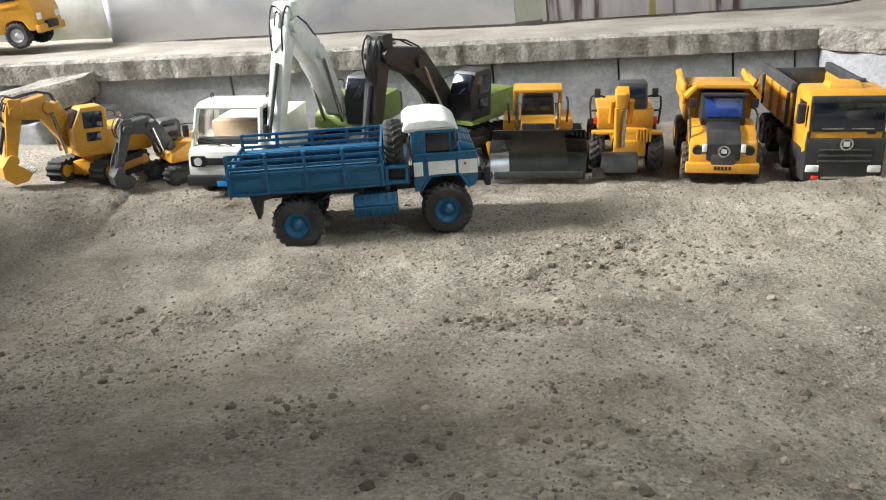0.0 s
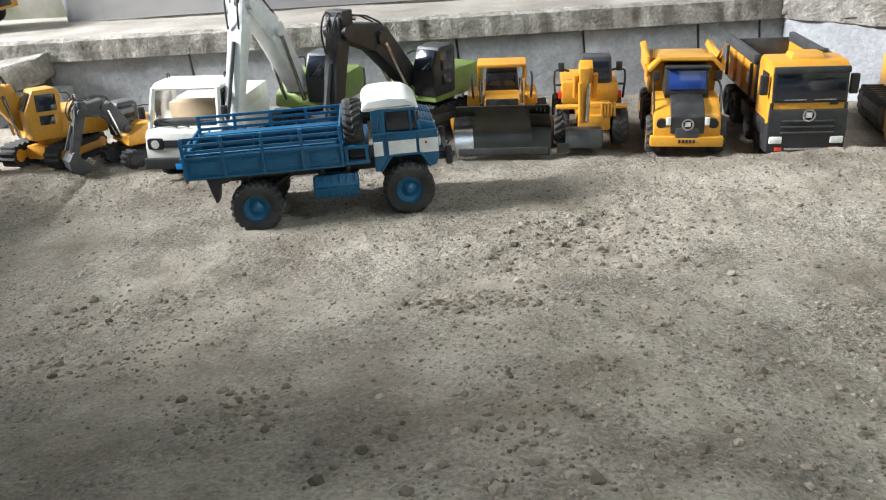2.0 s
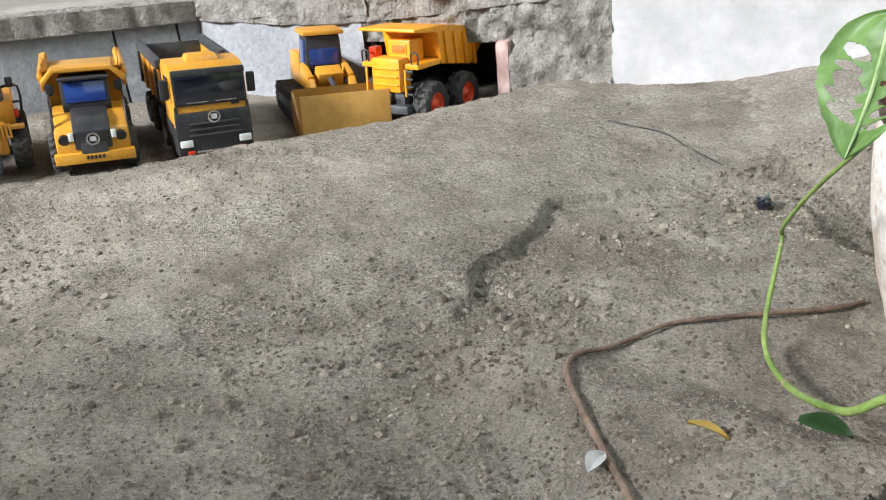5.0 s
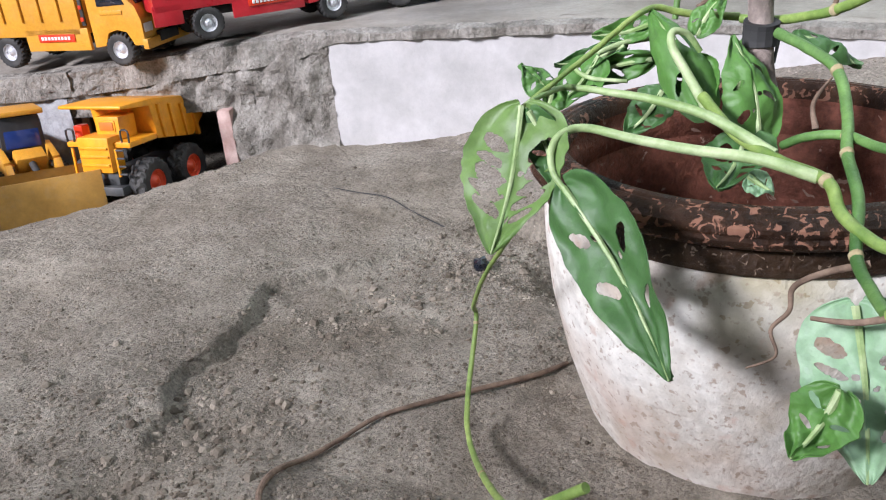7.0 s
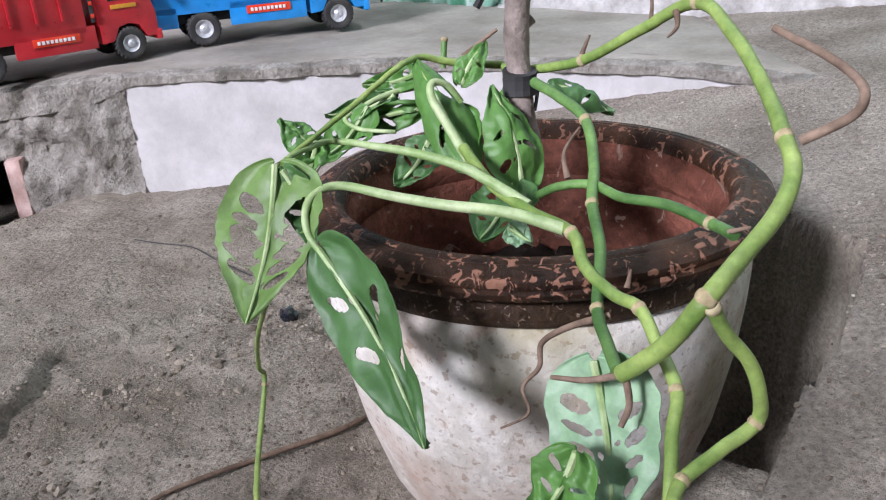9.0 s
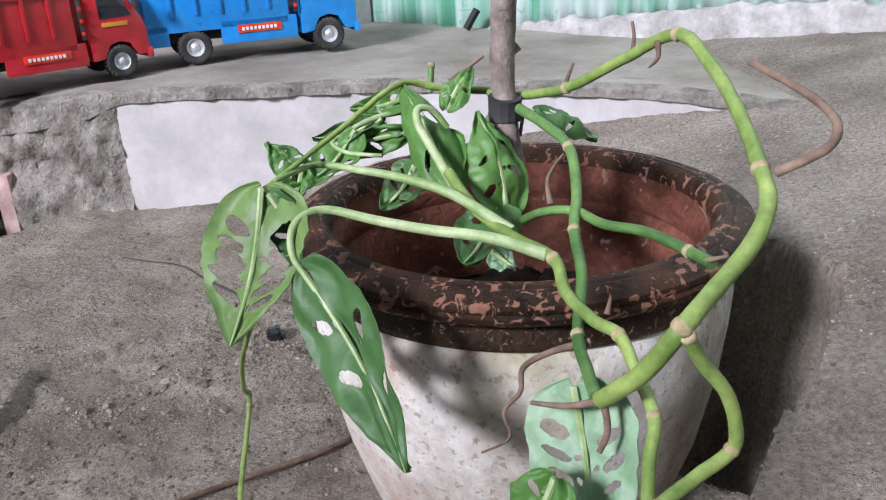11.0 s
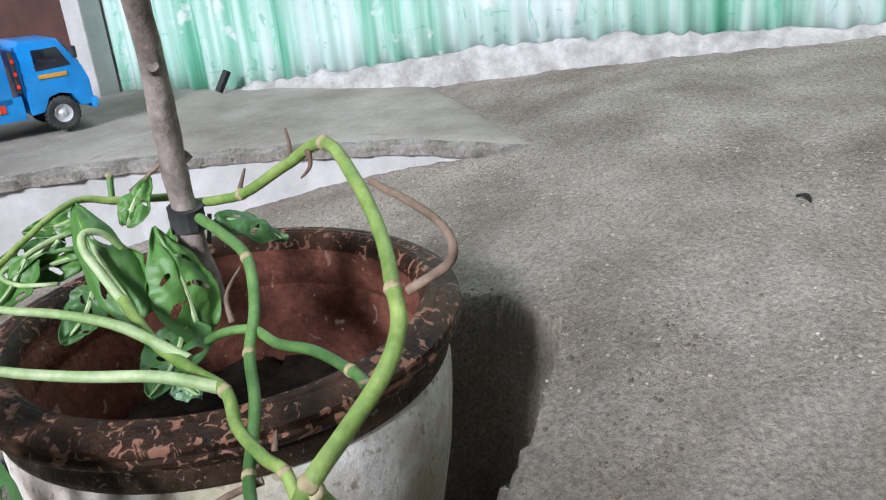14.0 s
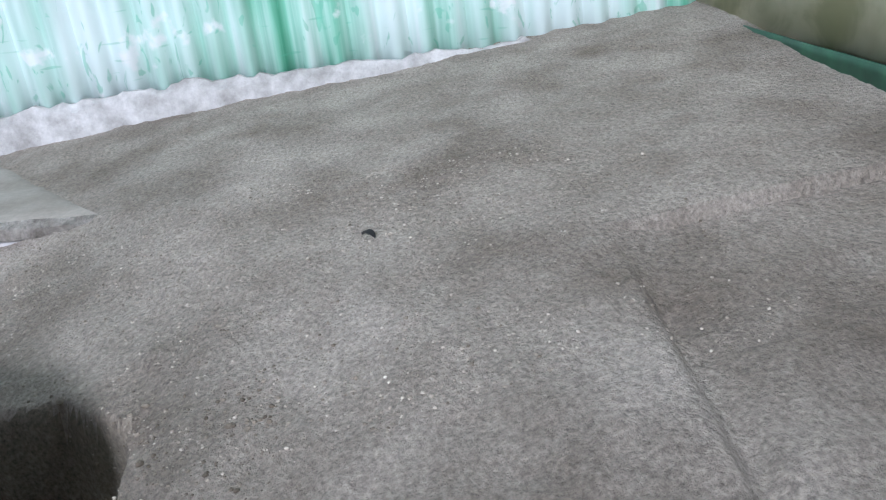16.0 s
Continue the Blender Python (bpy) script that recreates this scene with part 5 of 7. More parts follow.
# ---- big yellow tipper lorry ----
def tipper(m):
    o = thing("toy_tipper_lorry", m, "yellow and black toy tipper lorry with dark tipping body", "toy truck", "parked toy machines")
    for x in (0.085, 0.01, -0.11, -0.175):
        for y in (-0.052, 0.052):
            wheel(o, x, y, 0.032, 0.026, graphite, 18)
    bpart("chassis", o, black, (0.38, 0.05, 0.024), (-0.06, 0, 0.05), bevel=0.003)
    cab = ppart("cab", o, yellow, [(0.045, 0.052), (0.045, 0.158), (0.06, 0.168), (0.118, 0.166), (0.134, 0.153), (0.141, 0.10), (0.141, 0.06), (0.11, 0.052)], 0.126, bevel=0.006)
    bpart("windscreen", cab, dark_glass, (0.003, 0.114, 0.048), (0.1395, 0, 0.1275), (0, -7, 0), 0.001, label="dark glossy windscreen")
    bpart("screen_surround", cab, black, (0.003, 0.121, 0.058), (0.1375, 0, 0.1285), (0, -7, 0), 0.001)
    bpart("sun_visor", cab, black, (0.010, 0.122, 0.012), (0.138, 0, 0.154), (0, -8, 0), 0.003)
    grill = ppart("grille", cab, black, [(0.10, 0.012), (0.10, 0.052), (0.137, 0.066), (0.137, 0.090), (0.1445, 0.088), (0.148, 0.05), (0.146, 0.014)], 0.128, bevel=0.003, label="black grille and bumper")
    for i in range(3):
        bpart("grille_bar", grill, graphite, (0.003, 0.086, 0.003), (0.1485, 0, 0.050 + 0.010 * i), bevel=0.0008)
    bm = bm_new()
    lathe(bm, [(0.008, 0.0), (0.011, 0.0), (0.011, 0.003), (0.008, 0.003), (0.008, 0.0)], 20)
    part("badge", bm, chrome, grill, at=pose(0.147, 0, 0.080, 0, 90, 0))
    bpart("badge_mark", grill, white, (0.002, 0.011, 0.009), (0.1482, 0, 0.080), bevel=0.0005)
    bpart("number_bar", cab, black, (0.001, 0.014, 0.004), (0.1418, 0.040, 0.098), bevel=0.0002)
    bpart("chrome_lip", grill, chrome, (0.004, 0.07, 0.004), (0.1485, 0, 0.022), bevel=0.001)
    bpart("roof_scoop", cab, yellow, (0.05, 0.06, 0.014), (0.085, 0, 0.170), (0, -4, 0), 0.005, (0.7, 0.8))
    for s in (-1, 1):
        bpart("headlight", grill, lamp_clear, (0.006, 0.022, 0.013), (0.1465, s * 0.050, 0.037), bevel=0.003, label="clear headlight")
        bpart("fog_lamp", grill, lamp_red, (0.004, 0.012, 0.006), (0.1475, s * 0.044, 0.021), bevel=0.001, label="small red lamp")
        bpart("wiper", cab, chrome, (0.002, 0.036, 0.002), (0.1445, s * 0.024, 0.1055), bevel=0.0005)
        bpart("mirror", cab, black, (0.010, 0.014, 0.034), (0.128, s * 0.073, 0.128), bevel=0.003)
        bpart("side_window", cab, dark_glass, (0.04, 0.003, 0.034), (0.098, s * 0.0625, 0.128), bevel=0.001)
        bpart("wheel_arch", cab, black, (0.07, 0.012, 0.03), (0.085, s * 0.060, 0.052), bevel=0.006)
        bpart("corner_trim", cab, black, (0.006, 0.006, 0.03), (0.1395, s * 0.060, 0.085), bevel=0.002)
        bpart("tank", o, black, (0.06, 0.03, 0.03), (-0.04, s * 0.045, 0.045), bevel=0.006)
    rod("air_filter", o, black, (0.036, 0.045, 0.10), (0.036, 0.045, 0.17), 0.010)
    # tipping body, open on top
    bed = bpart("body_floor", o, graphite, (0.24, 0.122, 0.006), (-0.095, 0, 0.078), bevel=0.001)
    for s in (-1, 1):
        w = ppart("body_side", bed, yellow, [(0.022, 0.08), (0.024, 0.150), (-0.205, 0.150), (-0.215, 0.08)], 0.006, s * 0.061, 0.001)
        bpart("body_rim", w, graphite, (0.236, 0.012, 0.018), (-0.092, s * 0.062, 0.152), bevel=0.003)
        for i in range(4):
            bpart("body_rib", w, black if i % 3 == 0 else yellow, (0.008, 0.010, 0.06), (0.01 - 0.065 * i, s * 0.064, 0.112), bevel=0.002)
        bpart("side_plate", w, white, (0.026, 0.002, 0.020), (-0.01, s * 0.0652, 0.112), bevel=0.0005, label="white plate with unreadable marks")
    bpart("body_front", bed, graphite, (0.006, 0.122, 0.078), (0.022, 0, 0.118), bevel=0.002)
    bpart("body_back", bed, graphite, (0.006, 0.122, 0.07), (-0.21, 0, 0.115), bevel=0.002)
    rod("ram", o, chrome, (0.030, 0, 0.06), (0.028, 0, 0.14), 0.007)


tipper(stand(0.538, -0.402, 266) @ Matrix.Scale(0.98, 4))


# ---- crawler loader ----
def loader(m):
    o = thing("toy_crawler_loader", m, "yellow toy crawler loader with ochre bucket", "toy loader", "parked toy machines")
    tracks(o, 0.19, 0.036, 0.06, 0.055, graphite)
    bpart("hull", o, yellow, (0.17, 0.075, 0.05), (-0.01, 0, 0.06), bevel=0.005)
    ppart("hood", o, yellow, [(-0.1, 0.08), (-0.1, 0.115), (-0.02, 0.118), (-0.02, 0.08)], 0.072, bevel=0.005)
    cab = bpart("cab", o, black, (0.06, 0.075, 0.075), (0.02, 0, 0.125), bevel=0.004, taper=(0.86, 0.9))
    bpart("windscreen", cab, blue_glass, (0.003, 0.058, 0.046), (0.0465, 0, 0.13), (0, -6, 0), 0.001)
    for s in (-1, 1):
        bpart("side_window", cab, blue_glass, (0.04, 0.003, 0.046), (0.02, s * 0.0355, 0.13), (s * 3, 0, 0), 0.001)
        bm = bm_new()
        beam(bm, (0.03, 0.10), (0.09, 0.085), 0.012, 0.012, 0.010)
        beam(bm, (0.09, 0.085), (0.125, 0.045), 0.012, 0.010, 0.009)
        part("lift_arm", bm, yellow, o, smooth=True, at=Matrix.Translation((0, s * 0.04, 0)))
        rod("cylinder", o, graphite, (0.03, s * 0.03, 0.075), (0.09, s * 0.036, 0.08), 0.006)
    bpart("roof", o, yellow, (0.066, 0.082, 0.009), (0.02, 0, 0.168), bevel=0.003)
    bpart("linkage", o, yellow, (0.03, 0.05, 0.03), (0.075, 0, 0.09), (0, 25, 0), 0.004)
    rod("cylinder", o, graphite, (0.05, 0, 0.1), (0.12, 0, 0.075), 0.006)
    bm = bm_new()
    out = [(0.125, 0.078), (0.118, 0.05), (0.124, 0.02), (0.142, 0.006), (0.185, 0.004)]
    add_prism(bm, out + [(x + 0.004, z + 0.004) for x, z in out[::-1]], 0.17)
    for s in (-1, 1):
        add_prism(bm, [(0.125, 0.078), (0.118, 0.05), (0.124, 0.02), (0.142, 0.006), (0.185, 0.004)], 0.004, Matrix.Translation((0, s * 0.085, 0)))
    b = part("bucket", bm, ochre, o, "wide ochre toothed bucket", smooth=True)
    for i in range(8):
        bpart("tooth", b, ochre, (0.012, 0.008, 0.004), (0.189, -0.077 + 0.022 * i, 0.005), bevel=0.001)
    bpart("blade_face", b, ochre, (0.004, 0.172, 0.072), (0.188, 0, 0.044), (0, -10, 0), 0.001)


loader(stand(0.805, -0.335, 262))


# ---- yellow mining truck with red rims ----
def mining_truck(m):
    o = thing("toy_mining_truck", m, "amber toy mining truck with red wheel centres in a recess", "toy truck", "parked toy machines")
    for x, ys in ((0.058, (-0.062, 0.062)), (-0.052, (-0.062, 0.062))):
        for y in ys:
            wheel(o, x, y, 0.043, 0.034, red_rim, 14)
    bpart("chassis", o, graphite, (0.19, 0.06, 0.024), (0.01, 0, 0.05), bevel=0.003)
    g = bpart("grille_block", o, amber, (0.036, 0.064, 0.062), (0.095, 0, 0.102), bevel=0.003)
    for i in range(3):
        bpart("grille_bar", g, amber, (0.004, 0.058, 0.004), (0.114, 0, 0.085 + 0.015 * i), bevel=0.001)
    bpart("bumper", o, graphite, (0.022, 0.10, 0.016), (0.108, 0, 0.040), bevel=0.003)
    bpart("lower_frame", o, graphite, (0.03, 0.07, 0.03), (0.09, 0, 0.056), bevel=0.003)
    deck = bpart("deck", o, amber, (0.075, 0.132, 0.010), (0.062, 0, 0.118), bevel=0.002)
    cab = bpart("cab", o, amber, (0.045, 0.05, 0.04), (0.06, 0.012, 0.143), bevel=0.003)
    bpart("windscreen", cab, amber, (0.003, 0.034, 0.02), (0.083, 0.012, 0.147), bevel=0.001)
    # darker orange plate in place of the shade in the window
    bpart("window_recess", cab, material("orange_shadow", (0.5, 0.14, 0.01), (0.6, 0.18, 0.015), 0.5), (0.004, 0.028, 0.014), (0.084, 0.012, 0.147), bevel=0.0005)
    bpart("red_tank", deck, lamp_red, (0.02, 0.018, 0.026), (0.075, -0.05, 0.135), bevel=0.003, label="red plastic tank")
    for s in (-1, 1):
        tube("deck_rail", deck, black, [(0.098, s * 0.05, 0.122), (0.098, s * 0.05, 0.142), (0.098, s * 0.064, 0.142), (0.098, s * 0.064, 0.122)], 0.0018)
        bpart("ladder_side", o, amber, (0.004, 0.004, 0.05), (0.112, s * 0.045, 0.09), bevel=0.001)
    for i in range(4):
        bpart("ladder_step", o, graphite, (0.004, 0.016, 0.003), (0.112, 0.053, 0.07 + 0.014 * i), bevel=0.0008)
    bm = bm_new()
    add_prism(bm, [(0.105, 0.186), (0.105, 0.180), (0.03, 0.172), (0.02, 0.112), (-0.085, 0.095), (-0.13, 0.13), (-0.125, 0.165), (0.02, 0.184)], 0.130, bevel=0.003)
    bed = part("dump_body", bm, amber, o, "amber ribbed dump body with canopy", smooth=True)
    for i in range(4):
        for s in (-1, 1):
            bpart("body_rib", bed, amber, (0.008, 0.008, 0.062), (0.005 - 0.033 * i, s * 0.066, 0.142 - 0.006 * i), (0, 8, 0), 0.002)


mining_truck(stand(0.965, -0.475, 206))


# ---- cream van ----
def van(m):
    o = thing("toy_van", m, "cream toy cab-over pickup van with dark bumper", "toy van", "parked toy machines")
    for x in (0.075, -0.10):
        for y in (-0.05, 0.05):
            wheel(o, x, y, 0.026, 0.02, grey_rim, 16)
    body = ppart("body", o, cream, [(-0.15, 0.03), (-0.15, 0.09), (0.105, 0.088), (0.122, 0.082), (0.128, 0.055), (0.128, 0.03)], 0.128, bevel=0.006)
    ppart("pickup_bed", body, cream, [(-0.15, 0.085), (-0.15, 0.11), (0.0, 0.11), (0.0, 0.085)], 0.126, bevel=0.003)
    cab = ppart("cab_roof", o, cream, [(0.0, 0.142), (0.006, 0.152), (0.065, 0.153), (0.084, 0.146), (0.080, 0.142)], 0.118, bevel=0.004)
    for s in (-1, 1):
        rod("front_pillar", cab, cream, (0.106, s * 0.059, 0.086), (0.080, s * 0.055, 0.146), 0.0042)
        rod("rear_pillar", cab, cream, (0.0, s * 0.060, 0.086), (0.002, s * 0.056, 0.146), 0.006)
        pane = bpart("side_window", cab, clear_glass, (0.075, 0.002, 0.05), (0.045, s * 0.057, 0.116), (s * 3, 0, 0), 0.0005)
        pane.visible_shadow = False
        bpart("headlight", body, black, (0.004, 0.026, 0.018), (0.128, s * 0.044, 0.066), bevel=0.004, label="square headlight in black frame")
        rod("lens", body, lamp_clear, (0.128, s * 0.044, 0.066), (0.1315, s * 0.044, 0.066), 0.007)
        bpart("indicator", body, lamp_red, (0.004, 0.022, 0.008), (0.132, s * 0.046, 0.036), bevel=0.001, label="orange-red corner lamp")
        bpart("mirror", cab, black, (0.006, 0.01, 0.02), (0.104, s * 0.070, 0.112), bevel=0.002)
        tube("roof_hook", cab, black, [(0.02, s * 0.05, 0.152), (0.02, s * 0.05, 0.159), (0.028, s * 0.05, 0.159), (0.028, s * 0.05, 0.152)], 0.0014)
        rod("wiper", cab, black, (0.110, s * 0.01, 0.089), (0.107, s * 0.01 - 0.034, 0.096), 0.0012)
    bpart("rear_panel", cab, cream, (0.004, 0.112, 0.022), (0.0, 0, 0.098), bevel=0.001)
    bpart("bench_seat", o, brown_seat, (0.03, 0.10, 0.032), (0.030, 0, 0.100), bevel=0.006, label="brown seats seen through the windscreen")
    bpart("dashboard", o, graphite, (0.02, 0.11, 0.012), (0.09, 0, 0.092), bevel=0.003)
    bpart("bumper", o, black, (0.014, 0.132, 0.018), (0.128, 0, 0.034), bevel=0.003)
    bpart("grille_strip", body, black, (0.003, 0.06, 0.012), (0.1282, 0, 0.066), bevel=0.001)
    bpart("number_bar", o, sky_blue, (0.002, 0.026, 0.009), (0.1362, 0.0, 0.030), bevel=0.0005)


van(stand(-0.508, -0.418, 266) @ Matrix.Scale(1.05, 4))


# ---- tin lorries on the terrace ----
def tin_lorry(m, paint, label, sign):
    o = thing("toy_lorry", m, label, "toy lorry", "tin lorries on the terrace")
    for x in (-0.10, 0.11):
        for y in (-0.048, 0.048):
            wheel(o, x, y, 0.026, 0.022, grey_rim, 22)
    bpart("chassis", o, black, (0.33, 0.05, 0.016), (0, 0, 0.040), bevel=0.002)
    body = bpart("cargo_body", o, paint, (0.225, 0.118, 0.085), (-0.065, 0, 0.092), bevel=0.002)
    for s in (-1, 1):
        for i in range(6):
            bpart("body_rib", body, paint, (0.005, 0.006, 0.062), (-0.165 + 0.036 * i, s * 0.060, 0.104), bevel=0.001)
        bpart("rail", body, paint, (0.232, 0.008, 0.008), (-0.065, s * 0.059, 0.135), bevel=0.002)
        bpart("skirt", o, paint, (0.118, 0.006, 0.034), (0.0, s * 0.056, 0.044), bevel=0.001)
        bpart("tail_skirt", o, paint, (0.044, 0.006, 0.03), (-0.158, s * 0.056, 0.046), bevel=0.001)
        sg = bpart("sign", body, sign, (0.068, 0.002, 0.012), (0.0, s * 0.060, 0.047), bevel=0.0008, label="small sign strip with unreadable marks")
        for i in range(9):
            bpart("mark_bar", sg, white if sign is not white else lamp_red, (0.004, 0.001, 0.005), (-0.026 + 0.0062 * i, s * 0.0614, 0.047), bevel=0.0002)
        bpart("lamp_strip", o, black, (0.006, 0.004, 0.06), (0.058, s * 0.060, 0.095), bevel=0.001)
        for i in range(3):
            bpart("marker_lamp", o, lamp_red, (0.005, 0.003, 0.006), (0.058, s * 0.0625, 0.075 + 0.018 * i), bevel=0.001)
    cab = ppart("cab", o, paint, [(0.066, 0.03), (0.066, 0.128), (0.074, 0.136), (0.125, 0.134), (0.152, 0.09), (0.158, 0.07), (0.158, 0.032), (0.138, 0.032), (0.128, 0.052), (0.112, 0.056), (0.096, 0.052), (0.086, 0.032)], 0.116, bevel=0.003)
    for s in (-1, 1):
        ppart("side_window", cab, dark_glass, [(0.086, 0.092), (0.086, 0.122), (0.122, 0.122), (0.136, 0.094)], 0.003, s * 0.0575, 0.0005)
        bpart("stripe", cab, yellow, (0.04, 0.002, 0.006), (0.108, s * 0.0588, 0.083), bevel=0.0004, label="yellow and white stripe")
        bpart("headlight", cab, lamp_clear, (0.004, 0.022, 0.014), (0.1575, s * 0.043, 0.058), bevel=0.002)
        bpart("mirror", cab, black, (0.006, 0.012, 0.018), (0.142, s * 0.068, 0.112), bevel=0.002)
    bpart("windscreen", cab, dark_glass, (0.003, 0.100, 0.042), (0.1395, 0, 0.112), (0, -31, 0), 0.001)
    bpart("bumper", o, paint, (0.010, 0.118, 0.016), (0.158, 0, 0.034), bevel=0.003)


def on_terrace(x, y, yaw):
    return pose(x, y, terrace_z(x) + 0.004, 0, 0, yaw) @ Matrix.Scale(1.14, 4)


tin_lorry(on_terrace(1.225, -0.555, -15), red, "red tin toy lorry with ribbed cargo body on the terrace", lamp_red)
tin_lorry(on_terrace(1.612, -0.695, -33) @ Matrix.Scale(1.1, 4), sky_blue, "bright blue tin toy lorry with ribbed cargo body on the terrace", lamp_red)
tin_lorry(on_terrace(0.985, -0.325, -62), yellow, "yellow tin toy lorry with ribbed cargo body on the terrace", lamp_red)
tin_lorry(on_terrace(-1.385, 0.235, 4) @ Matrix.Scale(1.1, 4), yellow, "yellow tin toy lorry parked before the forest banner", lamp_red)


# ---- flower pot ----
def pot_material():
    """Whitewash over fired clay: dark glazed lip, flaking paint, green and brown stains."""
    m = material("pot_whitewash", (0.48, 0.42, 0.34), (0.72, 0.70, 0.64), 0.8, scale=11, fine=90, bump=0.9, bump_scale=60, contrast=(0.36, 0.55))
    n, l = m.node_tree.nodes, m.node_tree.links
    b = n["Principled BSDF"]
    co = n["Texture Coordinate"].outputs["Object"]
    old = b.inputs["Base Color"].links[0].from_socket
    for s, lo, hi, colour, amount in ((7.0, 0.50, 0.74, (0.40, 0.24, 0.15, 1), 0.75), (30.0, 0.60, 0.66, (0.48, 0.30, 0.22, 1), 0.5), (110.0, 0.62, 0.66, (0.26, 0.18, 0.12, 1), 0.6), (5.0, 0.56, 0.74, (0.26, 0.22, 0.06, 1), 0.8), (190.0, 0.60, 0.66, (0.30, 0.22, 0.16, 1), 0.5)):
        t = n.new("ShaderNodeTexNoise")
        t.inputs["Scale"].default_value, t.inputs["Detail"].default_value = s, 8
        mp = n.new("ShaderNodeMapping")
        mp.inputs["Location"].default_value = (s, s * 2, 1.3 * s)
        l.new(co, mp.inputs["Vector"])
        l.new(mp.outputs[0], t.inputs["Vector"])
        r = n.new("ShaderNodeValToRGB")
        r.color_ramp.elements[0].position, r.color_ramp.elements[1].position = lo, hi
        r.color_ramp.elements[1].color = (amount,) * 3 + (1,)
        l.new(t.outputs["Fac"], r.inputs[0])
        x = n.new("ShaderNodeMix")
        x.data_type = "RGBA"
        l.new(r.outputs[0], x.inputs[0])
        l.new(old, x.inputs[6])
        x.inputs[7].default_value = colour
        old = x.outputs[2]
    l.new(old, b.inputs["Base Color"])
    return m


def flaking(name, base, chip, rough, scale, level=0.58):
    """Dark paint with chips of clay showing."""
    m = material(name, base[0], base[1], rough, scale=16, fine=120, bump=1.0, bump_scale=120, speck=(0.3, 1.6))
    n, l = m.node_tree.nodes, m.node_tree.links
    b = n["Principled BSDF"]
    old = b.inputs["Base Color"].links[0].from_socket
    t = n.new("ShaderNodeTexNoise")
    t.inputs["Scale"].default_value, t.inputs["Detail"].default_value, t.inputs["Distortion"].default_value = scale, 8, 1.2
    l.new(n["Texture Coordinate"].outputs["Object"], t.inputs["Vector"])
    r = n.new("ShaderNodeValToRGB")
    b.inputs["Specular IOR Level"].default_value = 0.22
    r.color_ramp.elements[0].position, r.color_ramp.elements[1].position = level, level + 0.025
    l.new(t.outputs["Fac"], r.inputs[0])
    x = n.new("ShaderNodeMix")
    x.data_type = "RGBA"
    l.new(r.outputs[0], x.inputs[0])
    l.new(old, x.inputs[6])
    x.inputs[7].default_value = (*chip, 1)
    l.new(x.outputs[2], b.inputs["Base Color"])
    return m


lip_paint = flaking("dark_flaking_lip", ((0.012, 0.005, 0.002), (0.062, 0.027, 0.012)), (0.25, 0.125, 0.08), 0.45, 95, 0.568)
neck_glaze = flaking("dark_glazed_neck", ((0.015, 0.008, 0.004), (0.060, 0.034, 0.018)), (0.20, 0.15, 0.11), 0.30, 190, 0.62)
inner_clay = flaking("inner_clay", ((0.10, 0.035, 0.02), (0.24, 0.09, 0.06)), (0.30, 0.20, 0.15), 0.6, 46, 0.63)
soil = material("dark_soil", (0.008, 0.006, 0.0045), (0.032, 0.024, 0.018), 0.95, scale=30, fine=120, bump=1.0, bump_scale=50)
soil.node_tree.nodes["Principled BSDF"].inputs["Specular IOR Level"].default_value = 0.1


def flower_pot():
    o = thing("flower_pot", pose(0.953, -1.645, 0), "large whitewashed clay pot with dark flaking lip", "flower pot")
    bm = bm_new()
    lathe(bm, [(0.0005, -0.185), (0.095, -0.185), (0.104, -0.178), (0.116, -0.142), (0.136, -0.085), (0.156, -0.02), (0.168, 0.04), (0.1725, 0.085), (0.1735, 0.112), (0.1715, 0.124), (0.169, 0.128)], 96, 0.006)
    part("body", bm, pot_material(), o, "whitewashed stained clay body", smooth=True)
    bm = bm_new()
    lathe(bm, [(0.169, 0.128), (0.1735, 0.129), (0.1748, 0.134), (0.1735, 0.141), (0.1735, 0.146), (0.171, 0.150)], 96, 0.004)
    part("neck", bm, neck_glaze, o, "dark brown glazed neck band", smooth=True)
    bm = bm_new()
    lathe(bm, [(0.171, 0.150), (0.178, 0.1505), (0.1835, 0.1525), (0.1855, 0.1555), (0.1862, 0.1585), (0.1842, 0.1608), (0.1855, 0.1635), (0.1850, 0.1670), (0.180, 0.1705), (0.172, 0.1732), (0.1695, 0.1722), (0.167, 0.1738), (0.163, 0.1742), (0.1615, 0.1730), (0.1595, 0.1732), (0.156, 0.170), (0.1535, 0.165), (0.1525, 0.158)], 96, 0.005)
    part("lip", bm, lip_paint, o, "dark flaking rolled lip with clay chips", smooth=True)
    bm = bm_new()
    lathe(bm, [(0.1525, 0.158), (0.1535, 0.150), (0.150, 0.144), (0.151, 0.128), (0.1535, 0.122), (0.151, 0.116), (0.150, 0.09), (0.15, 0.04)], 96, 0.004)
    part("inside", bm, inner_clay, o, "bare reddish clay inside", smooth=True)
    bm = bm_new()
    k = 34
    grid = {}
    for i in range(k + 1):
        for j in range(k + 1):
            x, y = -0.149 + 0.298 * i / k, -0.149 + 0.298 * j / k
            if math.hypot(x, y) < 0.1485:
                grid[i, j] = bm.verts.new((x, y, 0.046 + 0.016 * noise.noise((x * 22, y * 22, 1)) + 0.008 * noise.noise((x * 60, y * 60, 1))))
    for i, j in list(grid):
        q = [(i, j), (i + 1, j), (i + 1, j + 1), (i, j + 1)]
        if all(c in grid for c in q):
            bm.faces.new([grid[c] for c in q])
    part("soil", bm, soil, o, "dark crumbly potting soil", smooth=True)


flower_pot()


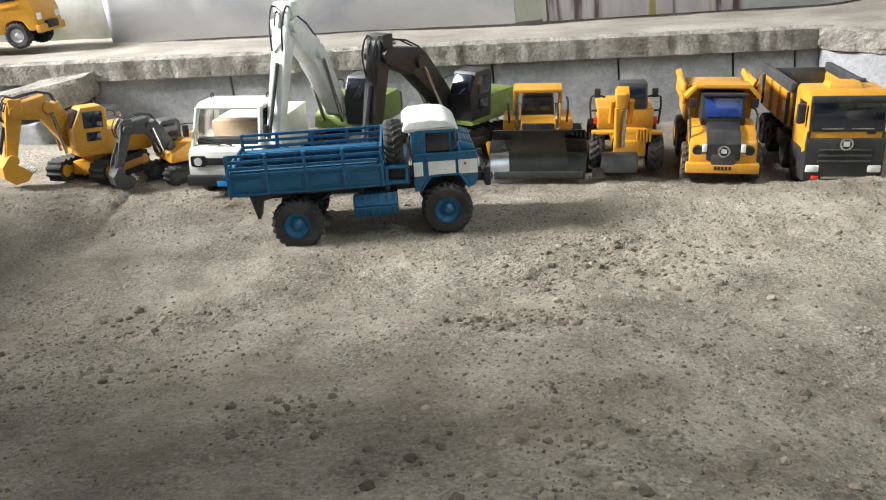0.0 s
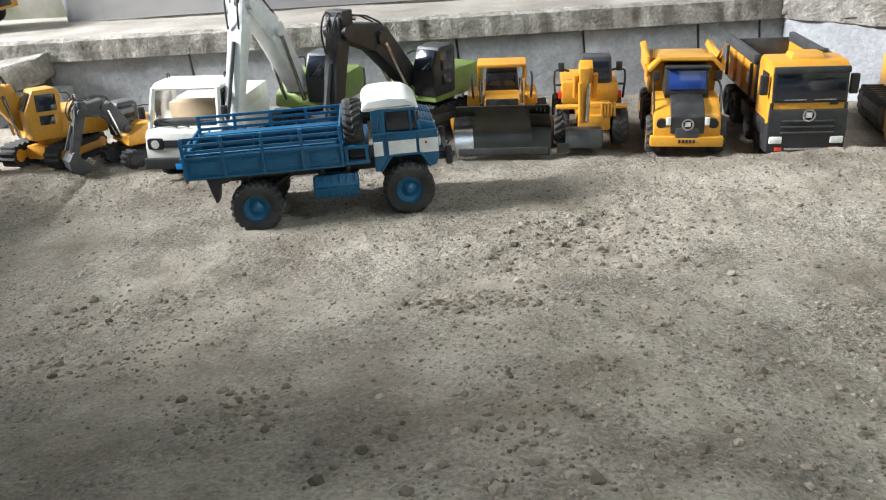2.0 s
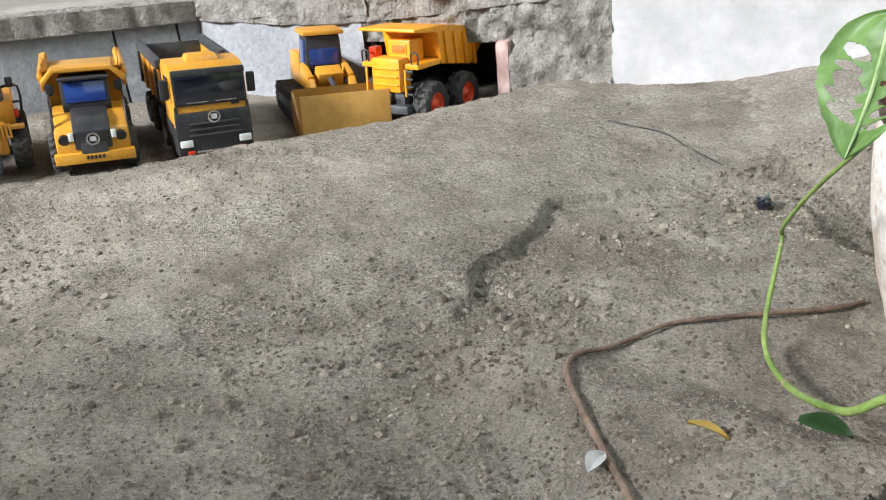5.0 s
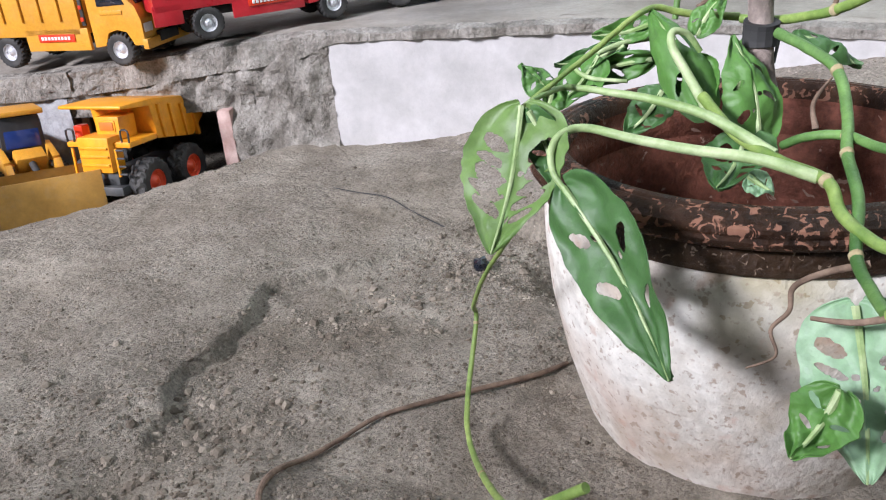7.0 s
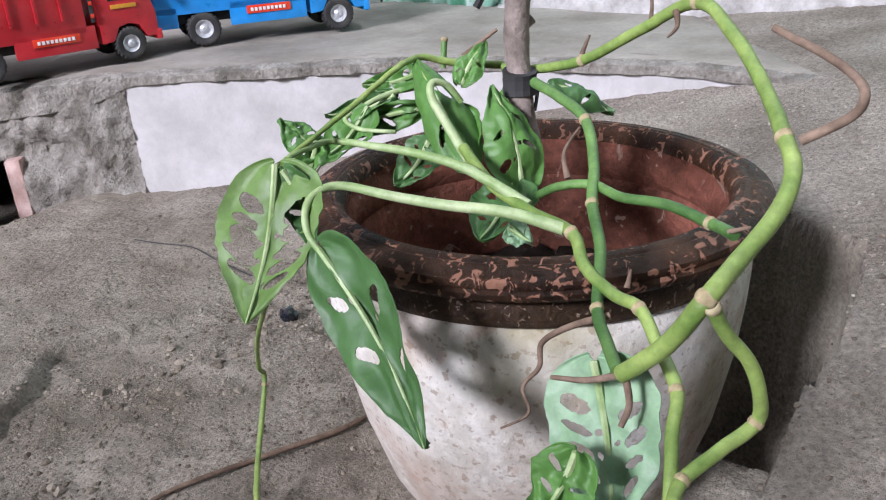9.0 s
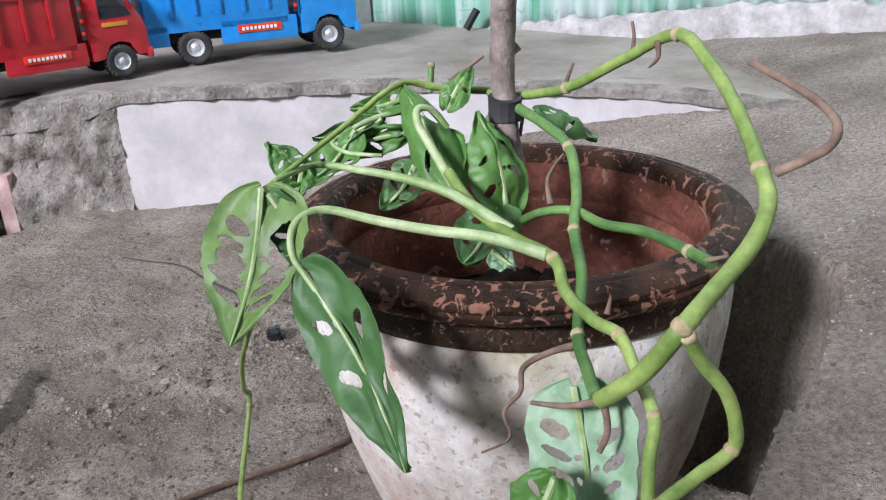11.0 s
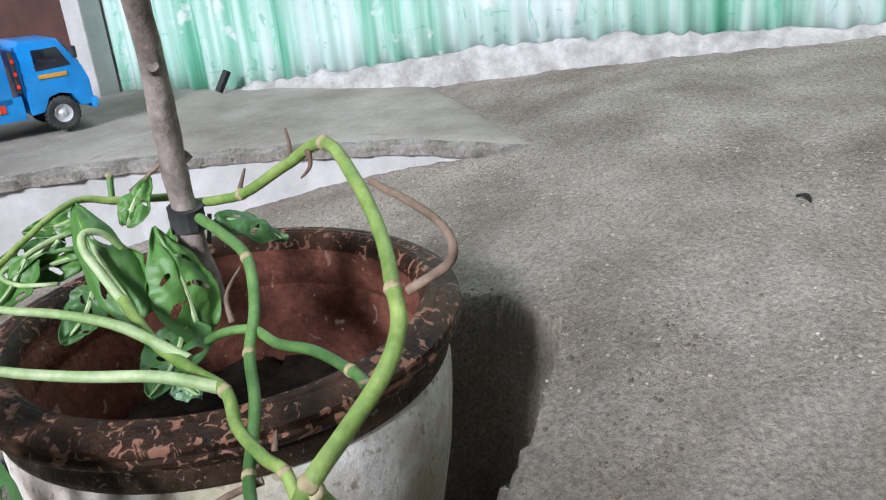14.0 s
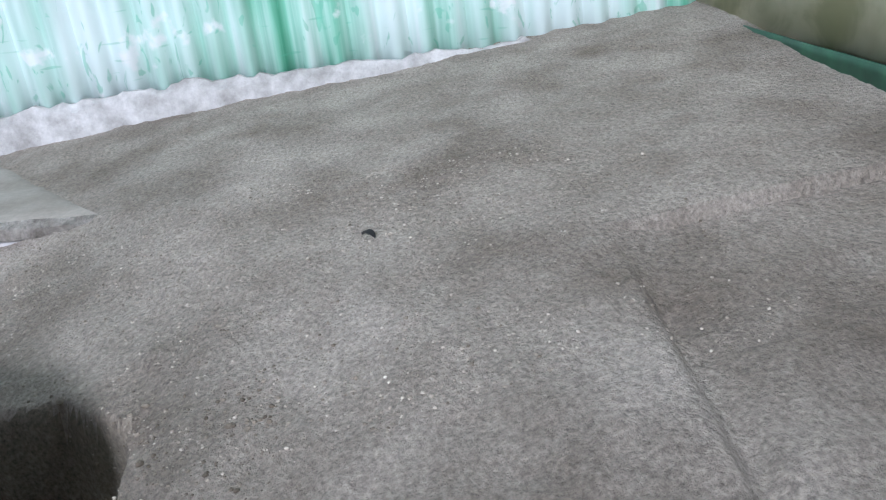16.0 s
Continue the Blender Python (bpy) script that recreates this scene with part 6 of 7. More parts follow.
# ---- the climbing plant ----
vine_green = material("vine_stem", (0.085, 0.17, 0.024), (0.30, 0.40, 0.105), 0.48, scale=24, fine=160, bump=0.4, bump_scale=90, contrast=(0.3, 0.68), speck=(0.6, 1.25))
vine_dark = material("vine_stem_dark", (0.045, 0.12, 0.025), (0.14, 0.27, 0.07), 0.48, scale=24, fine=160, bump=0.4, speck=(0.6, 1.25))
petiole_green = material("petiole", (0.20, 0.31, 0.10), (0.46, 0.55, 0.30), 0.5, scale=28, fine=140, bump=0.3, speck=(0.65, 1.2))
root_brown = material("aerial_root", (0.115, 0.075, 0.050), (0.255, 0.180, 0.128), 0.85, scale=40, fine=160, bump=0.6, bump_scale=120)
node_skin = material("stem_node", (0.30, 0.24, 0.12), (0.46, 0.40, 0.24), 0.8, scale=50, fine=160, bump=0.5)
stick_wood = material("bark_stick", (0.16, 0.125, 0.105), (0.42, 0.35, 0.31), 0.85, scale=26, fine=150, bump=1.0, bump_scale=80, speck=(0.45, 1.25))


def leaf_material(name, dark, light):
    m = material(name, dark, light, 0.5, scale=22, fine=120, bump=0.35, bump_scale=45, contrast=(0.25, 0.75), speck=(0.65, 1.2))
    b = m.node_tree.nodes["Principled BSDF"]
    b.inputs["Subsurface Weight"].default_value = 0.08
    b.inputs["Subsurface Radius"].default_value = (0.002, 0.004, 0.001)
    return m


leaf_green = leaf_material("leaf_green", (0.055, 0.15, 0.025), (0.095, 0.23, 0.045))
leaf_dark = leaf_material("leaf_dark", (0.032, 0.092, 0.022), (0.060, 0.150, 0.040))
leaf_olive = leaf_material("leaf_olive", (0.078, 0.150, 0.030), (0.135, 0.235, 0.058))
leaf_pale = leaf_material("leaf_underside", (0.15, 0.28, 0.15), (0.28, 0.42, 0.26))

plant = thing("climbing_plant", pose(0.953, -1.645, 0.08), "trailing green monstera vine with holed leaves in the pot", "plant")
PLANT_AT = Vector((0.953, -1.645, 0.08))


STEM = 0.53


def vine(name, pts, radii, mat, label="", seg=12, knots=()):
    pts = [Vector(p) - PLANT_AT for p in pts]
    if len(radii) == 2:
        radii = [radii[0] + (radii[1] - radii[0]) * i / (len(pts) - 1) for i in range(len(pts))]
    bm = bm_new()
    sweep(bm, pts, [x * STEM for x in radii], seg=seg, steps=8)
    for v in bm.verts:
        v.co += v.co.normalized() * 0.0006 * noise.noise(v.co * 90)
    ob = part(name, bm, mat, plant, label, smooth=True)
    for k in knots:
        d = (pts[min(k + 1, len(pts) - 1)] - pts[max(k - 1, 0)]).normalized()
        bm = bm_new()
        r = radii[k] * STEM
        prof = [(r * 0.9, -r * 0.7), (r * 1.14, -r * 0.45), (r * 1.2, 0.0), (r * 1.13, r * 0.4), (r * 0.9, r * 0.7)]
        lathe(bm, prof, 12, 0.12)
        ob2 = part("node", bm, node_skin, ob, "corky ring on the stem", smooth=True)
        ob2.matrix_basis = Matrix.Translation(pts[k]) @ d.to_track_quat("Z", "Y").to_matrix().to_4x4()
    return ob


def holed_leaf(name, base, tip, left, right, mat, bend=0.10, holes=5, seed=0, width_scale=1.0):
    """A heart-shaped blade between base and tip, holed between its side veins, with relief and a real thickness."""
    base, tip, left, right = (Vector(p) - PLANT_AT for p in (base, tip, left, right))
    axis = tip - base
    length = axis.length
    ax = axis.normalized()
    side = right - left
    side = side - ax * side.dot(ax)
    half = side.length / 2 * width_scale
    side.normalize()
    nrm = side.cross(ax).normalized()
    rng = random.Random(seed)
    nu, nv = 64, 40
    cuts = []
    wide = 1.0 if width_scale > 1.1 else 0.72
    for s in (-1, 1):
        for h in range(holes):
            u = 0.24 + 0.54 * (h + 0.5 * (s > 0)) / max(1, holes)
            cuts.append((s * rng.uniform(0.44, 0.52), u, wide * rng.uniform(0.24, 0.34), wide * rng.uniform(0.034, 0.062)))
            if rng.random() < 0.5:
                cuts.append((s * 0.16, u + 0.03, 0.06, 0.016))
    bm = bm_new()
    grid = {}
    for i in range(nu + 1):
        u = i / nu
        w = half * (math.sin(math.pi * min(1, u ** 0.62)) ** 0.75) * (1 - 0.12 * u) * 1.04 + 0.0006
        wob = 1 + 0.09 * noise.noise((u * 7, seed, 0)) + 0.05 * noise.noise((u * 19, seed, 3))
        for j in range(nv + 1):
            v = -1 + 2 * j / nv
            back = 0.06 * abs(v) * (1 - u) ** 4
            vein = 0.0004 * abs(math.sin(math.pi * 9 * (u - 0.22 * abs(v)))) - 0.0016 * math.exp(-(v / 0.05) ** 2)
            p = base + ax * length * (u - back) + side * w * v * wob
            p += nrm * (bend * length * (math.sin(math.pi * u) * 0.7 - 0.55 * v * v * math.sin(math.pi * u)) + vein + 0.006 * noise.noise((u * 4, v * 2, seed)))
            grid[i, j] = (bm.verts.new(p), u, v)
    for i in range(nu):
        for j in range(nv):
            u, v = (i + 0.5) / nu, -1 + 2 * (j + 0.5) / nv
            if any(((v - cv) / cw) ** 2 + ((u - cu - 0.16 * (abs(v) - abs(cv)) * -1) / cl) ** 2 < 1 for cv, cu, cw, cl in cuts):
                continue
            bm.faces.new([grid[q][0] for q in ((i, j), (i + 1, j), (i + 1, j + 1), (i, j + 1))])
    loose = [x for x in bm.verts if not x.link_faces]
    bmesh.ops.delete(bm, geom=loose, context="VERTS")
    edge = [x for x in bm.verts if x.is_boundary]
    bmesh.ops.smooth_vert(bm, verts=edge, factor=0.5, use_axis_x=True, use_axis_y=True, use_axis_z=True)
    bmesh.ops.smooth_vert(bm, verts=edge, factor=0.5, use_axis_x=True, use_axis_y=True, use_axis_z=True)
    bmesh.ops.solidify(bm, geom=bm.faces[:], thickness=0.0006)
    lf = part("leaf", bm, mat, plant, name, smooth=True)
    bm = bm_new()
    mid = [base + ax * length * k / 6 + nrm * (bend * length * 0.7 * math.sin(math.pi * k / 6) - 0.0009) for k in range(7)]
    sweep(bm, mid, [0.0022, 0.002, 0.0018, 0.0015, 0.0012, 0.0009, 0.0005], seg=6, steps=3)
    part("midrib", bm, petiole_green, lf, smooth=True)


vine("stem", [(0.948, -1.624, 0.260), (0.942, -1.654, 0.262), (0.922, -1.702, 0.275), (0.903, -1.749, 0.300), (0.879, -1.793, 0.322), (0.852, -1.823, 0.308), (0.822, -1.848, 0.288), (0.789, -1.866, 0.274), (0.770, -1.875, 0.264), (0.748, -1.874, 0.251), (0.722, -1.866, 0.238), (0.698, -1.860, 0.229), (0.702, -1.843, 0.200), (0.706, -1.821, 0.176)], (0.0065, 0.0085), vine_green, knots=(2, 4, 7, 11))
vine("stem", [(0.697, -1.863, 0.226), (0.704, -1.868, 0.211), (0.711, -1.877, 0.196), (0.715, -1.882, 0.178), (0.718, -1.881, 0.161), (0.698, -1.870, 0.154), (0.678, -1.861, 0.149), (0.663, -1.862, 0.146)], (0.0062, 0.0062), vine_green, knots=(0, 4, 6))
vine("stem", [(0.853, -1.644, 0.225), (0.831, -1.679, 0.210), (0.813, -1.718, 0.203), (0.794, -1.754, 0.203), (0.777, -1.770, 0.192), (0.763, -1.793, 0.186), (0.752, -1.812, 0.187), (0.734, -1.829, 0.178), (0.715, -1.845, 0.169), (0.696, -1.850, 0.158), (0.672, -1.858, 0.143), (0.663, -1.860, 0.118), (0.658, -1.858, 0.085), (0.662, -1.852, 0.050)], (0.0075, 0.0055), vine_green, knots=(3, 6, 8))
vine("stem", [(0.922, -1.664, 0.257), (0.906, -1.692, 0.252), (0.888, -1.720, 0.243), (0.857, -1.740, 0.224), (0.823, -1.754, 0.211), (0.792, -1.773, 0.197), (0.756, -1.787, 0.179), (0.730, -1.804, 0.175), (0.706, -1.819, 0.177)], (0.0072, 0.0062), vine_dark, knots=(2, 4, 6))
vine("stem", [(0.853, -1.703, 0.199), (0.848, -1.720, 0.209), (0.844, -1.745, 0.215), (0.828, -1.771, 0.216), (0.815, -1.802, 0.221), (0.798, -1.832, 0.221), (0.781, -1.849, 0.224)], (0.0055, 0.0062), vine_dark, knots=(2, 5))
vine("petiole", [(0.797, -1.748, 0.203), (0.791, -1.714, 0.210), (0.779, -1.673, 0.213), (0.770, -1.641, 0.217), (0.761, -1.611, 0.222), (0.746, -1.602, 0.221), (0.734, -1.602, 0.212), (0.727, -1.609, 0.201), (0.725, -1.621, 0.191)], (0.0075, 0.0035), petiole_green, knots=())
vine("petiole", [(0.822, -1.711, 0.203), (0.825, -1.666, 0.220), (0.823, -1.627, 0.227), (0.820, -1.591, 0.229), (0.816, -1.558, 0.230), (0.787, -1.560, 0.233), (0.758, -1.564, 0.233)], (0.0075, 0.003), petiole_green, knots=())
vine("petiole", [(0.965, -1.614, 0.258), (0.936, -1.584, 0.264), (0.915, -1.567, 0.271), (0.878, -1.567, 0.266), (0.834, -1.562, 0.250), (0.787, -1.559, 0.236), (0.748, -1.563, 0.230)], (0.006, 0.003), vine_green, knots=())
vine("petiole", [(0.853, -1.649, 0.215), (0.857, -1.629, 0.239), (0.861, -1.615, 0.255), (0.868, -1.611, 0.264), (0.878, -1.617, 0.261), (0.885, -1.624, 0.248)], (0.007, 0.004), petiole_green, knots=())
vine("petiole", [(0.939, -1.559, 0.243), (0.911, -1.539, 0.241), (0.887, -1.528, 0.234), (0.870, -1.525, 0.229), (0.868, -1.542, 0.223), (0.876, -1.569, 0.222)], (0.0045, 0.003), petiole_green, knots=())
vine("stem", [(0.696, -1.596, 0.164), (0.741, -1.531, 0.099), (0.789, -1.471, 0.031), (0.799, -1.463, 0.006), (0.741, -1.499, -0.051), (0.690, -1.562, -0.044), (0.629, -1.648, 0.011), (0.626, -1.676, 0.038), (0.629, -1.701, 0.061)], (0.003, 0.0062), vine_green, knots=(3, 5))
vine("aerial_root", [(0.810, -1.851, 0.321), (0.806, -1.871, 0.313), (0.800, -1.888, 0.305), (0.792, -1.897, 0.297), (0.793, -1.893, 0.286), (0.790, -1.873, 0.273)], (0.0035, 0.0048), root_brown, knots=())
vine("aerial_root", [(0.757, -1.794, 0.176), (0.747, -1.776, 0.170), (0.738, -1.763, 0.161), (0.732, -1.764, 0.149), (0.722, -1.759, 0.140), (0.717, -1.765, 0.128), (0.705, -1.754, 0.122)], (0.0042, 0.0012), root_brown, knots=())
vine("aerial_root", [(0.706, -1.821, 0.176), (0.704, -1.805, 0.169), (0.702, -1.786, 0.166)], (0.004, 0.0022), root_brown, knots=())
vine("aerial_root", [(0.706, -1.823, 0.175), (0.702, -1.827, 0.163), (0.697, -1.825, 0.153)], (0.0038, 0.0028), root_brown, knots=())
vine("aerial_root", [(0.896, -1.759, 0.305), (0.898, -1.759, 0.316), (0.899, -1.757, 0.326)], (0.0028, 0.0018), root_brown, knots=())
vine("aerial_root", [(0.884, -1.779, 0.316), (0.878, -1.782, 0.308), (0.871, -1.779, 0.303)], (0.004, 0.001), root_brown, knots=())
vine("aerial_root", [(0.923, -1.701, 0.279), (0.927, -1.705, 0.292)], (0.0035, 0.0014), root_brown, knots=())
vine("aerial_root", [(0.762, -1.801, 0.192), (0.767, -1.801, 0.201)], (0.0035, 0.001), root_brown, knots=())
vine("aerial_root", [(0.781, -1.846, 0.225), (0.780, -1.857, 0.230)], (0.003, 0.0012), root_brown, knots=())
vine("aerial_root", [(0.856, -1.722, 0.212), (0.864, -1.716, 0.227), (0.877, -1.721, 0.241)], (0.004, 0.0014), root_brown, knots=())
vine("aerial_root", [(0.950, -1.586, 0.266), (0.959, -1.597, 0.276), (0.968, -1.608, 0.285)], (0.004, 0.0025), root_brown, knots=())
vine("stem", [(0.948, -1.568, 0.256), (0.953, -1.567, 0.278)], (0.0045, 0.005), vine_dark, knots=(1,))
holed_leaf("green holed leaf hanging over the lip", (0.748, -1.568, 0.234), (0.683, -1.591, 0.156), (0.700, -1.548, 0.204), (0.711, -1.617, 0.203), leaf_olive, 0.1, 5, 3, 1.12)
holed_leaf("dark green holed leaf hanging down the pot", (0.725, -1.619, 0.194), (0.675, -1.725, 0.118), (0.705, -1.649, 0.145), (0.704, -1.700, 0.178), leaf_dark, 0.08, 2, 4, 1.08)
holed_leaf("pale underside of a drooping leaf", (0.723, -1.800, 0.168), (0.679, -1.830, 0.099), (0.706, -1.777, 0.125), (0.712, -1.836, 0.152), leaf_pale, 0.1, 4, 5)
holed_leaf("curled green leaf low on the pot", (0.674, -1.813, 0.149), (0.646, -1.804, 0.123), (0.661, -1.793, 0.144), (0.666, -1.827, 0.148), leaf_green, 0.25, 2, 6)
holed_leaf("folded young leaf", (0.882, -1.675, 0.189), (0.903, -1.639, 0.257), (0.877, -1.643, 0.226), (0.914, -1.672, 0.213), leaf_green, 0.16, 2, 7)
holed_leaf("curled glossy leaf", (0.868, -1.639, 0.207), (0.913, -1.566, 0.269), (0.888, -1.574, 0.247), (0.902, -1.611, 0.249), leaf_green, 0.3, 1, 8)
holed_leaf("narrow curled leaf", (0.907, -1.572, 0.233), (0.860, -1.520, 0.215), (0.870, -1.554, 0.239), (0.874, -1.553, 0.215), leaf_green, 0.2, 2, 9)
holed_leaf("small upright leaf", (0.920, -1.602, 0.251), (0.945, -1.611, 0.279), (0.934, -1.599, 0.267), (0.934, -1.621, 0.260), leaf_green, 0.2, 1, 10)
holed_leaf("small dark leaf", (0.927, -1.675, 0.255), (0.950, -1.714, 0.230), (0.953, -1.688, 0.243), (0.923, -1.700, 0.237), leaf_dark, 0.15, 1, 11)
holed_leaf("small drooping leaf", (0.805, -1.550, 0.221), (0.794, -1.529, 0.248), (0.780, -1.534, 0.237), (0.814, -1.538, 0.238), leaf_green, 0.2, 2, 12)
# dark green here carries the shade inside the pot
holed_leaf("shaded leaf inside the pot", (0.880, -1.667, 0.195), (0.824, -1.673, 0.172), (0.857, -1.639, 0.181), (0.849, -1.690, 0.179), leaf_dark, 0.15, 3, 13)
holed_leaf("hanging leaf seen edge on", (0.747, -1.575, 0.232), (0.736, -1.603, 0.187), (0.741, -1.577, 0.200), (0.748, -1.599, 0.216), leaf_dark, 0.2, 2, 14)
holed_leaf("narrow dark leaf behind", (0.913, -1.543, 0.239), (0.875, -1.500, 0.228), (0.898, -1.522, 0.243), (0.887, -1.531, 0.228), leaf_dark, 0.2, 2, 15)
holed_leaf("pale leaf underside in the pot", (0.828, -1.693, 0.183), (0.823, -1.712, 0.177), (0.825, -1.696, 0.173), (0.836, -1.708, 0.181), leaf_pale, 0.1, 1, 16)

holed_leaf("folded leaf deep in the plant", (0.888, -1.614, 0.240), (0.868, -1.640, 0.204), (0.875, -1.605, 0.218), (0.878, -1.644, 0.224), leaf_green, 0.2, 2, 40)
holed_leaf("narrow leaf bending outwards", (0.883, -1.538, 0.236), (0.825, -1.531, 0.209), (0.850, -1.521, 0.226), (0.850, -1.556, 0.215), leaf_green, 0.22, 2, 41)
holed_leaf("young leaf leaning on the stick", (0.910, -1.643, 0.213), (0.936, -1.637, 0.254), (0.920, -1.629, 0.235), (0.931, -1.649, 0.232), leaf_green, 0.25, 1, 42)
# pot's shade put into this leaf by the darker green
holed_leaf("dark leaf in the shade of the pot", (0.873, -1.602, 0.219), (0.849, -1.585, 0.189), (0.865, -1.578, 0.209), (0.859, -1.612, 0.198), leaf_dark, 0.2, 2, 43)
holed_leaf("small leaf behind the stems", (0.928, -1.557, 0.255), (0.907, -1.515, 0.247), (0.924, -1.532, 0.259), (0.913, -1.541, 0.241), leaf_green, 0.2, 1, 44)
holed_leaf("drooping leaf tip by the lip", (0.808, -1.549, 0.231), (0.777, -1.557, 0.208), (0.793, -1.538, 0.221), (0.790, -1.566, 0.218), leaf_green, 0.2, 1, 45)

# support stick with its black tie
bm = bm_new()
sweep(bm, [(0.923, -1.662, 0.189), (0.926, -1.652, 0.232), (0.929, -1.647, 0.273), (0.926, -1.649, 0.314), (0.914, -1.659, 0.371), (0.896, -1.670, 0.426), (0.872, -1.685, 0.50), (0.845, -1.70, 0.58)], [0.0095, 0.0095, 0.009, 0.0095, 0.009, 0.0085, 0.008, 0.0075], seg=14, steps=6)
for v in bm.verts:
    v.co += Vector((noise.noise(v.co * 45), noise.noise(v.co * 45 + Vector((3, 1, 2))), 0)) * 0.0012
stick_ob = tagged(part("support_stick", bm, stick_wood, smooth=True), "bare grey-brown wooden stick standing in the pot", "stick")
for p, q in (((0.928, -1.648, 0.292), (0.937, -1.655, 0.300)), ((0.917, -1.657, 0.358), (0.907, -1.664, 0.366)), ((0.900, -1.668, 0.412), (0.906, -1.678, 0.420))):
    rod("twig_stub", stick_ob, stick_wood, p, q, 0.0042)
bm = bm_new()
for k in range(3):
    add_cyl(bm, 0.0125, 0.0130, 0.007, (0, 0, 0.006 * k - 0.006), (6 * k - 5, 8 - 7 * k, 0), 14)
for k in range(3):
    add_box(bm, (0.004, 0.001, 0.022), (0.012, -0.008 + 0.006 * k, -0.012), (10 * k, 20 - 15 * k, 30 * k))
tie = part("plastic_tie", bm, black_iron, at=Matrix.Translation((0.928, -1.649, 0.254)))
tagged(tie, "black plastic strip tied round the stick", "tie")


# ---- on the floor of the hollow ----
def laid(pts, lift):
    return [(x, y, ground_z(x, y) + lift) for x, y in pts]


bm = bm_new()
sweep(bm, laid([(0.482, -1.64), (0.499, -1.593), (0.516, -1.551), (0.535, -1.503), (0.555, -1.458), (0.572, -1.436), (0.596, -1.422), (0.630, -1.416), (0.665, -1.415), (0.715, -1.420), (0.793, -1.452), (0.86, -1.478), (0.90, -1.49)], 0.004), [0.0029, 0.0030, 0.0028, 0.0030, 0.0027, 0.0027, 0.0026, 0.0024, 0.0022, 0.0022, 0.0026, 0.003, 0.002], seg=8, steps=6)
tagged(part("dry_root", bm, root_brown, smooth=True), "long dry brown root lying on the dirt", "root")
bm = bm_new()
sweep(bm, [(x, y, z + 0.002 * math.sin(i * 1.3)) for i, (x, y, z) in enumerate(laid([(1.078, -0.905), (1.082, -0.955), (1.098, -1.010), (1.094, -1.065), (1.086, -1.155)], 0.001))], [0.0010] * 5, seg=5, steps=5)
tagged(part("thin_wire", bm, black_iron, smooth=True), "thin dark wire lying across the dirt", "wire")


def fallen_leaf(name, x, y, yaw, length, width, mat, label):
    bm = bm_new()
    k = 10
    rows = []
    for i in range(k + 1):
        u = i / k
        w = width * math.sin(math.pi * min(1, 0.06 + u * 0.94)) ** 0.8
        rows.append([bm.verts.new((length * (u - 0.5), w * s, 0.002 + 0.006 * abs(s) + 0.004 * math.sin(3 * u))) for s in (-0.5, -0.25, 0, 0.25, 0.5)])
    for a, b in zip(rows, rows[1:]):
        for j in range(4):
            bm.faces.new((a[j], b[j], b[j + 1], a[j + 1]))
    bmesh.ops.solidify(bm, geom=bm.faces[:], thickness=0.0006)
    ob = part(name, bm, mat, smooth=True, at=pose(x, y, ground_z(x, y) + 0.001, 0, 0, yaw))
    tagged(ob, label, "leaf")


fallen_leaf("fallen_leaf", 0.581, -1.583, -75, 0.032, 0.008, material("dry_yellow_leaf", (0.45, 0.30, 0.05), (0.60, 0.44, 0.10), 0.7), "narrow dry yellow leaf lying on the dirt")
fallen_leaf("fallen_leaf", 0.633, -1.637, -70, 0.036, 0.022, leaf_dark, "torn dark green leaf lying on the dirt")
fallen_leaf("paper_scrap", 0.505, -1.552, 20, 0.022, 0.014, white, "small pale paper scrap lying on the dirt")
fallen_leaf("fallen_leaf", 1.30, -2.085, 40, 0.020, 0.010, black, "small dark dry leaf lying on the cement")
bm = bm_new()
bmesh.ops.create_icosphere(bm, subdivisions=2, radius=0.011)
for v in bm.verts:
    v.co *= 1 + 0.5 * noise.noise(v.co * 130)
ob = part("glossy_lump", bm, dark_glass, at=Matrix.Translation((1.033, -1.258, ground_z(1.033, -1.258) + 0.006)))
tagged(ob, "small glossy black lump on the dirt", "stone")


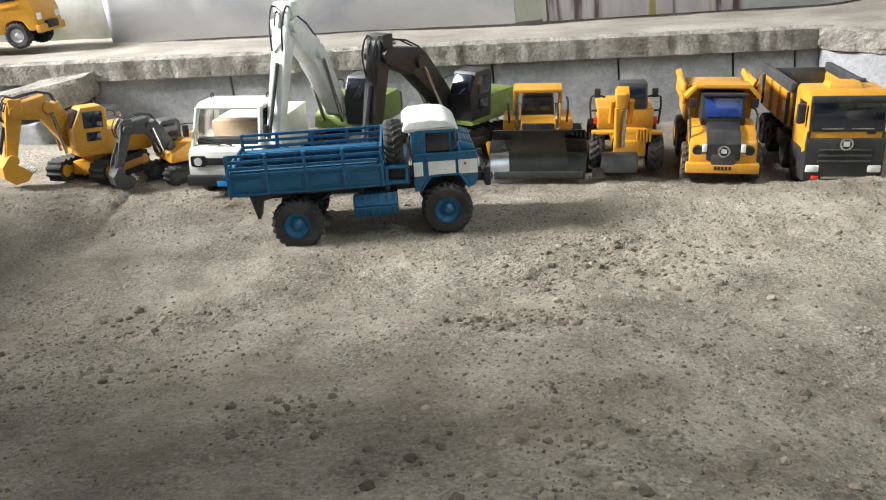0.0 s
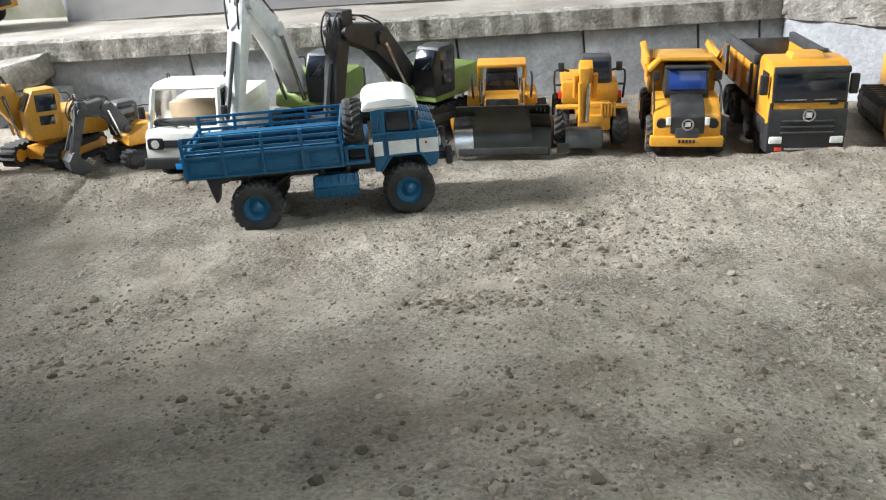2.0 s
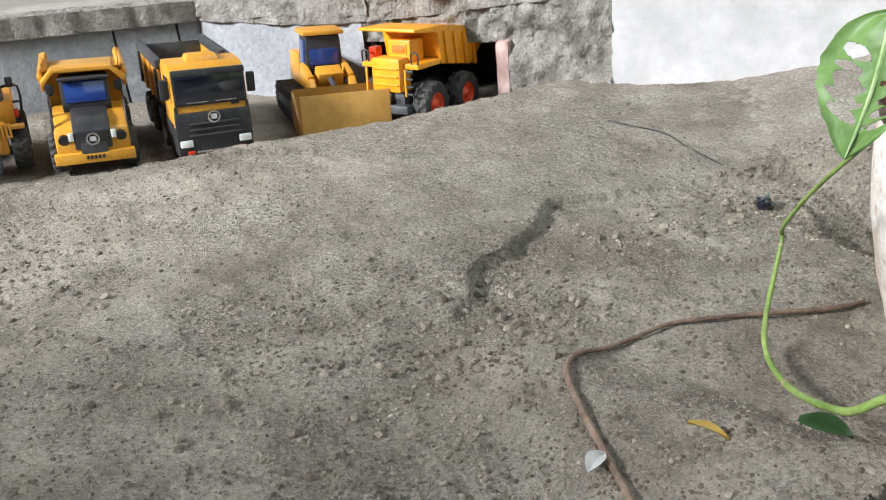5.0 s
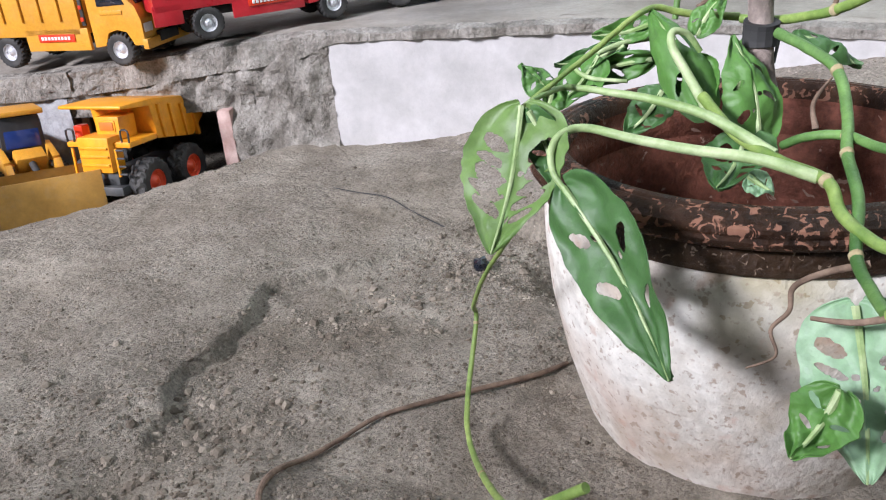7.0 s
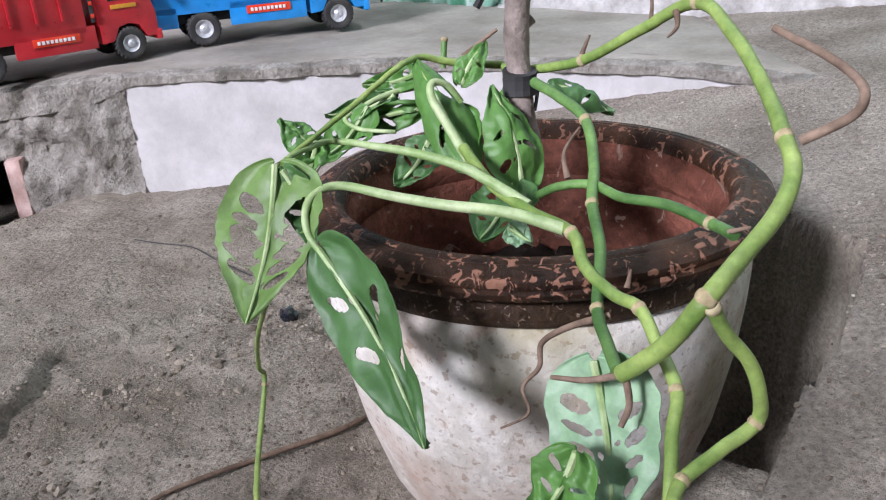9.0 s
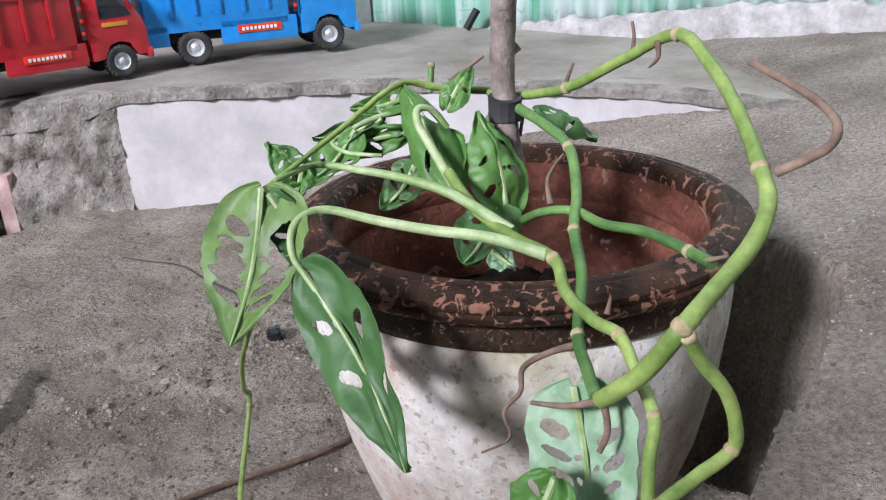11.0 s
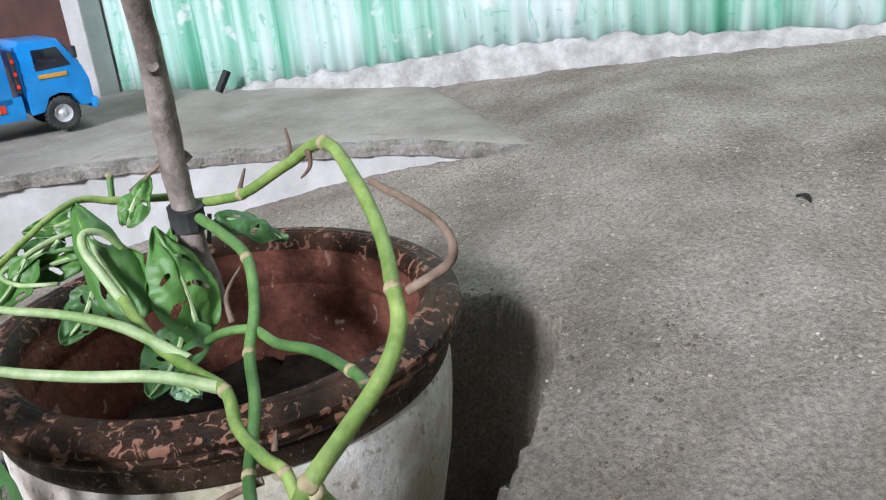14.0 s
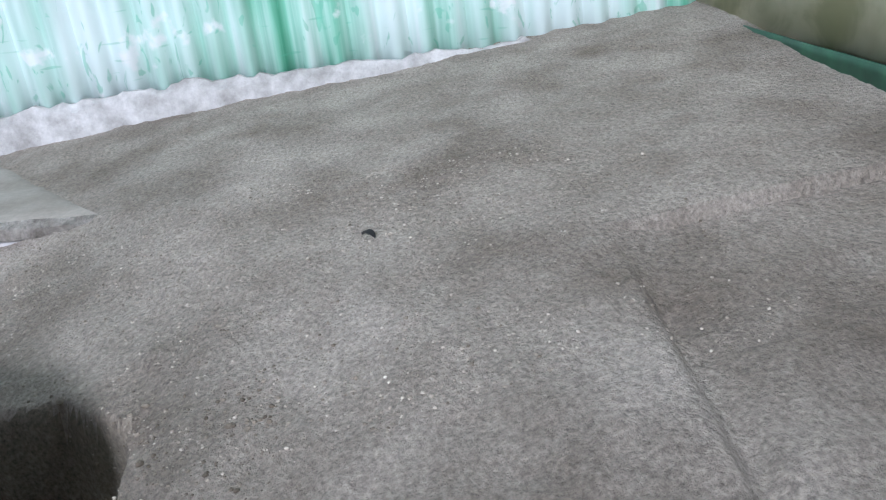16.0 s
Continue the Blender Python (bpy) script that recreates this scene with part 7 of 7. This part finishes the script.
# ---- grit, pebbles and clods ----
def scatter(name, count, seed, area, sizes, mat, label, cluster=None):
    rng = np.random.RandomState(seed)
    t = (1 + 5 ** 0.5) / 2
    ico = np.array([(-1, t, 0), (1, t, 0), (-1, -t, 0), (1, -t, 0), (0, -1, t), (0, 1, t), (0, -1, -t), (0, 1, -t), (t, 0, -1), (t, 0, 1), (-t, 0, -1), (-t, 0, 1)]) / 1.9
    fc = np.array([(0, 11, 5), (0, 5, 1), (0, 1, 7), (0, 7, 10), (0, 10, 11), (1, 5, 9), (5, 11, 4), (11, 10, 2), (10, 7, 6), (7, 1, 8), (3, 9, 4), (3, 4, 2), (3, 2, 6), (3, 6, 8), (3, 8, 9), (4, 9, 5), (2, 4, 11), (6, 2, 10), (8, 6, 7), (9, 8, 1)])
    verts, faces, made = [], [], 0
    while made < count:
        if cluster:
            cx, cy, sp = cluster[rng.randint(len(cluster))]
            x, y = cx + sp * rng.randn(), cy + sp * 0.7 * rng.randn()
        else:
            x, y = rng.uniform(area[0], area[1]), rng.uniform(area[2], area[3])
            if noise.noise((x * 3.1, y * 3.1, seed)) + 0.35 * rng.randn() < 0.0:
                continue
        if retain_side(x, y) > -0.01 or math.hypot(x - 0.953, y + 1.645) < 0.15:
            continue
        r = sizes[0] * (sizes[1] / sizes[0]) ** (rng.rand() ** 2.6)
        v = ico * (r * (0.75 + 0.5 * rng.rand(12, 1))) * np.array([1, 0.8 + 0.4 * rng.rand(), 0.55 + 0.3 * rng.rand()])
        a = rng.uniform(0, 6.28)
        v = np.c_[v[:, 0] * math.cos(a) - v[:, 1] * math.sin(a), v[:, 0] * math.sin(a) + v[:, 1] * math.cos(a), v[:, 2]] + np.array([x, y, ground_z(x, y) + r * 0.08])
        faces.append(fc + 12 * made)
        verts.append(v)
        made += 1
    ob = mesh_part(name, np.concatenate(verts).tolist(), np.concatenate(faces).tolist(), mat)
    return tagged(ob, label, "gravel", kind="stuff")


def island_vary(m):
    n, l = m.node_tree.nodes, m.node_tree.links
    b = n["Principled BSDF"]
    old = b.inputs["Base Color"].links[0].from_socket
    g = n.new("ShaderNodeNewGeometry")
    r = n.new("ShaderNodeValToRGB")
    r.color_ramp.elements[0].color, r.color_ramp.elements[1].color = (0.32, 0.29, 0.25, 1), (0.96, 0.93, 0.88, 1)
    l.new(g.outputs["Random Per Island"], r.inputs[0])
    x = n.new("ShaderNodeMix")
    x.data_type, x.blend_type = "RGBA", "MULTIPLY"
    x.inputs[0].default_value = 1.0
    l.new(old, x.inputs[6])
    l.new(r.outputs[0], x.inputs[7])
    l.new(x.outputs[2], b.inputs["Base Color"])


dirt_stone = material("grit", (0.19, 0.16, 0.125), (0.40, 0.36, 0.30), 0.95, scale=30, fine=160, bump=0.4)
island_vary(dirt_stone)
scatter("grit", 42000, 11, (-1.0, 1.12, -2.0, -0.5), (0.0008, 0.0026), dirt_stone, "fine loose grit strewn over the earth")
scatter("grit", 12000, 12, (0.3, 1.2, -1.75, -1.15), (0.0008, 0.0032), dirt_stone, "fine loose grit in the hollow round the pot")
slab_grit = material("slab_grit", (0.30, 0.27, 0.22), (0.66, 0.61, 0.54), 0.95, scale=30, fine=160)
island_vary(slab_grit)
scatter("grit", 14000, 21, (1.0, 1.85, -2.4, -1.2), (0.0006, 0.0019), slab_grit, "fine pale grit strewn over the cement slab")
scatter("pebbles", 700, 13, (-0.9, 1.2, -2.1, -0.6), (0.0016, 0.0042), dirt_stone, "loose pebbles on the earth")
scatter("clods", 2600, 14, None, (0.0012, 0.0064), dirt_stone, "broken earth clods in small heaps", cluster=[(-0.05, -1.11, 0.03), (0.02, -1.13, 0.03), (0.05, -0.95, 0.09), (0.1, -0.87, 0.05), (-0.2, -1.37, 0.035), (0.17, -0.93, 0.08), (0.52, -1.36, 0.05), (0.62, -1.30, 0.05), (0.25, -1.42, 0.12), (0.0, -1.45, 0.08), (0.3, -1.2, 0.12), (-0.45, -1.05, 0.05), (-0.5, -1.25, 0.06), (1.0, -1.27, 0.06), (0.85, -1.25, 0.05)])
